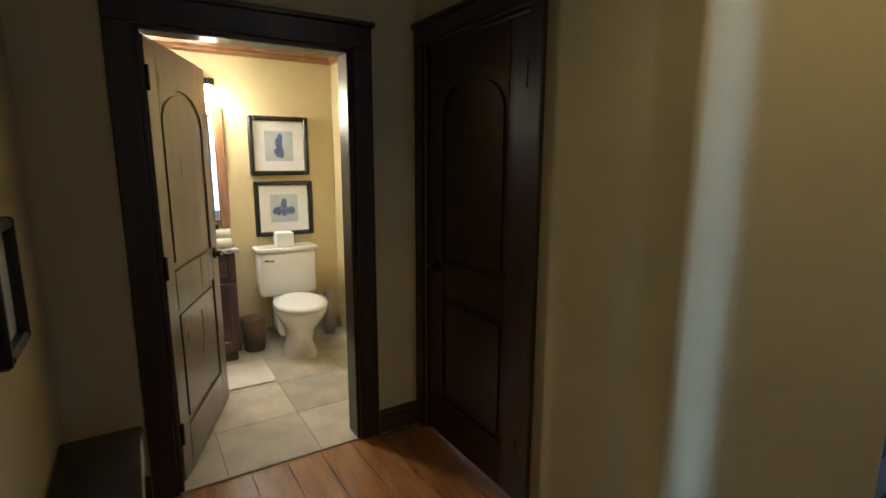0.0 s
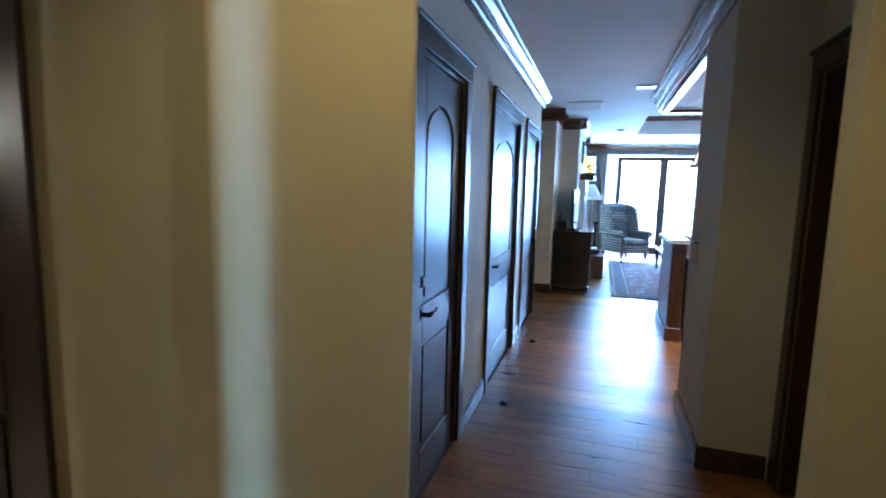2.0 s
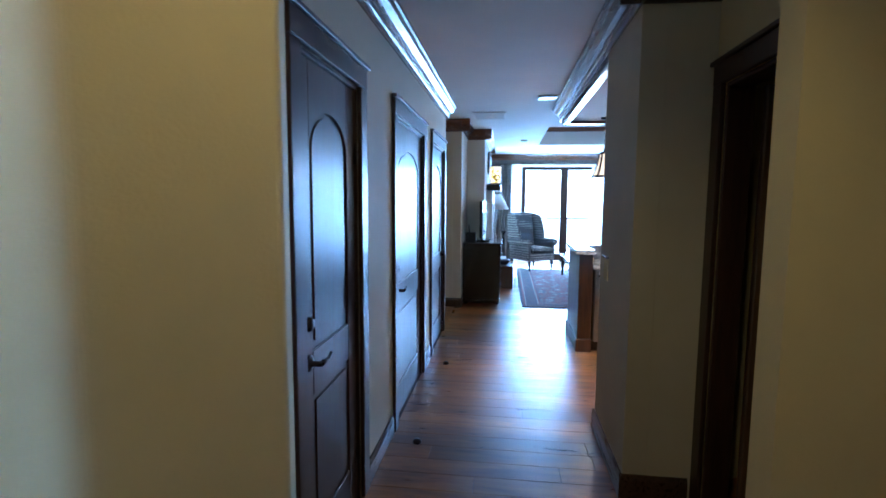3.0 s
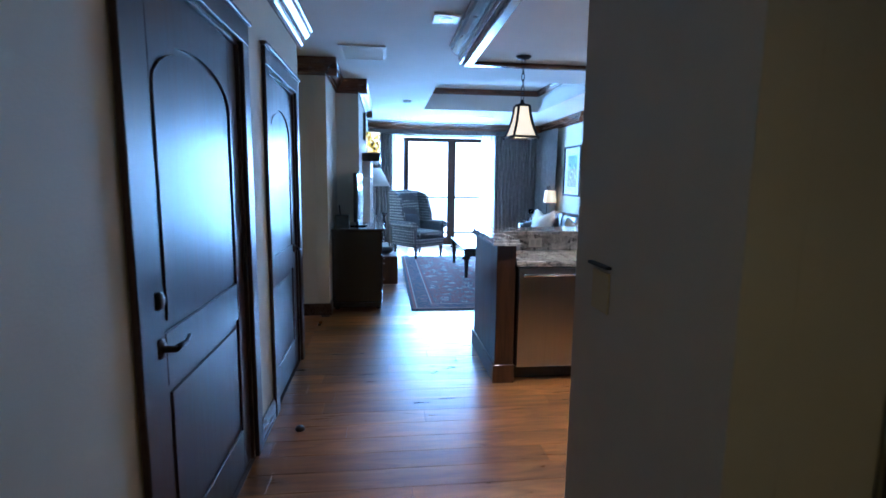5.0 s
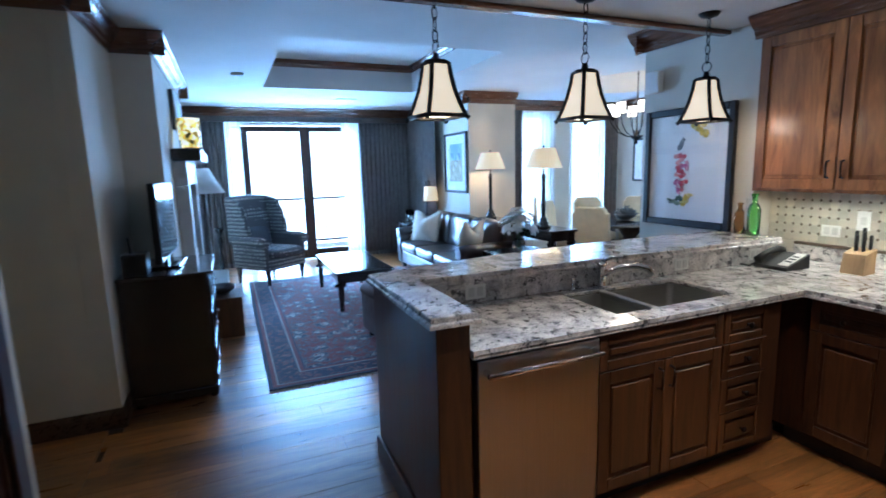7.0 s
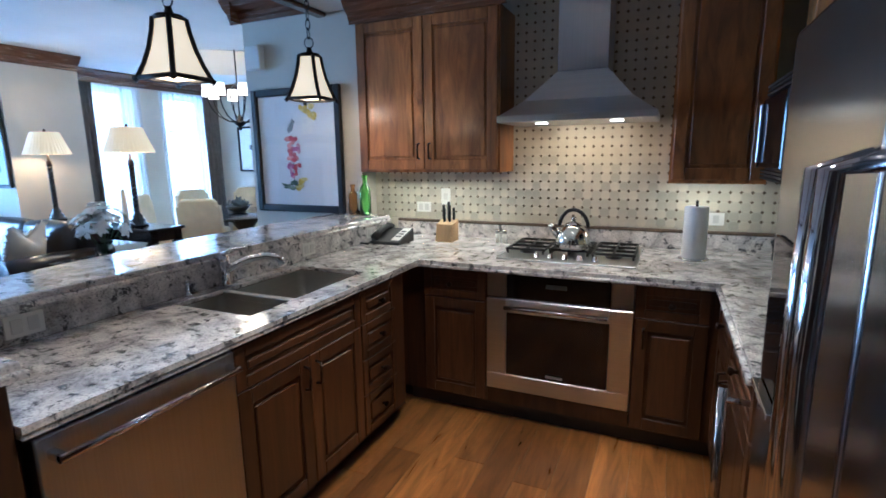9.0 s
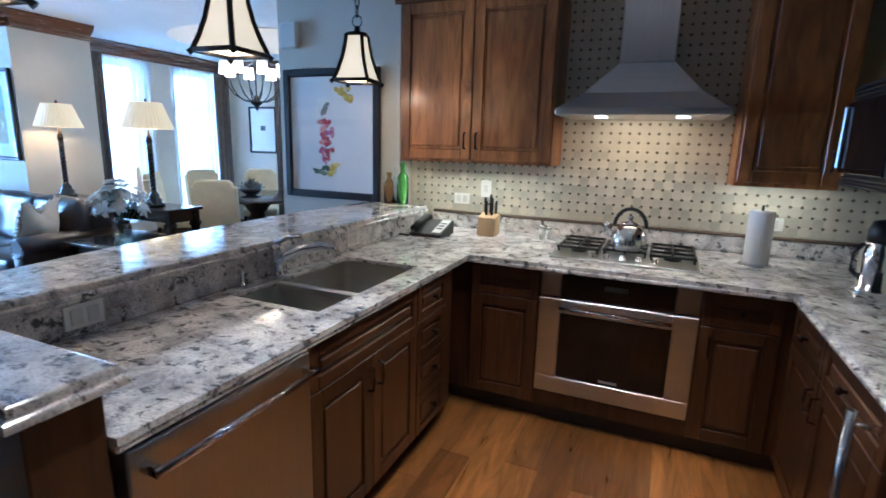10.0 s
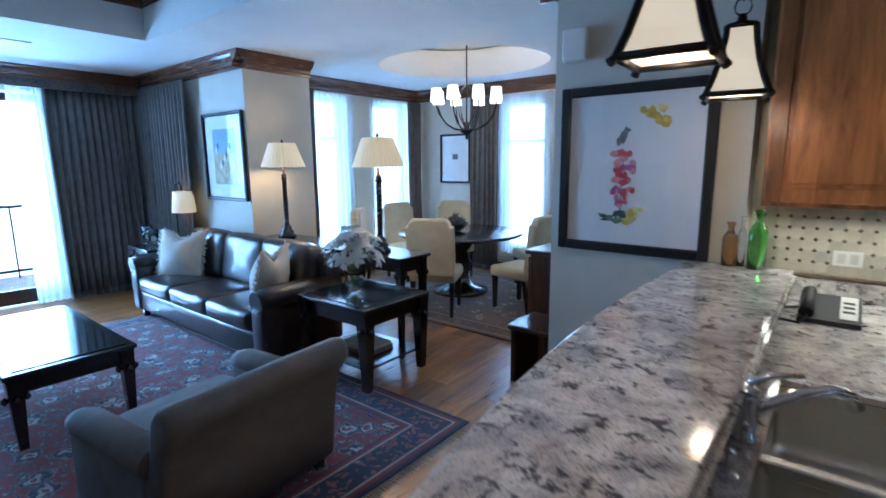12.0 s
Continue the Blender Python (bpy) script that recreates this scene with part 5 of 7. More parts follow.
# recessed ceiling lights in the kitchen
def downlight(name, x, y, z, power, colour=WARM, spread=110):
    d = thing(name, (x, y, z), "round recessed ceiling light with a white ring", "ceiling light", "recessed lights")
    part("ring", lathe(bmesh.new(), [(0.055, -0.001), (0.055, -0.006), (0.075, -0.006), (0.078, -0.001)], 24, (x, y, z)), WHITE, d)
    part("lens", lathe(bmesh.new(), [(0.0, -0.002), (0.054, -0.002), (0.054, -0.004), (0, -0.004)], 20, (x, y, z)), bpy.data.materials["downlight_glow"] if "downlight_glow" in bpy.data.materials else glow("downlight_glow", (1.0, 0.85, 0.6), 6), d)
    if power:
        lamp("downlight", "SPOT", look((x, y, z - 0.012), (x, y, 0)), power, colour, 0.05, spread=spread)
    return d


for x, y in ((5.45, -0.95), (5.45, -1.95)):
    downlight("ceiling_downlight", x, y, KC, 100, (1.0, 0.80, 0.53), 85)
lamp("undercabinet_light_a", "AREA", look((6.42, -3.14, 1.378), (6.42, -3.0, 0.9)), 6.5, (1.0, 0.85, 0.55), 0.9, 0.08)
lamp("undercabinet_light_b", "AREA", look((4.70, -3.2, 1.315), (4.70, -3.25, 0.9)), 1.1, (1.0, 0.85, 0.55), 0.4, 0.08)

# ---- sitting room ----
def rug(name, label, x0, x1, y0, y1, field, border, motif, fringe):
    d = thing(name, ((x0 + x1) / 2, (y0 + y1) / 2, 0.002), label, "rug")
    m = rug_mat(name + "_wool", field, border, motif, (x0 + x1) / 2, (y0 + y1) / 2, (x1 - x0) / 2, (y1 - y0) / 2)
    part("carpet", bx(x0, x1, y0, y1, 0.002, 0.013, 0.003), m, d)
    rnd = random.Random(4)
    for side in fringe:
        bm = bmesh.new()
        if side in "ew":
            e, s = (x1, 1) if side == "e" else (x0, -1)
            k = int((y1 - y0) / 0.014)
            for i in range(k):
                u = y0 + (i + 0.5) * (y1 - y0) / k
                L, j = 0.05 + rnd.random() * 0.02, rnd.uniform(-0.012, 0.012)
                a = [bm.verts.new(p) for p in ((e, u - 0.004, 0.004), (e, u + 0.004, 0.004), (e + s * L, u + j + 0.003, 0.003), (e + s * L, u + j - 0.003, 0.003), (e, u, 0.009))]
                bm.faces.new(a[:4])
                bm.faces.new((a[0], a[4], a[3]))
                bm.faces.new((a[4], a[1], a[2]))
        part("fringe", bm, PALE, d, "pale knotted fringe")
    return d


rug("area_rug", "red and navy oriental wool rug with floral field and fringe", 8.30, 12.35, -2.62, 0.10, (0.175, 0.032, 0.038), (0.015, 0.023, 0.060), (0.40, 0.37, 0.34), "we")
rug("dining_rug", "tan and brown oriental rug under the dining table", 8.5, 11.6, -6.2, -4.0, (0.17, 0.085, 0.05), (0.10, 0.055, 0.035), (0.40, 0.32, 0.2), "w")


def leg_taper(x, y, z0, z1, r0, r1):
    bm = bmesh.new()
    a = [bm.verts.new((x + sx * r0, y + sy * r0, z0)) for sx, sy in ((-1, -1), (1, -1), (1, 1), (-1, 1))]
    b = [bm.verts.new((x + sx * r1, y + sy * r1, z1)) for sx, sy in ((-1, -1), (1, -1), (1, 1), (-1, 1))]
    for i in range(4):
        bm.faces.new((a[i], a[(i + 1) % 4], b[(i + 1) % 4], b[i]))
    bm.faces.new(a[::-1])
    bm.faces.new(b)
    return bm


# sofa along the pillar side, facing the fireplace
sf = thing("sofa", (11.3, -2.65, 0.013), "dark brown leather three-seat sofa with nail-head trim", "sofa")
SXA, SXB, SYF, SYB = 9.93, 12.42, -2.24, -3.06
part("base", cushion(bmesh.new(), SXA + 0.04, SXB - 0.04, SYB + 0.05, SYF - 0.02, 0.10, 0.30, 0.004, 4, 0.02), LEATHER, sf)
w = (SXB - SXA - 0.40) / 3
for i in range(3):
    a = SXA + 0.20 + i * w
    part("seat_cushion", cushion(bmesh.new(), a + 0.004, a + w - 0.004, SYB + 0.25, SYF + 0.01, 0.30, 0.46, 0.018, 6, 0.045), LEATHER, sf)
    bk = cushion(bmesh.new(), a + 0.004, a + w - 0.004, -0.10, 0.10, 0.0, 0.46, 0.035, 6, 0.05)
    turn(bk, Matrix.Translation((0, SYB + 0.22, 0.44)) @ Matrix.Rotation(radians(10), 4, "X"))
    part("back_cushion", bk, LEATHER, sf)
bk = cushion(bmesh.new(), SXA + 0.05, SXB - 0.05, SYB - 0.0, SYB + 0.15, 0.12, 0.84, 0.01, 5, 0.05)
part("backrest", bk, LEATHER, sf)
for a, s in ((SXA, 1), (SXB, -1)):
    am = bmesh.new()
    x0, x1 = sorted((a, a + s * 0.17))
    cushion(am, x0, x1, SYB + 0.05, SYF, 0.10, 0.56, 0.006, 4, 0.03)
    part("armrest", am, LEATHER, sf)
    rl = bmesh.new()
    tube(rl, [(a + s * 0.075, SYB + 0.06, 0.575), (a + s * 0.075, SYF - 0.10, 0.575), (a + s * 0.075, SYF + 0.005, 0.565)], [0.095, 0.095, 0.085], 16)
    part("arm_roll", rl, LEATHER, sf)
    pl = bmesh.new()
    for k in range(16):
        u = 2 * math.pi * k / 16
        bmesh.ops.create_icosphere(pl, subdivisions=1, radius=0.007, matrix=Matrix.Translation((a + s * 0.075 + 0.075 * math.cos(u), SYF + 0.008, 0.565 + 0.075 * math.sin(u))))
    part("nail_heads", pl, BRONZE, sf, "row of bronze nail heads")
for xx in (SXA + 0.1, SXB - 0.1):
    for yy in (SYF - 0.08, SYB + 0.1):
        part("foot", leg_taper(xx, yy, 0.0135, 0.105, 0.025, 0.035), BLACKWOOD, sf)


def throw_pillow(at, rz, tilt, size, mat, label):
    p = thing("throw_pillow", (0, 0, 0), label, "pillow", "pillows on the sofa")
    bm = cushion(bmesh.new(), -size / 2, size / 2, -0.05, 0.05, 0, size, 0.10, 9, 0.045)
    for v in bm.verts:
        v.co.x = max(-size / 2, min(size / 2, v.co.x))
        v.co.z = max(0, min(size, v.co.z))
        u, t = v.co.x / (size / 2), (v.co.z - size / 2) / (size / 2)
        v.co.y *= 0.25 + 0.75 * (1 - max(abs(u), abs(t)) ** 4)
        k = 1 + 0.10 * (abs(u) * abs(t))
        v.co.x *= k
        v.co.z = size / 2 + (v.co.z - size / 2) * k - 0.11 * max(0, t) ** 2 * max(0, 1 - abs(u) * 1.3)
    part("cover", bm, mat, p)
    rnd = random.Random(7)
    fr = bmesh.new()
    h = size / 2 * 1.06
    for i in range(200):
        u = i / 200 * 4
        s, q = int(u), u - int(u)
        c = [(-h + 2 * h * q, h), (h, h - 2 * h * q), (h - 2 * h * q, -h), (-h, -h + 2 * h * q)][s]
        d = Vector((c[0], 0, c[1])).normalized() * 0.03
        dip = 0.11 * max(0, c[1] / h) ** 2 * max(0, 1 - abs(c[0] / h) * 1.3)
        a = Vector((c[0], 0, c[1] + size / 2 - dip))
        e = a + d + Vector((rnd.uniform(-.012, .012), rnd.uniform(-.02, .02), rnd.uniform(-.012, .012)))
        tube(fr, [a - d * 0.3, e], [0.010, 0.005], 4)
    part("fringe", fr, PALE, p, "short pale fringe")
    p.matrix_basis = pose(*at, tilt, 0, rz)
    return p


throw_pillow((11.92, -2.52, 0.475), 30, 18, 0.45, PALE, "cream fringed square pillow leaning in the sofa corner")
throw_pillow((10.30, -2.50, 0.475), -58, 14, 0.44, PALE, "cream fringed square pillow leaning on the sofa arm")


def table(name, label, x0, x1, y0, y1, h, apron, leg=0.035, shelf=None, mat=BLACKWOOD, glasstop=False, cat="table", base=0.013):
    d = thing(name, ((x0 + x1) / 2, (y0 + y1) / 2, base), label, cat)
    part("tabletop", bx(x0, x1, y0, y1, h - 0.03, h, 0.006, 2), mat, d)
    if glasstop:
        part("glass_top", bx(x0 + 0.05, x1 - 0.05, y0 + 0.05, y1 - 0.05, h + 0.0005, h + 0.006, 0.002), plain(name + "_glass", (0.02, 0.03, 0.035), 0.03, 0, 0.02, bumps=0, coat=1.0), d, "glossy dark glass inset")
    for a in ((x0 + 0.04, x1 - 0.04, y0 + 0.04, y0 + 0.06), (x0 + 0.04, x1 - 0.04, y1 - 0.06, y1 - 0.04), (x0 + 0.04, x0 + 0.06, y0 + 0.061, y1 - 0.061), (x1 - 0.06, x1 - 0.04, y0 + 0.061, y1 - 0.061)):
        part("apron", bx(*a, h - 0.03 - apron, h - 0.031, 0.003), mat, d)
    for xx in (x0 + 0.055, x1 - 0.055):
        for yy in (y0 + 0.055, y1 - 0.055):
            part("leg", leg_taper(xx, yy, base, h - 0.031, leg * 0.55, leg), mat, d)
            for q in ((-1, 0), (1, 0), (0, -1), (0, 1)):
                bm = bmesh.new()
                lathe(bm, [(0.004, -0.03), (0.02, -0.01), (0.012, 0.01), (0.0, 0.02)], 8, (xx + q[0] * 0.05, yy + q[1] * 0.05, h - 0.05 - apron))
                part("bracket", bm, mat, d)
    if shelf:
        part("shelf", bx(x0 + 0.05, x1 - 0.05, y0 + 0.05, y1 - 0.05, shelf, shelf + 0.02, 0.003), mat, d)
    return d


table("coffee_table", "black wooden coffee table with a glossy glass top", 10.08, 11.55, -1.44, -0.77, 0.47, 0.10, 0.04, None, BLACKWOOD, True, "coffee table")
table("end_table", "black carved end table with a glossy top and low shelf", 9.05, 9.80, -3.14, -2.46, 0.62, 0.11, 0.048, 0.16, BLACKWOOD, True, "end table")
table("console_table", "dark wooden console table behind the sofa holding two lamps", 9.30, 11.36, -3.46, -3.08, 0.85, 0.10, 0.03, None, BLACKWOOD, False, "console table", 0.001)
table("lamp_table", "dark round-cornered side table beyond the sofa", 12.50, 13.05, -3.0, -2.45, 0.68, 0.06, 0.03, 0.2, BLACKWOOD, False, "side table", 0.001)
bk = thing("book_stack", (9.42, -2.8, 0.18), "flat stack of pale books on the table shelf", "books")
for i, (w_, d_) in enumerate(((0.17, 0.13), (0.16, 0.12))):
    part("book", bx(9.42 - w_, 9.42 + w_, -2.80 - d_, -2.80 + d_, 0.1815 + i * 0.03, 0.209 + i * 0.03, 0.003), PALE if i else GREYFAB, bk)

# flowers
fl = thing("flower_vase", (9.50, -2.78, 0.627), "white lilies in a round clear glass vase on the end table", "flowers")
part("vase", lathe(bmesh.new(), [(0.045, 0), (0.07, 0.03), (0.078, 0.08), (0.062, 0.13), (0.068, 0.15), (0.064, 0.15), (0.058, 0.13), (0.072, 0.08), (0.064, 0.035), (0.0, 0.012)], 24, (9.50, -2.78, 0.627)), CLEAR, fl)
rnd = random.Random(11)
pet, stm, lf = bmesh.new(), bmesh.new(), bmesh.new()
for i in range(46):
    th, ph_ = rnd.uniform(0, 2 * math.pi), rnd.uniform(0.05, 1.55)
    R = rnd.uniform(0.13, 0.22)
    c = Vector((9.50 + R * math.sin(ph_) * math.cos(th), -2.78 + R * math.sin(ph_) * math.sin(th), 0.85 + 1.25 * R * math.cos(ph_)))
    ax = (c - Vector((9.50, -2.78, 0.78))).normalized()
    u = ax.orthogonal().normalized()
    v = ax.cross(u)
    for k in range(6):
        a = 2 * math.pi * k / 6 + rnd.random()
        d = (math.cos(a) * u + math.sin(a) * v)
        side = ax.cross(d)
        L = rnd.uniform(0.06, 0.085)
        p = [c, c + d * L * 0.5 + ax * 0.018 + side * 0.021, c + d * L + ax * 0.006, c + d * L * 0.5 + ax * 0.018 - side * 0.021]
        f = pet.faces.new([pet.verts.new(q) for q in p])
        f.smooth = True
    if i % 2 == 0:
        tube(stm, [(9.50 + rnd.uniform(-.02, .02), -2.78 + rnd.uniform(-.02, .02), 0.66), tuple(c - ax * 0.03), tuple(c)], [0.003, 0.003, 0.002], 4)
    if i % 2:
        s0 = c - ax * 0.06
        d = (u * rnd.uniform(-1, 1) + v * rnd.uniform(-1, 1)).normalized()
        w_ = ax.cross(d) * 0.012
        lf.faces.new([lf.verts.new(q) for q in (s0, s0 + d * 0.04 + w_, s0 + d * 0.09 - ax * 0.01, s0 + d * 0.04 - w_)])
part("petals", pet, plain("lily_white", (0.80, 0.78, 0.72), 0.6, 0, 0.06, 20, 0.1), fl, "white lily petals")
part("stems", stm, plain("stem_green", (0.05, 0.10, 0.03), 0.6), fl)
part("leaves", lf, plain("leaf_green", (0.05, 0.11, 0.035), 0.5), fl)
cn = thing("tapered_candle", (9.95, -3.30, 0.851), "tall pale tapered candle on the console table", "candle")
part("candle", lathe(bmesh.new(), [(0.028, 0), (0.03, 0.05), (0.022, 0.33), (0.006, 0.36), (0, 0.36)], 14, (9.95, -3.30, 0.851)), PALE, cn)


# lamps
SHADE = glow("pleated_shade_glow", (1.0, 0.66, 0.27), 0.62, (0.75, 0.66, 0.5))
def pleated_shade(bm, c, r0, r1, z0, z1, n=72):
    lo, hi = [], []
    for i in range(n):
        u = 2 * math.pi * i / n
        k = 1 + (0.018 if i % 2 else -0.012)
        lo.append(bm.verts.new((c[0] + r0 * k * math.cos(u), c[1] + r0 * k * math.sin(u), z0)))
        hi.append(bm.verts.new((c[0] + r1 * k * math.cos(u), c[1] + r1 * k * math.sin(u), z1)))
    for i in range(n):
        bm.faces.new((lo[i], lo[(i + 1) % n], hi[(i + 1) % n], hi[i]))
    return bm


def twist_lamp(at, h0, label):
    """A table lamp with a barley-twist stem; h0 is the height of the table under it."""
    d = thing("table_lamp", at, label, "table lamp", "lamps on the console")
    x, y, z = at
    zs = z + 0.66
    part("base", lathe(bmesh.new(), [(0.09, 0), (0.09, 0.02), (0.065, 0.035), (0.07, 0.06), (0.045, 0.08), (0.05, 0.10), (0.028, 0.13), (0.026, 0.14)], 24, at), BLACKWOOD, d)
    for k in range(3):
        pts = []
        for i in range(41):
            u = i / 40
            a = 2 * math.pi * (k / 3 + u * 4)
            pts.append((x + 0.015 * math.cos(a), y + 0.015 * math.sin(a), z + 0.13 + u * (0.60 - 0.13)))
        part("twist", tube(bmesh.new(), pts, 0.013, 7), BLACKWOOD, d, "barley-twist dark stem")
    part("collar", lathe(bmesh.new(), [(0.026, 0), (0.032, 0.015), (0.022, 0.03), (0.028, 0.045), (0.012, 0.06), (0.01, 0.12)], 16, (x, y, z + 0.59)), BRONZE, d)
    part("shade", pleated_shade(bmesh.new(), (x, y), 0.215, 0.128, z + 0.715, z + 0.95), SHADE, d, "lit cream pleated fabric shade")
    part("finial", lathe(bmesh.new(), [(0.006, 0), (0.006, 0.03), (0.014, 0.04), (0.010, 0.06), (0, 0.07)], 10, (x, y, z + 0.92)), BRONZE, d)
    lamp("lamp_bulb", "POINT", Matrix.Translation((x, y, z + 0.80)), 9, WARM, 0.06)
    return d


twist_lamp((11.09, -3.28, 0.851), 0.85, "table lamp with dark barley-twist stem and cream pleated shade")
twist_lamp((9.68, -3.24, 0.851), 0.85, "table lamp with dark barley-twist stem and cream pleated shade")
gl = thing("reading_lamp", (12.72, -2.9, 0.681), "small bent-arm lamp with a lit drum shade", "table lamp")
part("base", lathe(bmesh.new(), [(0.07, 0), (0.07, 0.012), (0.012, 0.02), (0.010, 0.03)], 18, (12.72, -2.9, 0.681)), BRONZE, gl)
part("arm", tube(bmesh.new(), [(12.72, -2.9, 0.70), (12.72, -2.9, 1.30), (12.70, -2.9, 1.38), (12.62, -2.9, 1.40), (12.55, -2.9, 1.36), (12.54, -2.9, 1.30)], 0.008, 8), BRONZE, gl)
part("shade", lathe(bmesh.new(), [(0.13, 1.06), (0.105, 1.30), (0.10, 1.30), (0.125, 1.06)], 30, (12.52, -2.9, 0)), SHADE, gl, "lit pale drum shade")
lamp("lamp_bulb", "POINT", Matrix.Translation((12.52, -2.9, 1.16)), 4, WARM, 0.05)
for xx, yy in ((12.62, -2.58), (12.88, -2.62)):
    hv = thing("hurricane_glass", (xx, yy, 0.681), "clear glass candle holder with a pale candle", "candle holder", "candle holders")
    part("glass", lathe(bmesh.new(), [(0.04, 0), (0.045, 0.01), (0.012, 0.03), (0.012, 0.05), (0.05, 0.09), (0.06, 0.22), (0.057, 0.22), (0.047, 0.09), (0.0, 0.06)], 20, (xx, yy, 0.681)), CLEAR, hv)
    part("candle", lathe(bmesh.new(), [(0.025, 0.075), (0.025, 0.14), (0, 0.14)], 12, (xx, yy, 0.681)), PALE, hv)

# armchair with its back to the bar
ac = thing("armchair", (0, 0, 0.013), "pale grey upholstered armchair with a rolled back, seen from behind", "armchair")
part("seat_base", cushion(bmesh.new(), -0.40, 0.40, -0.42, 0.38, 0.10, 0.34, 0.01, 4, 0.03), GREYFAB, ac)
part("seat_cushion", cushion(bmesh.new(), -0.29, 0.29, -0.24, 0.42, 0.34, 0.48, 0.02, 5, 0.05), GREYFAB, ac)
bm = bmesh.new()
prof = [(-0.44, 0.12), (-0.46, 0.40), (-0.50, 0.64), (-0.54, 0.74)]
out = [(-0.44, 0.12), (-0.47, 0.40), (-0.51, 0.62), (-0.575, 0.70), (-0.60, 0.76), (-0.585, 0.815), (-0.54, 0.84), (-0.48, 0.825), (-0.43, 0.77), (-0.37, 0.55), (-0.30, 0.40), (-0.28, 0.12)]
prism(bm, out, "x", -0.40, 0.40)
es = [e for e in bm.edges if abs(e.verts[0].co.x - e.verts[1].co.x) < 1e-5]
bmesh.ops.bevel(bm, geom=es, offset=0.035, segments=4, affect="EDGES", profile=0.5)
for f in bm.faces:
    f.smooth = True
part("backrest", bm, GREYFAB, ac)
for s in (-1, 1):
    am = cushion(bmesh.new(), *sorted((s * 0.30, s * 0.41)), -0.36, 0.38, 0.12, 0.52, 0.008, 4, 0.03)
    part("armrest", am, GREYFAB, ac)
    part("arm_roll", tube(bmesh.new(), [(s * 0.36, -0.38, 0.55), (s * 0.36, 0.30, 0.545), (s * 0.358, 0.38, 0.53)], [0.07, 0.068, 0.058], 14), GREYFAB, ac)
    for yy in (-0.36, 0.32):
        part("leg", leg_taper(s * 0.34, yy, 0.014, 0.105, 0.018, 0.03), BLACKWOOD, ac)
ac.matrix_basis = pose(8.93, -1.33, 0.0, 0, 0, -84) @ Matrix.Diagonal((1.14, 0.86, 0.91, 1))

# wing chair
PATTERN = dots_mat("medallion_fabric", (0.10, 0.10, 0.105), (0.46, 0.44, 0.40), 19)
wg = thing("wing_chair", (0, 0, 0.013), "high wing chair in dark blue-grey fabric with pale medallions", "wing chair")
part("seat_base", cushion(bmesh.new(), -0.36, 0.36, -0.34, 0.36, 0.24, 0.40, 0.008, 4, 0.03), PATTERN, wg)
part("seat_cushion", cushion(bmesh.new(), -0.28, 0.28, -0.24, 0.40, 0.40, 0.52, 0.02, 5, 0.05), PATTERN, wg)
bk = cushion(bmesh.new(), -0.33, 0.33, -0.07, 0.07, 0.0, 0.88, 0.02, 6, 0.05)
turn(bk, Matrix.Translation((0, -0.30, 0.38)) @ Matrix.Rotation(radians(9), 4, "X"))
part("backrest", bk, PATTERN, wg)
for s in (-1, 1):
    wb = bmesh.new()
    prism(wb, [(-0.40, 0.60), (-0.02, 0.62), (0.02, 0.75), (-0.06, 1.05), (-0.16, 1.20), (-0.42, 1.26)], "x", *sorted((s * 0.30, s * 0.37)))
    bmesh.ops.bevel(wb, geom=wb.edges[:], offset=0.025, segments=3, affect="EDGES", profile=0.5)
    for f in wb.faces:
        f.smooth = True
    part("wing", wb, PATTERN, wg)
    part("armrest", cushion(bmesh.new(), *sorted((s * 0.29, s * 0.38)), -0.32, 0.34, 0.30, 0.62, 0.006, 4, 0.03), PATTERN, wg)
    part("arm_roll", tube(bmesh.new(), [(s * 0.35, -0.34, 0.64), (s * 0.36, 0.28, 0.64), (s * 0.36, 0.37, 0.625)], [0.065, 0.07, 0.06], 14), PATTERN, wg)
    for yy in (-0.30, 0.31):
        part("leg", leg_taper(s * 0.31, yy, 0.014, 0.245, 0.014, 0.028), BLACKWOOD, wg)
pl = cushion(bmesh.new(), -0.17, 0.17, -0.045, 0.045, 0, 0.26, 0.03, 6, 0.035)
turn(pl, Matrix.Translation((0, -0.17, 0.53)) @ Matrix.Rotation(radians(12), 4, "X"))
part("lumbar_pillow", pl, plain("slate_cloth", (0.10, 0.11, 0.13), 0.9), wg, "slate blue small pillow")
wg.matrix_basis = pose(12.38, -0.23, 0.0, 0, 0, 127) @ Matrix.Diagonal((1.02, 1.02, 1.02, 1))

# chest with television
ch = thing("chest", (8.95, 0.66, 0), "black wooden chest of drawers carrying the television", "chest")
CX0, CX1, CY0, CY1 = 8.40, 9.22, 0.43, 0.99
part("body", bx(CX0, CX1, CY0 + 0.02, CY1, 0.09, 0.90, 0.004), BLACKWOOD, ch)
part("top", bx(CX0 - 0.025, CX1 + 0.025, CY0 - 0.025, CY1, 0.901, 0.93, 0.006, 2), BLACKWOOD, ch)
part("plinth", bx(CX0 - 0.012, CX1 + 0.012, CY0 + 0.005, CY1, 0.03, 0.089, 0.006), BLACKWOOD, ch)
for zz in (0.11, 0.375, 0.64):
    for k in range(2):
        x0 = CX0 + 0.03 + k * 0.385
        f = part("drawer", raised_panel(bmesh.new(), "x", CY0 + 0.02, -1, x0, x0 + 0.375, zz, zz + 0.25, 0.03), BLACKWOOD, ch)
        part("knob", lathe(bmesh.new(), [(0.0, 0), (0.012, 0.0), (0.016, 0.012), (0, 0.02)], 10, (x0 + 0.19, CY0 - 0.012, zz + 0.11)), CHROME, f)
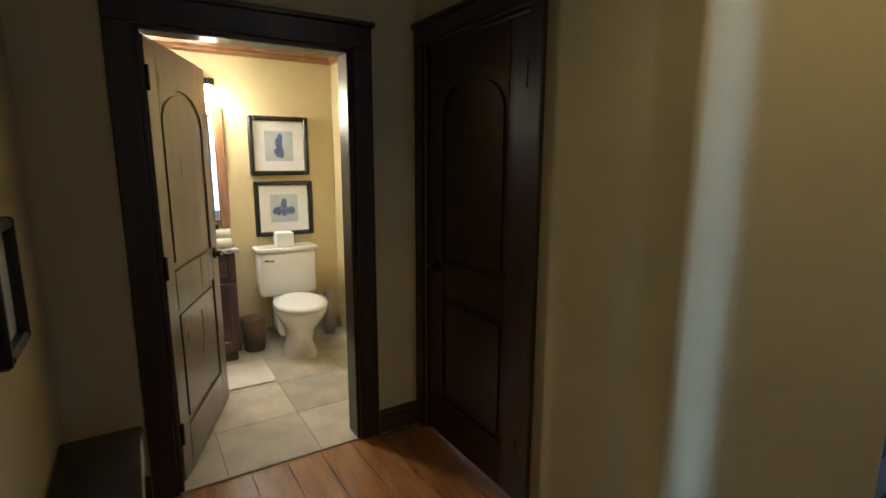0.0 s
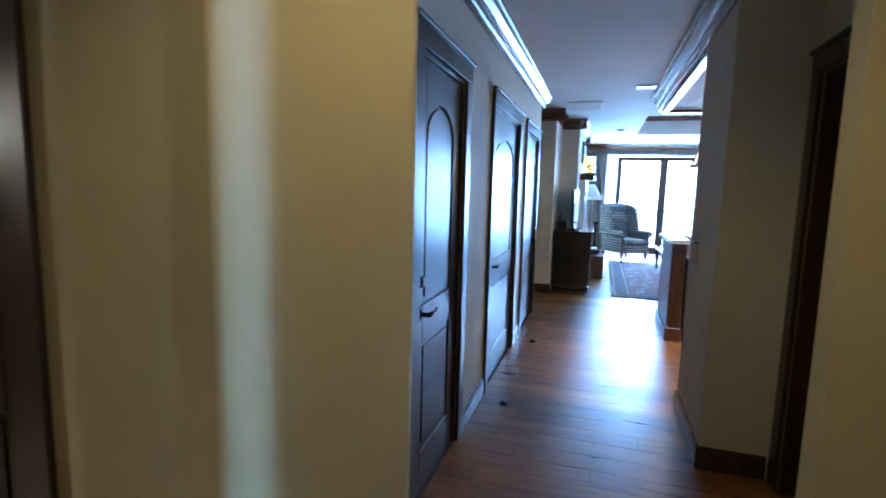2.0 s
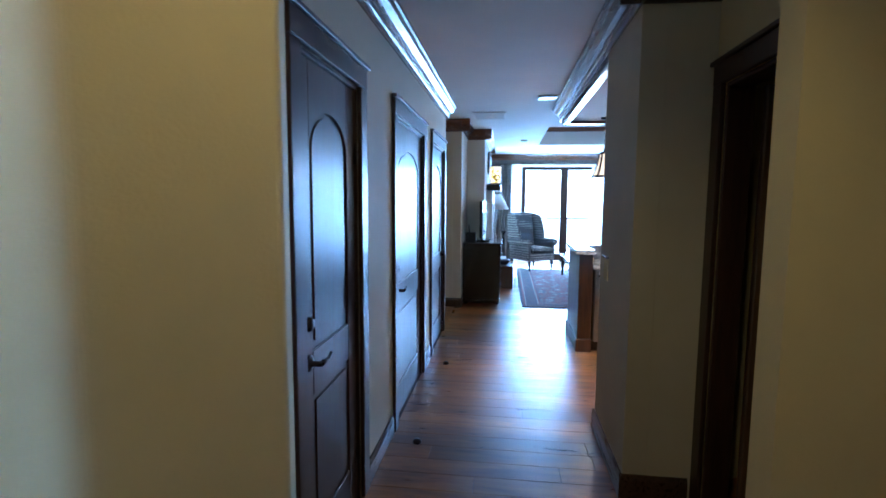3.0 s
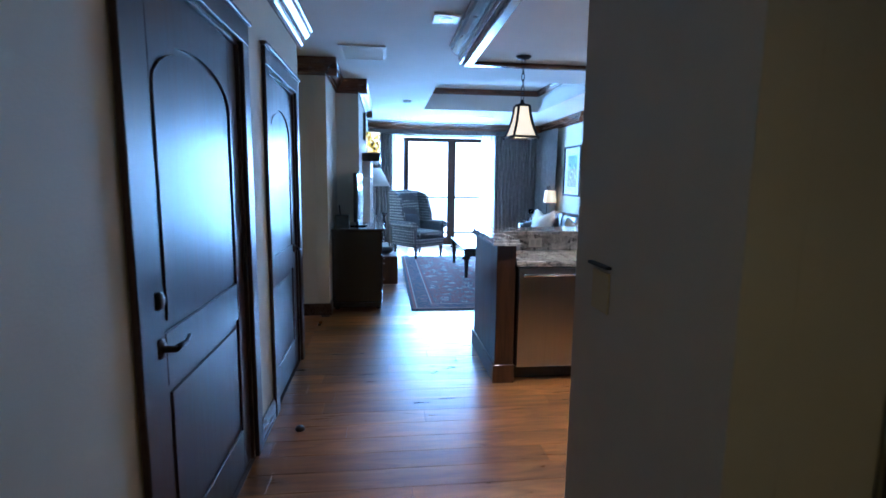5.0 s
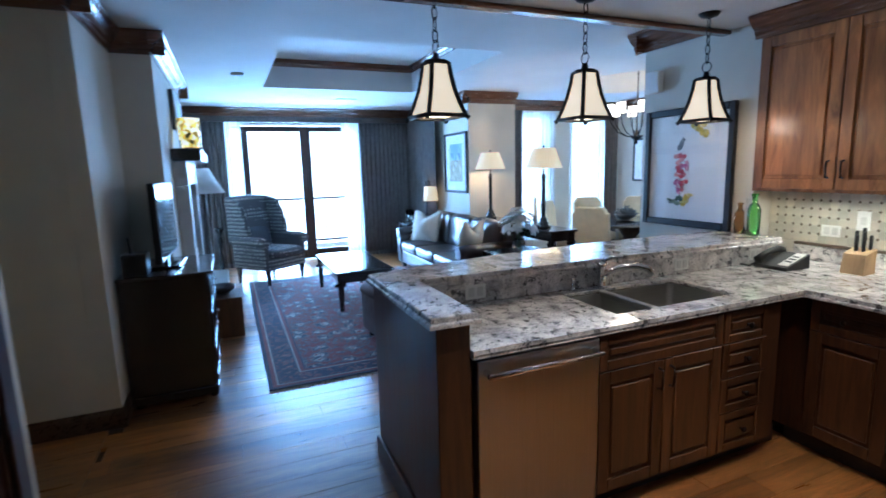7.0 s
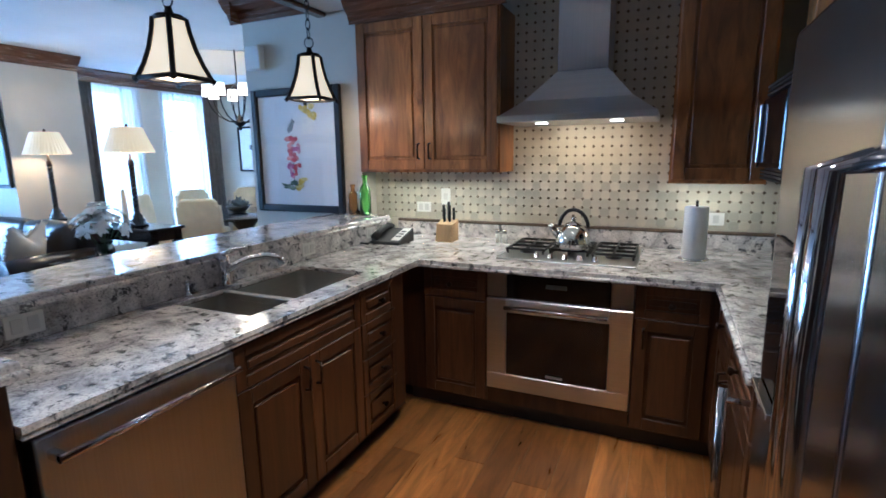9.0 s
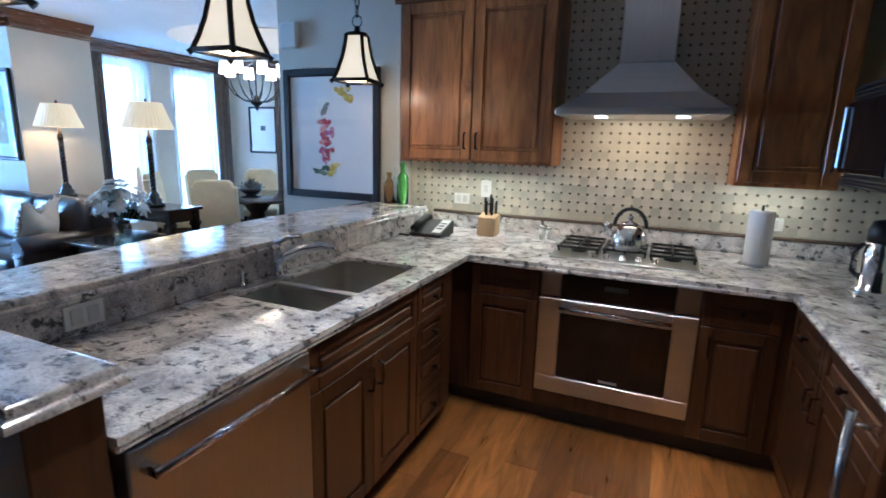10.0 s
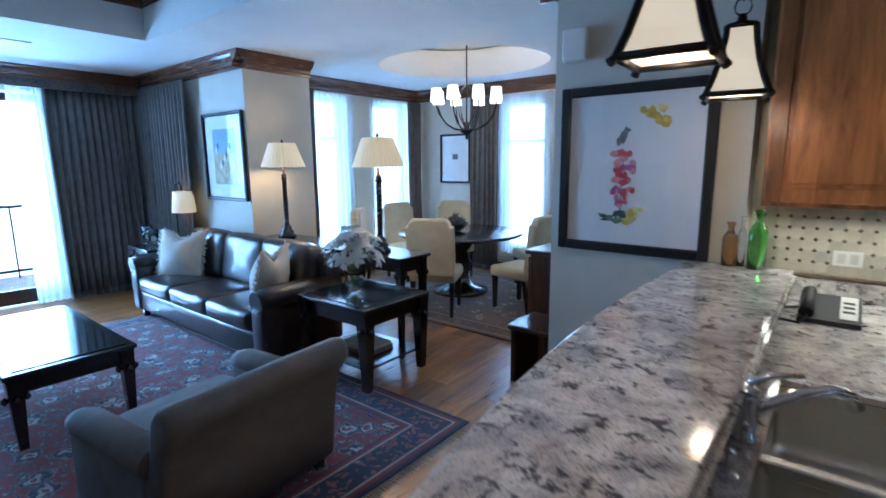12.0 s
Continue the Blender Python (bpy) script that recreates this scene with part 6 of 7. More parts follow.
for xx in (CX0 + 0.03, CX1 - 0.03):
    for yy in (CY0 + 0.04, CY1 - 0.05):
        part("foot", lathe(bmesh.new(), [(0.02, 0), (0.032, 0.012), (0.022, 0.03)], 12, (xx, yy, 0.001)), BLACKWOOD, ch)
ZCH = 0.931
tv = thing("television", (8.85, 0.70, ZCH), "flat black television on a stand, its screen reflecting the room", "television")
part("foot", bx(8.66, 9.06, 0.60, 0.80, ZCH, ZCH + 0.018, 0.006), BLACKGLASS, tv)
part("neck", bx(8.81, 8.91, 0.70, 0.73, ZCH + 0.018, ZCH + 0.10), BLACK, tv)
part("housing", bx(8.42, 9.28, 0.680, 0.725, ZCH + 0.07, ZCH + 0.62, 0.01, 2), BLACK, tv)
part("screen", bx(8.445, 9.255, 0.676, 0.6795, ZCH + 0.095, ZCH + 0.595), plain("screen_glass", (0.008, 0.008, 0.01), 0.05, 0, 0.02, bumps=0, coat=1.0), tv)
tv.matrix_basis = pose(8.83, 0.71, ZCH, 0, 0, -1.5)
rm = thing("desk_sign", (8.62, 0.52, ZCH), "small white tent card on the chest", "card")
part("card", bx(8.56, 8.70, 0.50, 0.505, ZCH, ZCH + 0.13), PAPER, rm)
cof = thing("electronics_box", (8.53, 0.86, ZCH), "black electronics box with small lights on the chest", "electronics")
part("case", bx(8.43, 8.59, 0.80, 0.95, ZCH, ZCH + 0.15, 0.006), BLACK, cof)
part("antenna", tube(bmesh.new(), [(8.51, 0.90, ZCH + 0.15), (8.51, 0.91, ZCH + 0.26)], 0.008), BLACK, cof)
bnc = thing("basket_box", (10.0, 0.42, 0), "brown wooden box with a dark bowl beside the chest", "box")
part("box", bx(9.78, 10.22, 0.22, 0.60, 0.001, 0.40, 0.006), CAB_DARK, bnc)
part("bowl", lathe(bmesh.new(), [(0.06, 0), (0.12, 0.05), (0.13, 0.09), (0.115, 0.08), (0.0, 0.015)], 20, (10.0, 0.40, 0.4015)), BLACK, bnc)

# fireplace
STONEW = plain("pale_marble", (0.62, 0.60, 0.57), 0.35, 0, 0.1, 4, 0.05, coat=0.2)
fp = thing("fireplace", (10.75, 0.6, 0), "pale fireplace surround with dark mantel and hearth opening", "fireplace")
for a in (10.05, 11.25):
    part("pilaster", bx(a, a + 0.20, 0.60, 0.718, 0.001, 1.50, 0.008), STONEW, fp, "pale stone pilaster")
part("frieze", bx(10.05, 11.45, 0.60, 0.718, 1.501, 1.73, 0.006), STONEW, fp)
part("mantel_shelf", bx(9.92, 11.58, 0.46, 0.718, 1.731, 1.85, 0.02, 3), BLACKWOOD, fp, "dark wooden mantel shelf")
part("firebox", bx(10.255, 11.245, 0.66, 0.717, 0.40, 1.49), plain("soot", (0.015, 0.013, 0.012), 0.8), fp)
part("hearth", bx(9.95, 11.55, 0.34, 0.598, 0.001, 0.38, 0.012), STONEW, fp)
ml = thing("mosaic_lamp", (10.45, 0.57, 1.852), "mosaic glass hurricane glowing amber on the mantel", "lamp")
MOS, n_, l_, b_ = nodes_of("mosaic_glow")
vv = n_.new("ShaderNodeTexVoronoi")
vv.inputs["Scale"].default_value = 26
l_.new(coords(n_, l_), vv.inputs["Vector"])
cc = ramp(n_, l_, vv.outputs["Color"], [(0.2, (0.05, 0.04, 0.01)), (0.45, (0.9, 0.62, 0.08)), (0.8, (1.0, 0.9, 0.6))])
l_.new(cc, b_.inputs["Base Color"])
l_.new(cc, b_.inputs["Emission Color"])
b_.inputs["Emission Strength"].default_value = 0.9
b_.inputs["Roughness"].default_value = 0.2
part("shade", lathe(bmesh.new(), [(0.10, 0.03), (0.105, 0.32), (0.095, 0.32), (0.09, 0.03)], 28, (10.45, 0.57, 1.852)), MOS, ml)
part("base", lathe(bmesh.new(), [(0.07, 0), (0.08, 0.015), (0.06, 0.03), (0, 0.03)], 20, (10.45, 0.57, 1.852)), BRONZE, ml)
mp = thing("mantel_picture", (10.8, 0.6, 2.0), "dark framed picture above the mantel", "picture")
part("frame", bx(10.35, 11.25, 0.675, 0.717, 2.05, 2.45, 0.008), BLACKWOOD, mp)
part("print", bx(10.41, 11.19, 0.670, 0.6745, 2.11, 2.39), plain("dim_print", (0.25, 0.27, 0.28), 0.5, 0, 0.4, 6), mp)
fl2 = thing("floor_lamp", (11.87, 0.55, 0), "slim metal floor lamp with a white cone shade by the fireplace", "floor lamp")
part("base", lathe(bmesh.new(), [(0.14, 0), (0.14, 0.02), (0.02, 0.035), (0.012, 0.04)], 24, (11.87, 0.55, 0.001)), BRONZE, fl2)
part("pole", tube(bmesh.new(), [(11.87, 0.55, 0.03), (11.87, 0.55, 1.42)], 0.011, 10), BRONZE, fl2)
part("shade", lathe(bmesh.new(), [(0.25, 1.36), (0.08, 1.68), (0.075, 1.68), (0.245, 1.36)], 30, (11.87, 0.55, 0)), plain("white_shade", (0.8, 0.79, 0.76), 0.8), fl2, "white cone shade")
stk = thing("candle_stand", (12.0, 0.42, 0), "dark turned candle stand beside the wing chair", "candle stand")
part("column", lathe(bmesh.new(), [(0.10, 0), (0.10, 0.02), (0.03, 0.06), (0.04, 0.15), (0.02, 0.25), (0.04, 0.4), (0.018, 0.55), (0.04, 0.68), (0.02, 0.78), (0.06, 0.86), (0.06, 0.88), (0, 0.88)], 18, (12.0, 0.42, 0.001)), BLACKWOOD, stk)


# drapes and sheers
def curtain(name, axis, a0, a1, at, z0, z1, mat, label, folds, depth=0.045, seed=1, cat="curtain"):
    d = thing(name, (at, (a0 + a1) / 2, z0) if axis == "y" else ((a0 + a1) / 2, at, z0), label, cat)
    rnd = random.Random(seed)
    n = folds * 8
    ph = [rnd.uniform(-0.4, 0.4) for _ in range(folds + 1)]
    am = [rnd.uniform(0.7, 1.2) for _ in range(folds + 1)]
    bm = bmesh.new()
    rows = []
    for zi in range(7):
        t = zi / 6
        z = z1 + (z0 - z1) * t
        row = []
        for i in range(n + 1):
            u = i / n
            k = min(folds, int(u * folds))
            w = math.sin(2 * math.pi * u * folds + ph[k] * t) * depth * am[k] * (0.55 + 0.45 * t)
            a = a0 + (a1 - a0) * u + 0.012 * math.sin(7 * u + 3 * t)
            p = (at + w, a, z) if axis == "y" else (a, at + w, z)
            row.append(bm.verts.new(p))
        rows.append(row)
    for p, q in zip(rows, rows[1:]):
        for i in range(n):
            f = bm.faces.new((p[i], p[i + 1], q[i + 1], q[i]))
            f.smooth = True
    ob = part("cloth", bm, mat, d)
    if mat is DRAPE:
        edge = [v.co.copy() for v in ob.data.vertices][-(n + 1):]
        fb = bmesh.new()
        tops = [fb.verts.new((p.x, p.y, z0 + 0.07)) for p in edge]
        feet = [fb.verts.new((p.x, p.y, z0 + 0.004 + 0.008 * (i % 2))) for i, p in enumerate(edge)]
        off = Vector((-0.009, 0, 0)) if axis == "y" else Vector((0, 0.009, 0))
        for v in tops + feet:
            v.co += off
        for i in range(n):
            fb.faces.new((tops[i], tops[i + 1], feet[i + 1], feet[i]))
        part("fringe", fb, GREYFAB, d, "short grey tassel fringe")
    return d


def thicken(d, t=0.006):
    for o in d.children:
        md = o.modifiers.new("thick", "SOLIDIFY")
        md.thickness = t
    return d


thicken(curtain("drape", "y", -3.05, -2.02, 13.72, 0.02, 2.52, DRAPE, "floor-length grey-brown pleated drape beside the balcony doors", 13, seed=2))
thicken(curtain("drape", "x", 12.42, 13.66, -2.97, 0.02, 2.52, DRAPE, "floor-length grey-brown pleated drape in the room corner", 14, seed=3))
thicken(curtain("drape", "y", 0.24, 0.90, 13.72, 0.02, 2.52, DRAPE, "floor-length grey-brown drape on the fireplace side", 8, seed=4))
curtain("sheer_curtain", "y", -2.10, -1.72, 13.80, 0.02, 2.52, SHEER, "white sheer curtain drawn aside at the balcony doors", 6, 0.03, 5)
curtain("sheer_curtain", "y", -0.02, 0.26, 13.80, 0.02, 2.52, SHEER, "white sheer curtain drawn aside at the balcony doors", 5, 0.03, 6)
thicken(curtain("drape", "y", -4.40, -4.20, 12.00, 0.02, 2.52, DRAPE, "narrow grey drape beside the dining window", 3, 0.035, seed=7))
thicken(curtain("drape", "y", -6.46, -6.16, 12.00, 0.02, 2.52, DRAPE, "grey drape in the dining room corner", 4, 0.035, seed=8))
thicken(curtain("drape", "x", 10.50, 10.98, -6.40, 0.02, 2.52, DRAPE, "grey drape beside the dining window", 6, 0.035, seed=9))
curtain("sheer_curtain", "y", -5.12, -4.30, 12.06, 0.3, 2.50, SHEER, "white sheer over the dining window", 9, 0.02, 10)
curtain("sheer_curtain", "y", -6.26, -5.42, 12.06, 0.3, 2.50, SHEER, "white sheer over the dining window", 9, 0.02, 11)
curtain("sheer_curtain", "x", 9.62, 10.52, -6.44, 0.3, 2.50, SHEER, "white sheer over the dining window", 9, 0.02, 12)
solid("trim_valance_east", bx(13.62, 13.66, -3.0, 0.9, 2.44, 2.535), DARKWOOD_H, "dark wooden curtain pelmet")


# ---- pictures ----
FRAME = wood("black_frame", (0.006, 0.005, 0.005), (0.016, 0.012, 0.011), 0.36, (6, 6, 6), 0.15)


def picture(name, label, axis, face, side, a0, a1, z0, z1, fw, mat_w, frame_mat=None, art=None):
    d = thing(name, ((a0 + a1) / 2, face, z0) if axis == "x" else (face, (a0 + a1) / 2, z0), label, "framed print")
    fm = frame_mat or FRAME
    def slab(u0, u1, lo, hi, d0, d1, b=0.0):
        v0, v1 = sorted((face + side * d0, face + side * d1))
        return bx(u0, u1, v0, v1, lo, hi, b) if axis == "x" else bx(v0, v1, u0, u1, lo, hi, b)
    for u0, u1, lo, hi in ((a0, a0 + fw, z0, z1), (a1 - fw, a1, z0, z1), (a0 + fw, a1 - fw, z0, z0 + fw), (a0 + fw, a1 - fw, z1 - fw, z1)):
        part("frame_bar", slab(u0, u1, lo, hi, 0.002, 0.04, 0.008), fm, d)
    mt = part("mat_board", slab(a0 + fw, a1 - fw, z0 + fw, z1 - fw, 0.002, 0.014), PAPER, d, "white mat board")
    if art:
        art(d, slab, a0 + fw, a1 - fw, z0 + fw, z1 - fw)
    gp = part("glass", slab(a0 + fw, a1 - fw, z0 + fw, z1 - fw, 0.022, 0.024), PANE, d)
    gp.visible_shadow = False
    return d


def paint_mat(name, colour, var=0.35, scale=30):
    return bpy.data.materials[name] if name in bpy.data.materials else plain(name, colour, 0.8, 0, var, scale, 0.05)


def blob(slab, cu, cz, ru, rz, mat, d, seed, name="brush_mark", depth=0.0155, n=18):
    """A flat, uneven patch of printed colour on the mat board, cut out of thin card."""
    rnd = random.Random(seed)
    ref = slab(cu - 0.05, cu + 0.05, cz - 0.001, cz + 0.001, 0.0141, depth)
    co = [v.co.copy() for v in ref.verts]
    ref.free()
    lo, hi = [min(c[i] for c in co) for i in range(3)], [max(c[i] for c in co) for i in range(3)]
    axis = "x" if hi[0] - lo[0] > 0.05 else "y"
    k = 1 if axis == "x" else 0
    pts = []
    for i in range(n):
        u = 2 * math.pi * i / n
        q = 1 + rnd.uniform(-0.22, 0.22)
        pts.append((cu + ru * q * math.cos(u), cz + rz * q * math.sin(u)))
    bm = bmesh.new()
    prism(bm, pts, "y" if axis == "x" else "x", lo[k], hi[k])
    return part(name, bm, mat, d)


def hollyhock(d, slab, u0, u1, z0, z1):
    RED, YEL, GRN, GRY, LIL = (paint_mat("print_red", (0.50, 0.07, 0.09)), paint_mat("print_yellow", (0.62, 0.45, 0.06)), paint_mat("print_green", (0.07, 0.11, 0.07)), paint_mat("print_grey", (0.16, 0.18, 0.20)), paint_mat("print_lilac", (0.45, 0.12, 0.25)))
    PALER = {"print_red": paint_mat("print_pink", (0.66, 0.28, 0.26)), "print_yellow": paint_mat("print_straw", (0.70, 0.60, 0.22)), "print_lilac": paint_mat("print_rose", (0.60, 0.30, 0.36)), "print_green": paint_mat("print_sage", (0.22, 0.27, 0.18))}
    w, h = u1 - u0, z1 - z0
    def P(fx, fz):          # from the picture's own left edge as it is seen, and from its bottom
        return u1 - fx * w, z0 + fz * h
    for i, (fx, fz, ru, rz, m) in enumerate(((0.66, 0.86, .045, .04, YEL), (0.70, 0.79, .05, .035, YEL), (0.60, 0.885, .03, .02, YEL), (0.42, 0.71, .022, .04, GRY), (0.445, 0.765, .02, .012, GRY), (0.40, 0.60, .032, .03, RED), (0.46, 0.60, .028, .026, RED), (0.41, 0.53, .03, .028, RED), (0.48, 0.52, .034, .028, LIL), (0.38, 0.455, .03, .026, RED), (0.455, 0.44, .032, .028, RED), (0.40, 0.37, .028, .026, LIL), (0.49, 0.355, .03, .024, RED), (0.40, 0.285, .024, .03, LIL), (0.45, 0.30, .02, .02, RED), (0.35, 0.165, .05, .018, GRN), (0.42, 0.18, .03, .03, GRN), (0.30, 0.185, .025, .012, GRN), (0.53, 0.205, .042, .035, YEL), (0.50, 0.16, .03, .018, YEL))):
        c = P(fx, fz)
        ru, rz = ru * 1.35, rz * 1.3
        rnd = random.Random(300 + i)
        for k in range(5):
            tint = m if k % 3 else PALER.get(m.name, m)
            blob(slab, c[0] + rnd.uniform(-0.7, 0.7) * ru, c[1] + rnd.uniform(-0.7, 0.7) * rz, ru * rnd.uniform(0.3, 0.6), rz * rnd.uniform(0.3, 0.6), tint, d, 20 + i * 5 + k, depth=0.0148 + 0.00005 * (i * 5 + k), n=12)
    a, b = P(0.43, 0.2), P(0.43, 0.62)
    part("stem", slab(a[0] - 0.003, a[0] + 0.003, a[1], b[1], 0.0141, 0.0148), GRN, d)


picture("large_print", "large black-framed botanical print of a hummingbird, red hollyhock and yellow flowers", "x", -3.18, 1, 7.15, 8.0, 1.07, 2.02, 0.055, PAPER, art=hollyhock)


def landscape(d, slab, u0, u1, z0, z1):
    w, h = u1 - u0, z1 - z0
    part("print", slab(u0 + w * .2, u1 - w * .2, z0 + h * .16, z1 - h * .16, 0.0141, 0.0155), paint_mat("print_sky", (0.33, 0.44, 0.50), 0.2, 4), d, "faded landscape print of a beach")
    SAND, FIG = paint_mat("print_sand", (0.50, 0.44, 0.30), 0.3, 12), paint_mat("print_dark", (0.10, 0.10, 0.11))
    part("sand", slab(u0 + w * .21, u1 - w * .21, z0 + h * .17, z0 + h * .55, 0.0156, 0.0162), SAND, d)
    for i in range(9):
        blob(slab, u0 + w * (0.28 + 0.055 * i), z0 + h * (0.38 + 0.05 * ((i * 5) % 6)), 0.016, 0.035, FIG if i % 2 else PAPER, d, 60 + i, depth=0.0168)


picture("pillar_print", "black-framed faded landscape print on the pillar", "x", -3.10, 1, 11.45, 12.28, 1.21, 2.14, 0.035, PAPER, art=landscape)


def tiny(d, slab, u0, u1, z0, z1):
    c, m = (u0 + u1) / 2, (z0 + z1) / 2
    part("print", slab(c - 0.05, c + 0.05, m - 0.01, m + 0.07, 0.0141, 0.0155), paint_mat("print_dark", (0.10, 0.10, 0.11)), d)


picture("dining_print", "black-framed print with a wide white mat on the dining wall", "x", -6.5, 1, 11.05, 11.62, 1.28, 2.02, 0.03, PAPER, art=tiny)

# ---- dining room ----
dt = thing("dining_table", (10.25, -5.15, 0.013), "round dark wooden pedestal dining table", "dining table")
part("tabletop", lathe(bmesh.new(), [(0.0, 0.72), (0.72, 0.72), (0.76, 0.735), (0.76, 0.755), (0.74, 0.765), (0, 0.765)], 48, (10.25, -5.15, 0)), BLACKWOOD, dt)
part("pedestal", lathe(bmesh.new(), [(0.34, 0.014), (0.34, 0.05), (0.16, 0.10), (0.10, 0.22), (0.14, 0.38), (0.09, 0.52), (0.22, 0.70), (0.22, 0.719)], 28, (10.25, -5.15, 0)), BLACKWOOD, dt)
bw = thing("centrepiece", (10.3, -5.1, 0.766), "dark bowl of silvery foliage on the dining table", "bowl")
part("bowl", lathe(bmesh.new(), [(0.06, 0), (0.12, 0.04), (0.16, 0.09), (0.15, 0.09), (0.11, 0.05), (0, 0.02)], 24, (10.3, -5.1, 0.766)), BLACK, bw)
fo = bmesh.new()
rnd = random.Random(3)
for i in range(160):
    th, r = rnd.uniform(0, 2 * math.pi), rnd.uniform(0, 0.15)
    c = Vector((10.3 + r * math.cos(th), -5.1 + r * math.sin(th), 0.84 + rnd.uniform(0, 0.13) * (1 - r / 0.2)))
    d = Vector((rnd.uniform(-1, 1), rnd.uniform(-1, 1), rnd.uniform(0, 1))).normalized()
    s = d.orthogonal().normalized() * 0.012
    fo.faces.new([fo.verts.new(q) for q in (c, c + d * 0.03 + s, c + d * 0.06, c + d * 0.03 - s)])
part("foliage", fo, plain("silver_leaf", (0.16, 0.17, 0.17), 0.7), bw)


def dining_chair():
    d = thing("dining_chair", (0, 0, 0.013), "cream upholstered dining chair with a shaped high back and dark legs", "dining chair", "chairs round the dining table")
    part("seat", cushion(bmesh.new(), -0.25, 0.25, -0.24, 0.25, 0.38, 0.50, 0.012, 5, 0.035), CREAM, d)
    bm = bmesh.new()
    out = [(-0.25, 0.46), (0.25, 0.46), (0.25, 0.98), (0.22, 0.99), (0.205, 1.03), (0.17, 1.06), (-0.17, 1.06), (-0.205, 1.03), (-0.22, 0.99), (-0.25, 0.98)]
    prism(bm, out, "y", -0.045, 0.045)
    es = [e for e in bm.edges if abs(e.verts[0].co.y - e.verts[1].co.y) < 1e-5]
    bmesh.ops.bevel(bm, geom=es, offset=0.022, segments=3, affect="EDGES", profile=0.5)
    turn(bm, Matrix.Translation((0, -0.25, 0.0)) @ Matrix.Translation((0, 0, 0.46)) @ Matrix.Rotation(radians(7), 4, "X") @ Matrix.Translation((0, 0, -0.46)))
    part("backrest", bm, CREAM, d)
    for sx in (-0.21, 0.21):
        part("leg", leg_taper(sx, 0.20, 0.014, 0.385, 0.016, 0.024), BLACKWOOD, d)
        bl = leg_taper(sx, -0.21, 0.014, 0.385, 0.016, 0.024)
        for v in bl.verts:
            if v.co.z < 0.1:
                v.co.y -= 0.05
        part("leg", bl, BLACKWOOD, d)
    return d


c0 = dining_chair()
seats = [(9.98, -4.36), (9.30, -5.0), (10.9, -5.9), (11.25, -5.35), (9.62, -5.95), (11.0, -4.58)]
face = [math.degrees(math.atan2(-(10.25 - x), -5.15 - y)) for x, y in seats]
c0.matrix_basis = pose(*seats[0], 0, 0, 0, face[0] + 8)
for (x, y), a in zip(seats[1:], face[1:]):
    copy_thing(c0, pose(x, y, 0, 0, 0, a))
sb = thing("sideboard", (8.38, -4.2, 0), "brown wooden sideboard against the dining room wall", "sideboard")
part("body", bx(8.085, 8.52, -4.75, -3.75, 0.06, 0.88, 0.006), CAB_DARK, sb)
part("top", bx(8.085, 8.55, -4.79, -3.71, 0.881, 0.915, 0.008), CAB_DARK, sb)
for k in range(2):
    part("door", raised_panel(bmesh.new(), "y", 8.52, 1, -4.74 + k * 0.495, -4.255 + k * 0.495, 0.1, 0.85, 0.06), CAB_DARK, sb)
part("plinth", bx(8.085, 8.50, -4.74, -3.76, 0.001, 0.059), CAB_DARK, sb)
bn = thing("wooden_bench", (8.4, -3.6, 0), "low brown wooden bench at the end of the print wall", "bench")
part("seat", bx(8.09, 8.44, -3.68, -3.28, 0.40, 0.44, 0.008), CAB_DARK, bn)
for xx in (8.12, 8.38):
    part("side", bx(xx, xx + 0.04, -3.66, -3.30, 0.001, 0.399, 0.005), CAB_DARK, bn)

# chandelier
cx, cy = 10.08, -5.05
cl = thing("chandelier", (cx, cy, 1.86), "iron chandelier with lit white drum shades on curved arms", "chandelier")
ZC = HC + 0.358
part("canopy", lathe(bmesh.new(), [(0.02, -0.04), (0.07, -0.02), (0.08, -0.001), (0, -0.001)], 20, (cx, cy, ZC)), IRON, cl)
part("rod", tube(bmesh.new(), [(cx, cy, ZC - 0.03), (cx, cy, 1.95)], 0.008), IRON, cl)
part("hub", lathe(bmesh.new(), [(0.0, 0), (0.02, 0.02), (0.015, 0.05), (0.07, 0.09), (0.075, 0.11), (0.03, 0.14), (0.02, 0.2)], 18, (cx, cy, 1.85)), IRON, cl)
CSH = glow("chandelier_shade_glow", (1.0, 0.88, 0.68), 2.2)
for i in range(8):
    a = 2 * math.pi * i / 8 + 0.2
    c, s = math.cos(a), math.sin(a)
    arm = part("arm", tube(bmesh.new(), [(cx + c * r, cy + s * r, z) for r, z in ((0.02, 1.96), (0.14, 1.97), (0.25, 2.03), (0.33, 2.13), (0.36, 2.22), (0.36, 2.27))], 0.008, 7), IRON, cl)
    part("shade", lathe(bmesh.new(), [(0.068, 2.27), (0.055, 2.41), (0.052, 2.41), (0.064, 2.27)], 20, (cx + c * 0.36, cy + s * 0.36, 0)), CSH, arm, "lit white drum shade")
for i in range(4):
    a = 2 * math.pi * i / 4
    c, s = math.cos(a), math.sin(a)
    part("scroll", tube(bmesh.new(), [(cx + c * r, cy + s * r, z) for r, z in ((0.03, 2.0), (0.10, 2.12), (0.13, 2.26), (0.08, 2.40), (0.01, 2.46))], 0.006, 6), IRON, cl)
lamp("chandelier_light", "POINT", Matrix.Translation((cx, cy, 2.5)), 22, WARM, 0.25)

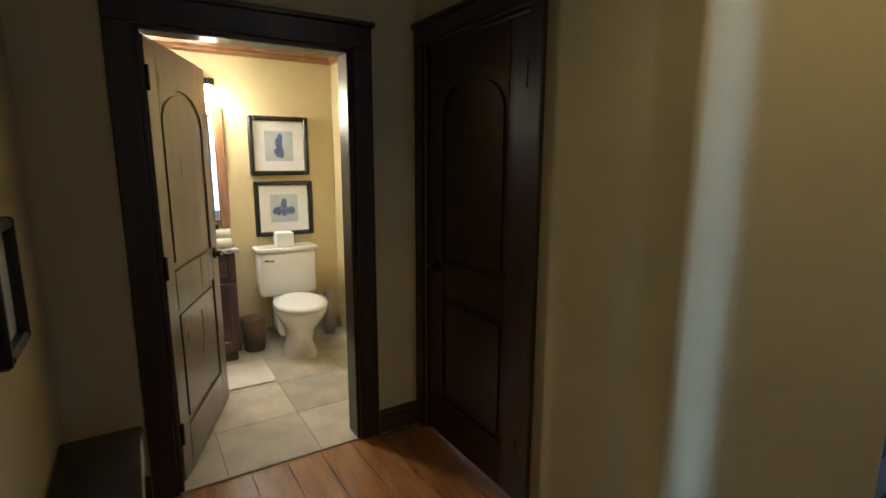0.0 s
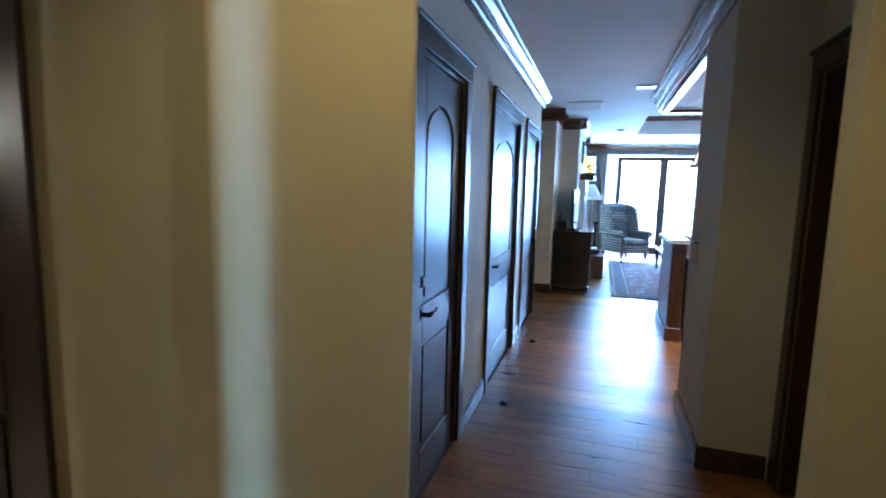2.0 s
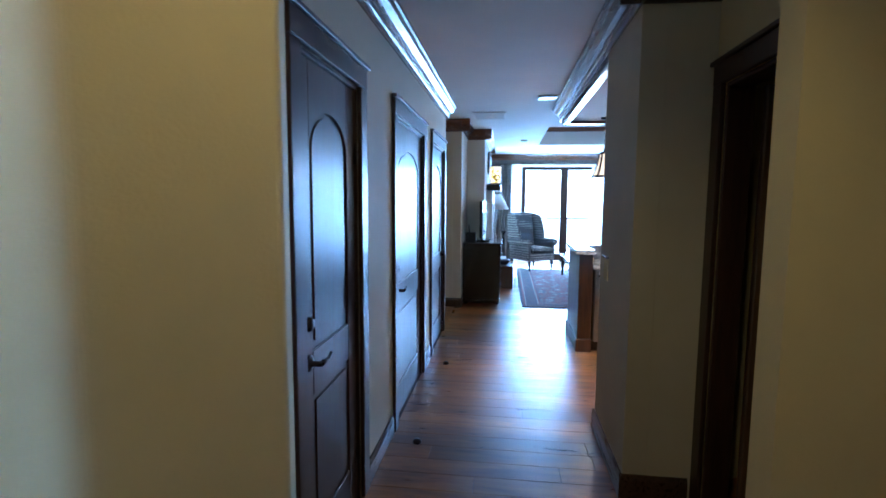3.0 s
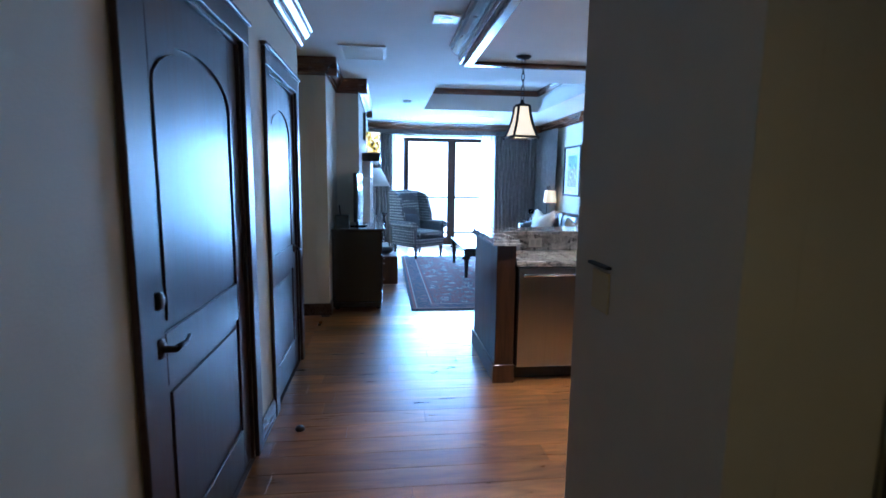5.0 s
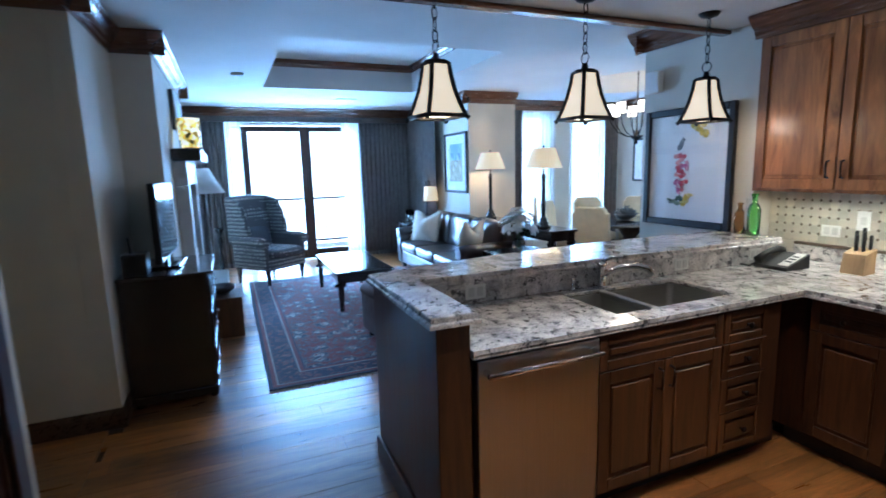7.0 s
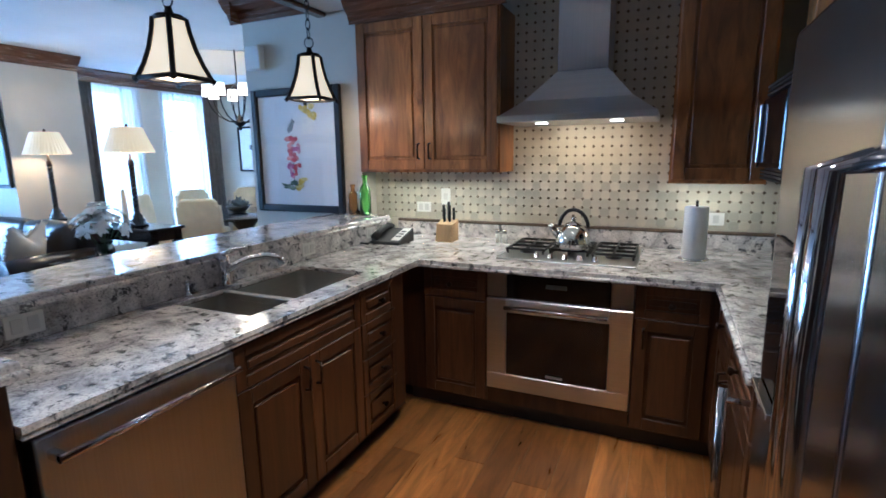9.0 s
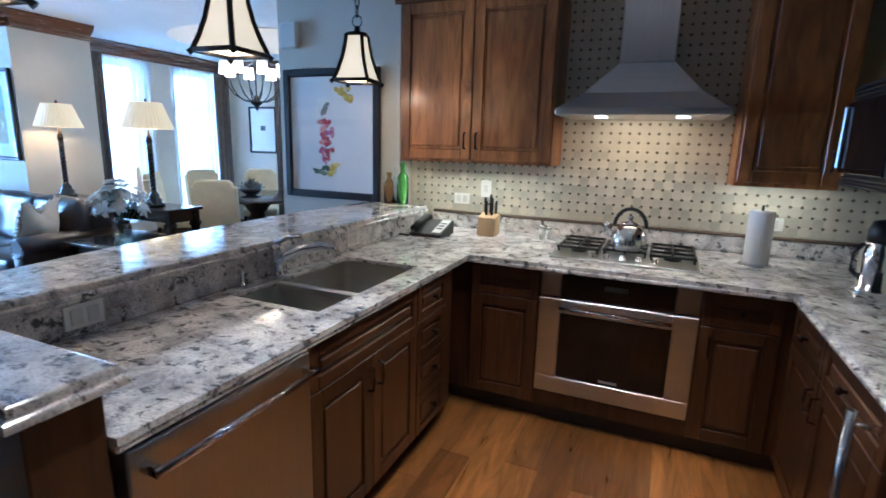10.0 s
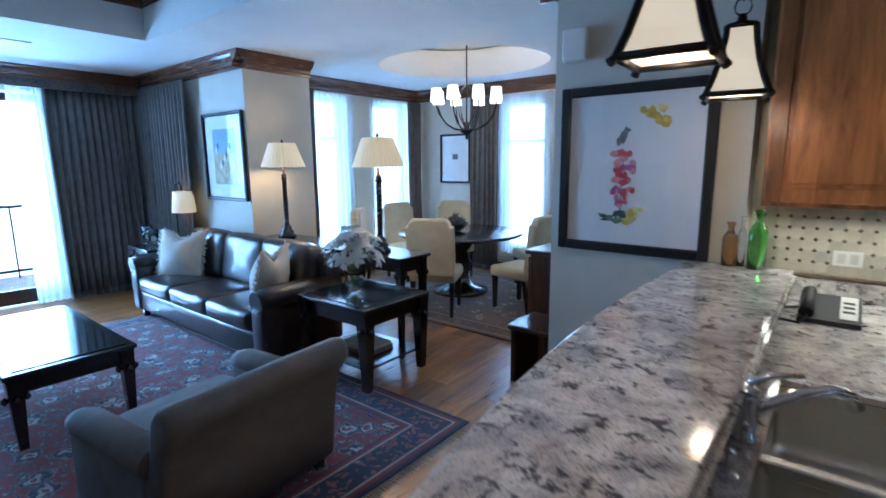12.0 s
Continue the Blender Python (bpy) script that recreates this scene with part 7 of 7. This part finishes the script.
# ---- hall, corridor fittings ----
before_hall = set(bpy.data.objects)
bench = thing("hall_bench", (0.38, 2.3, 0), "low almost black wooden bench in the hall", "bench")
part("seat", bx(0.245, 0.51, 1.95, 2.64, 0.41, 0.45, 0.008), BLACKWOOD, bench)
for yy in (1.99, 2.58):
    for xx in (0.265, 0.46):
        part("leg", leg_taper(xx + 0.015, yy + 0.01, 0.001, 0.409, 0.016, 0.022), BLACKWOOD, bench)
part("apron", bx(0.47, 0.495, 2.03, 2.56, 0.34, 0.409, 0.003), BLACKWOOD, bench)
picture("hall_print", "small black-framed picture on the hall wall", "y", 0.24, 1, 1.98, 2.26, 0.98, 1.33, 0.03, PAPER)
for ob in [o for o in bpy.data.objects if o not in before_hall and o.parent is None]:
    in_hall(ob)
sw = thing("thermostat", (4.24, WR, 1.17), "beige wall control with a dark slot above", "thermostat")
part("plate", bx(4.17, 4.29, WR + 0.001, WR + 0.008, 1.08, 1.21, 0.003), PAINT, sw)
part("slot", bx(4.165, 4.305, WR + 0.001, WR + 0.020, 1.222, 1.232, 0.002), BLACK, sw)
for x, y in ((4.05, 0.90), (5.62, 0.90)):
    ds = thing("door_stop", (x, y, 0), "small dark bronze floor door stop", "door stop", "door stops")
    part("dome", lathe(bmesh.new(), [(0.028, 0), (0.028, 0.012), (0.02, 0.024), (0, 0.028)], 14, (x, y, 0.001)), BRONZE, ds)
vt = thing("ceiling_vent", (7.85, 0.60, HC), "white slotted air register in the corridor ceiling", "air vent")
for a in ((7.58, 8.12, 0.38, 0.41), (7.58, 8.12, 0.79, 0.82), (7.58, 7.61, 0.411, 0.789), (8.09, 8.12, 0.411, 0.789)):
    part("frame", bx(*a, HC - 0.014, HC - 0.001, 0.002), WHITE, vt)
for i in range(12):
    part("slat", bx(7.615 + i * 0.0395, 7.64 + i * 0.0395, 0.411, 0.789, HC - 0.010, HC - 0.004), WHITE, vt)
sqd = thing("ceiling_detector", (6.7, -0.07, HC), "square white ceiling fixture with a dark centre", "detector")
part("plate", bx(6.60, 6.80, -0.17, 0.03, HC - 0.015, HC - 0.001, 0.004), WHITE, sqd)
part("eye", bx(6.66, 6.74, -0.11, -0.03, HC - 0.018, HC - 0.0155), BLACK, sqd)
sk2 = thing("smoke_detector", (10.78, 0.05, HC), "round white smoke detector on the ceiling", "smoke detector")
part("case", lathe(bmesh.new(), [(0.0, -0.035), (0.05, -0.033), (0.065, -0.015), (0.065, -0.001), (0, -0.001)], 24, (10.78, 0.05, HC)), WHITE, sk2)
spk = thing("wall_speaker", (7.93, -3.18, 2.17), "small white box speaker high on the wall", "speaker")
part("case", bx(7.85, 8.0, -3.179, -3.12, 2.17, 2.35, 0.012, 2), WHITE, spk)
sv = thing("ceiling_vent", (12.9, -2.6, HC), "white square air register in the sitting room ceiling", "air vent")
part("frame", bx(12.5, 12.8, -1.7, -1.4, HC - 0.012, HC - 0.001, 0.003), WHITE, sv)
# unseen fixture, added to account for the warm hall walls
hl = thing("ceiling_light", (1.55, 0.4, HC), "unseen flush frosted ceiling light, added in the hall", "ceiling light")
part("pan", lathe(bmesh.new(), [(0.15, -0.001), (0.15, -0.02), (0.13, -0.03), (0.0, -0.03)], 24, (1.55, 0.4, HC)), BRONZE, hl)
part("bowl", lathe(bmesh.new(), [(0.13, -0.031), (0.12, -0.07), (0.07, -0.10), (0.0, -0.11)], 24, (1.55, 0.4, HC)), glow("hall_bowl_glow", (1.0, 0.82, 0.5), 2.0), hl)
# helper spot aimed at the east faces, clear of the west wall
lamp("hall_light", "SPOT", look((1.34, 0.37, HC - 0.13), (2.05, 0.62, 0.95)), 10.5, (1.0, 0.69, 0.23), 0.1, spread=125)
# added fitting, not a known lamp; only its lens glows
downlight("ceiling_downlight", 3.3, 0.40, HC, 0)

# ---- bathroom ----
before_bath = set(bpy.data.objects)
tl = thing("toilet", (1.56, 4.3, 0), "white two-piece porcelain toilet with the lid closed", "toilet")
part("tank", cushion(bmesh.new(), 1.34, 1.78, 4.40, 4.585, 0.40, 0.755, 0.008, 4, 0.03), PORCELAIN, tl)
part("tank_lid", bx(1.325, 1.795, 4.385, 4.592, 0.757, 0.79, 0.010, 3), PORCELAIN, tl)
bm = bmesh.new()
def ov_ring(bm, cy_, rx, ry, z, n=28):
    return [bm.verts.new((1.56 + rx * math.cos(2 * math.pi * i / n), cy_ + ry * math.sin(2 * math.pi * i / n), z)) for i in range(n)]
rings = [ov_ring(bm, *r) for r in ((4.20, 0.125, 0.20, 0.001), (4.20, 0.12, 0.195, 0.04), (4.20, 0.095, 0.165, 0.12), (4.18, 0.11, 0.19, 0.22), (4.14, 0.165, 0.24, 0.31), (4.12, 0.185, 0.265, 0.37), (4.12, 0.185, 0.265, 0.395))]
for a, b in zip(rings, rings[1:]):
    for i in range(28):
        bm.faces.new((a[i], a[(i + 1) % 28], b[(i + 1) % 28], b[i])).smooth = True
bm.faces.new(rings[-1])
part("bowl", bm, PORCELAIN, tl)
part("bowl_neck", cushion(bmesh.new(), 1.44, 1.68, 4.30, 4.56, 0.10, 0.399, 0.005, 4, 0.03), PORCELAIN, tl)
bm = bmesh.new()
rings = [ov_ring(bm, *r) for r in ((4.12, 0.19, 0.27, 0.397), (4.12, 0.195, 0.275, 0.41), (4.12, 0.19, 0.27, 0.428), (4.12, 0.15, 0.22, 0.436))]
for a, b in zip(rings, rings[1:]):
    for i in range(28):
        bm.faces.new((a[i], a[(i + 1) % 28], b[(i + 1) % 28], b[i])).smooth = True
bm.faces.new(rings[-1])
part("lid", bm, PORCELAIN, tl)
part("flush_lever", tube(bmesh.new(), [(1.38, 4.392, 0.70), (1.38, 4.372, 0.70), (1.44, 4.368, 0.695)], 0.008), CHROME, tl)
tb_ = thing("tissue_box", (1.55, 4.49, 0.79), "white tissue box on the toilet tank", "tissue box")
part("box", bx(1.49, 1.62, 4.43, 4.55, 0.7905, 0.90, 0.006), PAPER, tb_)
van = thing("vanity", (0.75, 4.4, 0), "dark brown wooden bathroom vanity", "vanity")
part("body", bx(0.30, 1.14, 4.22, 4.597, 0.08, 0.82, 0.004), CAB_DARK, van)
part("plinth", bx(0.32, 1.12, 4.26, 4.597, 0.001, 0.079), CAB_DARK, van)
for k in range(2):
    part("door", raised_panel(bmesh.new(), "x", 4.22, -1, 0.32 + k * 0.405, 0.72 + k * 0.405, 0.12, 0.60, 0.05), CAB_DARK, van)
    part("drawer", raised_panel(bmesh.new(), "x", 4.22, -1, 0.32 + k * 0.405, 0.72 + k * 0.405, 0.62, 0.80, 0.04), CAB_DARK, van)
part("top", bx(0.28, 1.17, 4.18, 4.597, 0.821, 0.85, 0.006), GRANITE, van)
tw = thing("folded_towels", (1.05, 4.35, 0.85), "rolled white towels on the vanity", "towel")
for yy, zz in ((4.27, 0.885), (4.35, 0.885), (4.31, 0.945)):
    part("towel_roll", tube(bmesh.new(), [(0.95, yy, zz), (1.13, yy, zz)], 0.034, 12), PALE, tw)
kx = thing("tissue_holder", (0.98, 4.5, 0.85), "dark square box on the vanity", "box")
part("box", bx(0.90, 1.08, 4.44, 4.58, 0.851, 1.0, 0.006), BLACK, kx)
HONEY = wood("honey_frame", (0.16, 0.07, 0.025), (0.36, 0.18, 0.07), 0.3, (12, 12, 1.0))
mr = thing("wall_mirror", (0.85, 4.6, 0.95), "wooden-framed mirror over the vanity", "mirror")
for u0, u1, lo, hi in ((0.48, 0.55, 0.95, 1.85), (1.11, 1.18, 0.95, 1.85), (0.551, 1.109, 0.95, 1.02), (0.551, 1.109, 1.78, 1.85)):
    part("frame_bar", bx(u0, u1, 4.565, 4.599, lo, hi, 0.008), HONEY, mr)
mm, mn, mlk, mb = nodes_of("mirror_silver")
mb.inputs["Metallic"].default_value, mb.inputs["Roughness"].default_value, mb.inputs["Base Color"].default_value = 1.0, 0.02, (0.9, 0.9, 0.9, 1)
part("mirror_glass", bx(0.551, 1.109, 4.588, 4.596, 1.021, 1.779), mm, mr)
vl = thing("vanity_light", (1.0, 4.55, 1.95), "dark bronze wall light with glowing glass shades", "wall light")
part("backplate", bx(0.55, 1.14, 4.57, 4.598, 1.99, 2.05, 0.008), BRONZE, vl)
GLB = glow("vanity_globe_glow", (1.0, 0.86, 0.6), 14)
for xx in (0.62, 0.85, 1.08):
    a_ = part("arm", tube(bmesh.new(), [(xx, 4.57, 2.02), (xx, 4.51, 2.03), (xx, 4.50, 1.99)], 0.008), BRONZE, vl)
    part("shade", lathe(bmesh.new(), [(0.03, 0.09), (0.045, 0.06), (0.055, 0.0), (0.0, 0.0)], 18, (xx, 4.50, 1.90)), GLB, a_, "glowing bell glass shade")
    lamp("vanity_bulb", "POINT", Matrix.Translation((xx, 4.44, 1.86)), 9, (1.0, 0.84, 0.56), 0.05)
downlight("ceiling_downlight", 1.1, 3.6, 2.34, 36, (1.0, 0.86, 0.62), 130)
bv = thing("ceiling_vent", (1.45, 4.2, 2.34), "white bathroom exhaust grille", "air vent")
part("frame", bx(1.30, 1.62, 4.05, 4.33, 2.325, 2.339, 0.004), WHITE, bv)
for i in range(7):
    part("slat", bx(1.32 + i * 0.042, 1.345 + i * 0.042, 4.07, 4.31, 2.3205, 2.3245), WHITE, bv)


def blue_print(kind):
    def art(d, slab, u0, u1, z0, z1):
        w, h = u1 - u0, z1 - z0
        part("print", slab(u0 + w * .22, u1 - w * .22, z0 + h * .2, z1 - h * .2, 0.0141, 0.0152), paint_mat("print_pale_blue", (0.45, 0.50, 0.52), 0.15, 8), d, "pale blue botanical print")
        BLU = paint_mat("print_blue", (0.07, 0.11, 0.26), 0.5, 25)
        c, m = (u0 + u1) / 2, (z0 + z1) / 2
        spots = ((0, -.05, .04, .04), (0, .02, .03, .045), (.01, .07, .02, .025)) if kind else ((-.05, -.02, .035, .035), (.05, -.02, .035, .035), (0, .03, .025, .045), (0, -.03, .03, .03))
        for i, (a, b, ru, rz) in enumerate(spots):
            blob(slab, c + a, m + b, ru, rz, BLU, d, 80 + i + kind * 10, depth=0.0157 + 0.0001 * i)
    return art


picture("bathroom_print", "dark-framed blue flower print above the toilet", "x", 4.6, -1, 1.35, 1.81, 1.345, 1.80, 0.035, PAPER, art=blue_print(1))
picture("bathroom_print", "dark-framed blue flower print above the toilet", "x", 4.6, -1, 1.365, 1.825, 0.86, 1.30, 0.035, PAPER, art=blue_print(0))
bm_ = thing("bath_mat", (0.9, 3.9, 0.001), "white cotton bath mat on the tiles", "bath mat")
part("mat", cushion(bmesh.new(), 0.55, 1.27, 3.74, 4.14, 0.0015, 0.016, 0.001, 6, 0.005), PALE, bm_)
wb = thing("waste_bin", (1.27, 4.42, 0), "brown woven waste bin beside the vanity", "waste bin")
part("bin", lathe(bmesh.new(), [(0.075, 0.001), (0.095, 0.26), (0.088, 0.26), (0.07, 0.01), (0, 0.01)], 20, (1.27, 4.42, 0)), plain("wicker", (0.13, 0.08, 0.045), 0.8, 0, 0.3, 60, 0.8, 90), wb)
tbx = thing("toilet_brush", (1.90, 4.48, 0), "steel toilet brush canister in the corner", "toilet brush")
part("canister", lathe(bmesh.new(), [(0.045, 0.001), (0.045, 0.36), (0.03, 0.37), (0, 0.375)], 18, (1.90, 4.48, 0)), STEEL, tbx)
gb = thing("grab_bar", (2.03, 4.0, 0.6), "short chrome holder on the bathroom wall", "holder")
part("bar", tube(bmesh.new(), [(2.029, 4.18, 0.62), (1.97, 4.18, 0.62), (1.97, 4.02, 0.62), (2.029, 4.02, 0.62)], 0.010), CHROME, gb)
skirting("baseboard_bath_north", "x", -1, 4.6, 1.15, 2.03, 0.10, STONE)

for ob in [o for o in bpy.data.objects if o not in before_bath and o.parent is None]:
    in_hall(ob)

# ---- floor pieces, tiles ----
def plank_rows(x0, x1, y0, y1, rnd, width=0.165):
    out = []
    k = max(1, round((x1 - x0) / width))
    w = (x1 - x0) / k
    for i in range(k):
        y = y0 - rnd.uniform(0, 1.1)
        while y < y1:
            L = rnd.choice((1.0, 1.25, 1.5, 1.8))
            a, b = max(y, y0), min(y + L, y1)
            if b - a > 0.05:
                out.append((x0 + i * w + 0.0005, x0 + (i + 1) * w - 0.0005, a + 0.0005, b - 0.0005))
            y += L
    return out


def plank_box(bm, x0, x1, y0, y1, z):
    e = 0.0016
    lo = [bm.verts.new(p) for p in ((x0, y0, -0.024), (x1, y0, -0.024), (x1, y1, -0.024), (x0, y1, -0.024))]
    md = [bm.verts.new(p) for p in ((x0, y0, z - e), (x1, y0, z - e), (x1, y1, z - e), (x0, y1, z - e))]
    hi = [bm.verts.new(p) for p in ((x0 + e, y0 + e, z), (x1 - e, y0 + e, z), (x1 - e, y1 - e, z), (x0 + e, y1 - e, z))]
    for a, b in ((lo, md), (md, hi)):
        for i in range(4):
            bm.faces.new((a[i], a[(i + 1) % 4], b[(i + 1) % 4], b[i]))
    bm.faces.new(hi)


rnd = random.Random(21)
floor_ob = bpy.data.objects["floor"]
near = plank_rows(2.40, 8.1, -2.62, WL - 0.002, rnd) + plank_rows(0.03, 2.40, -0.2, 2.76, rnd)
far = plank_rows(8.1, 13.98, -6.5, 1.0, rnd) + plank_rows(7.03, 8.18, WL, 2.3, rnd) + plank_rows(0.03, 2.28, -1.63, -0.2, rnd)
for a in near[:300]:
    bm = bmesh.new()
    plank_box(bm, *a, -0.0006 * rnd.random())
    piece("plank", mesh_of("plank", bm, PLANK), floor_ob)
rest = bmesh.new()
for a in near[300:] + far:
    plank_box(rest, *a, -0.0006 * rnd.random())
tagged(part("planks", rest, PLANK, floor_ob), kind="stuff")

bath_ob = bpy.data.objects["floor_bathroom"]
tm = bmesh.new()
box(tm, -0.224, 0.224, -0.224, 0.224, -0.0135, 0.0, 0.0015)
tm = mesh_of("floor_tile", tm, STONE)
for i in range(5):
    for j in range(4):
        x, y = 0.15 + i * 0.45, 3.03 + j * 0.45
        if x < 2.1 and y < 4.6:
            piece("floor_tile", tm, bath_ob, (x, y, 0))

# octagon and dot wall tiles behind the hob
wall_ob = bpy.data.objects["wall_kitchen_south"]
P_ = 0.056
def octagon():
    bm = bmesh.new()
    h, c = P_ / 2 - 0.0009, 0.0135
    pts = [(-h + c, -h), (h - c, -h), (h, -h + c), (h, h - c), (h - c, h), (-h + c, h), (-h, h - c), (-h, -h + c)]
    lo = [bm.verts.new((x, -0.008, z)) for x, z in pts]
    hi = [bm.verts.new((x * 0.97, 0.0, z * 0.97)) for x, z in pts]
    for i in range(8):
        bm.faces.new((lo[i], hi[i], hi[(i + 1) % 8], lo[(i + 1) % 8]))
    bm.faces.new(hi[::-1])
    bmesh.ops.recalc_face_normals(bm, faces=bm.faces[:])
    return bm


solid("backsplash_grout", bx(4.03, 6.995, -3.3705, -3.3606, 1.031, KC - 0.002), GROUT, "cream grout bed of the wall tiles")
om = mesh_of("wall_tile", octagon(), TILE)
count, extra, dots = 0, bmesh.new(), bmesh.new()
nx, nz = int(2.93 / P_), int((KC - 1.04) / P_)
for j in range(nz):
    for i in range(nx):
        x, z = 6.965 - P_ * i, 1.035 + P_ * (j + 0.5)
        if z > 1.38 and not (4.90 < x < 5.95):
            continue
        if count < 300 and x > 4.4:
            piece("wall_tile", om, wall_ob, (x, -3.3585, z))
            count += 1
        else:
            t = octagon()
            turn(t, Matrix.Translation((x, -3.3585, z)))
            me = bpy.data.meshes.new("tmp")
            t.to_mesh(me)
            t.free()
            extra.from_mesh(me)
            bpy.data.meshes.remove(me)
        dx, dz, r = x - P_ / 2, z + P_ / 2, 0.0105
        a = [dots.verts.new(p) for p in ((dx - r, -3.3592, dz), (dx, -3.3592, dz - r), (dx + r, -3.3592, dz), (dx, -3.3592, dz + r))]
        b = [dots.verts.new((v.co.x, -3.366, v.co.z)) for v in a]
        dots.faces.new(a)
        for k in range(4):
            dots.faces.new((a[k], b[k], b[(k + 1) % 4], a[(k + 1) % 4]))
bmesh.ops.recalc_face_normals(dots, faces=dots.faces[:])
if extra.verts:
    tagged(part("wall_tiles", extra, TILE, wall_ob), kind="stuff")
tagged(part("dot_tiles", dots, DOT, wall_ob), kind="stuff")
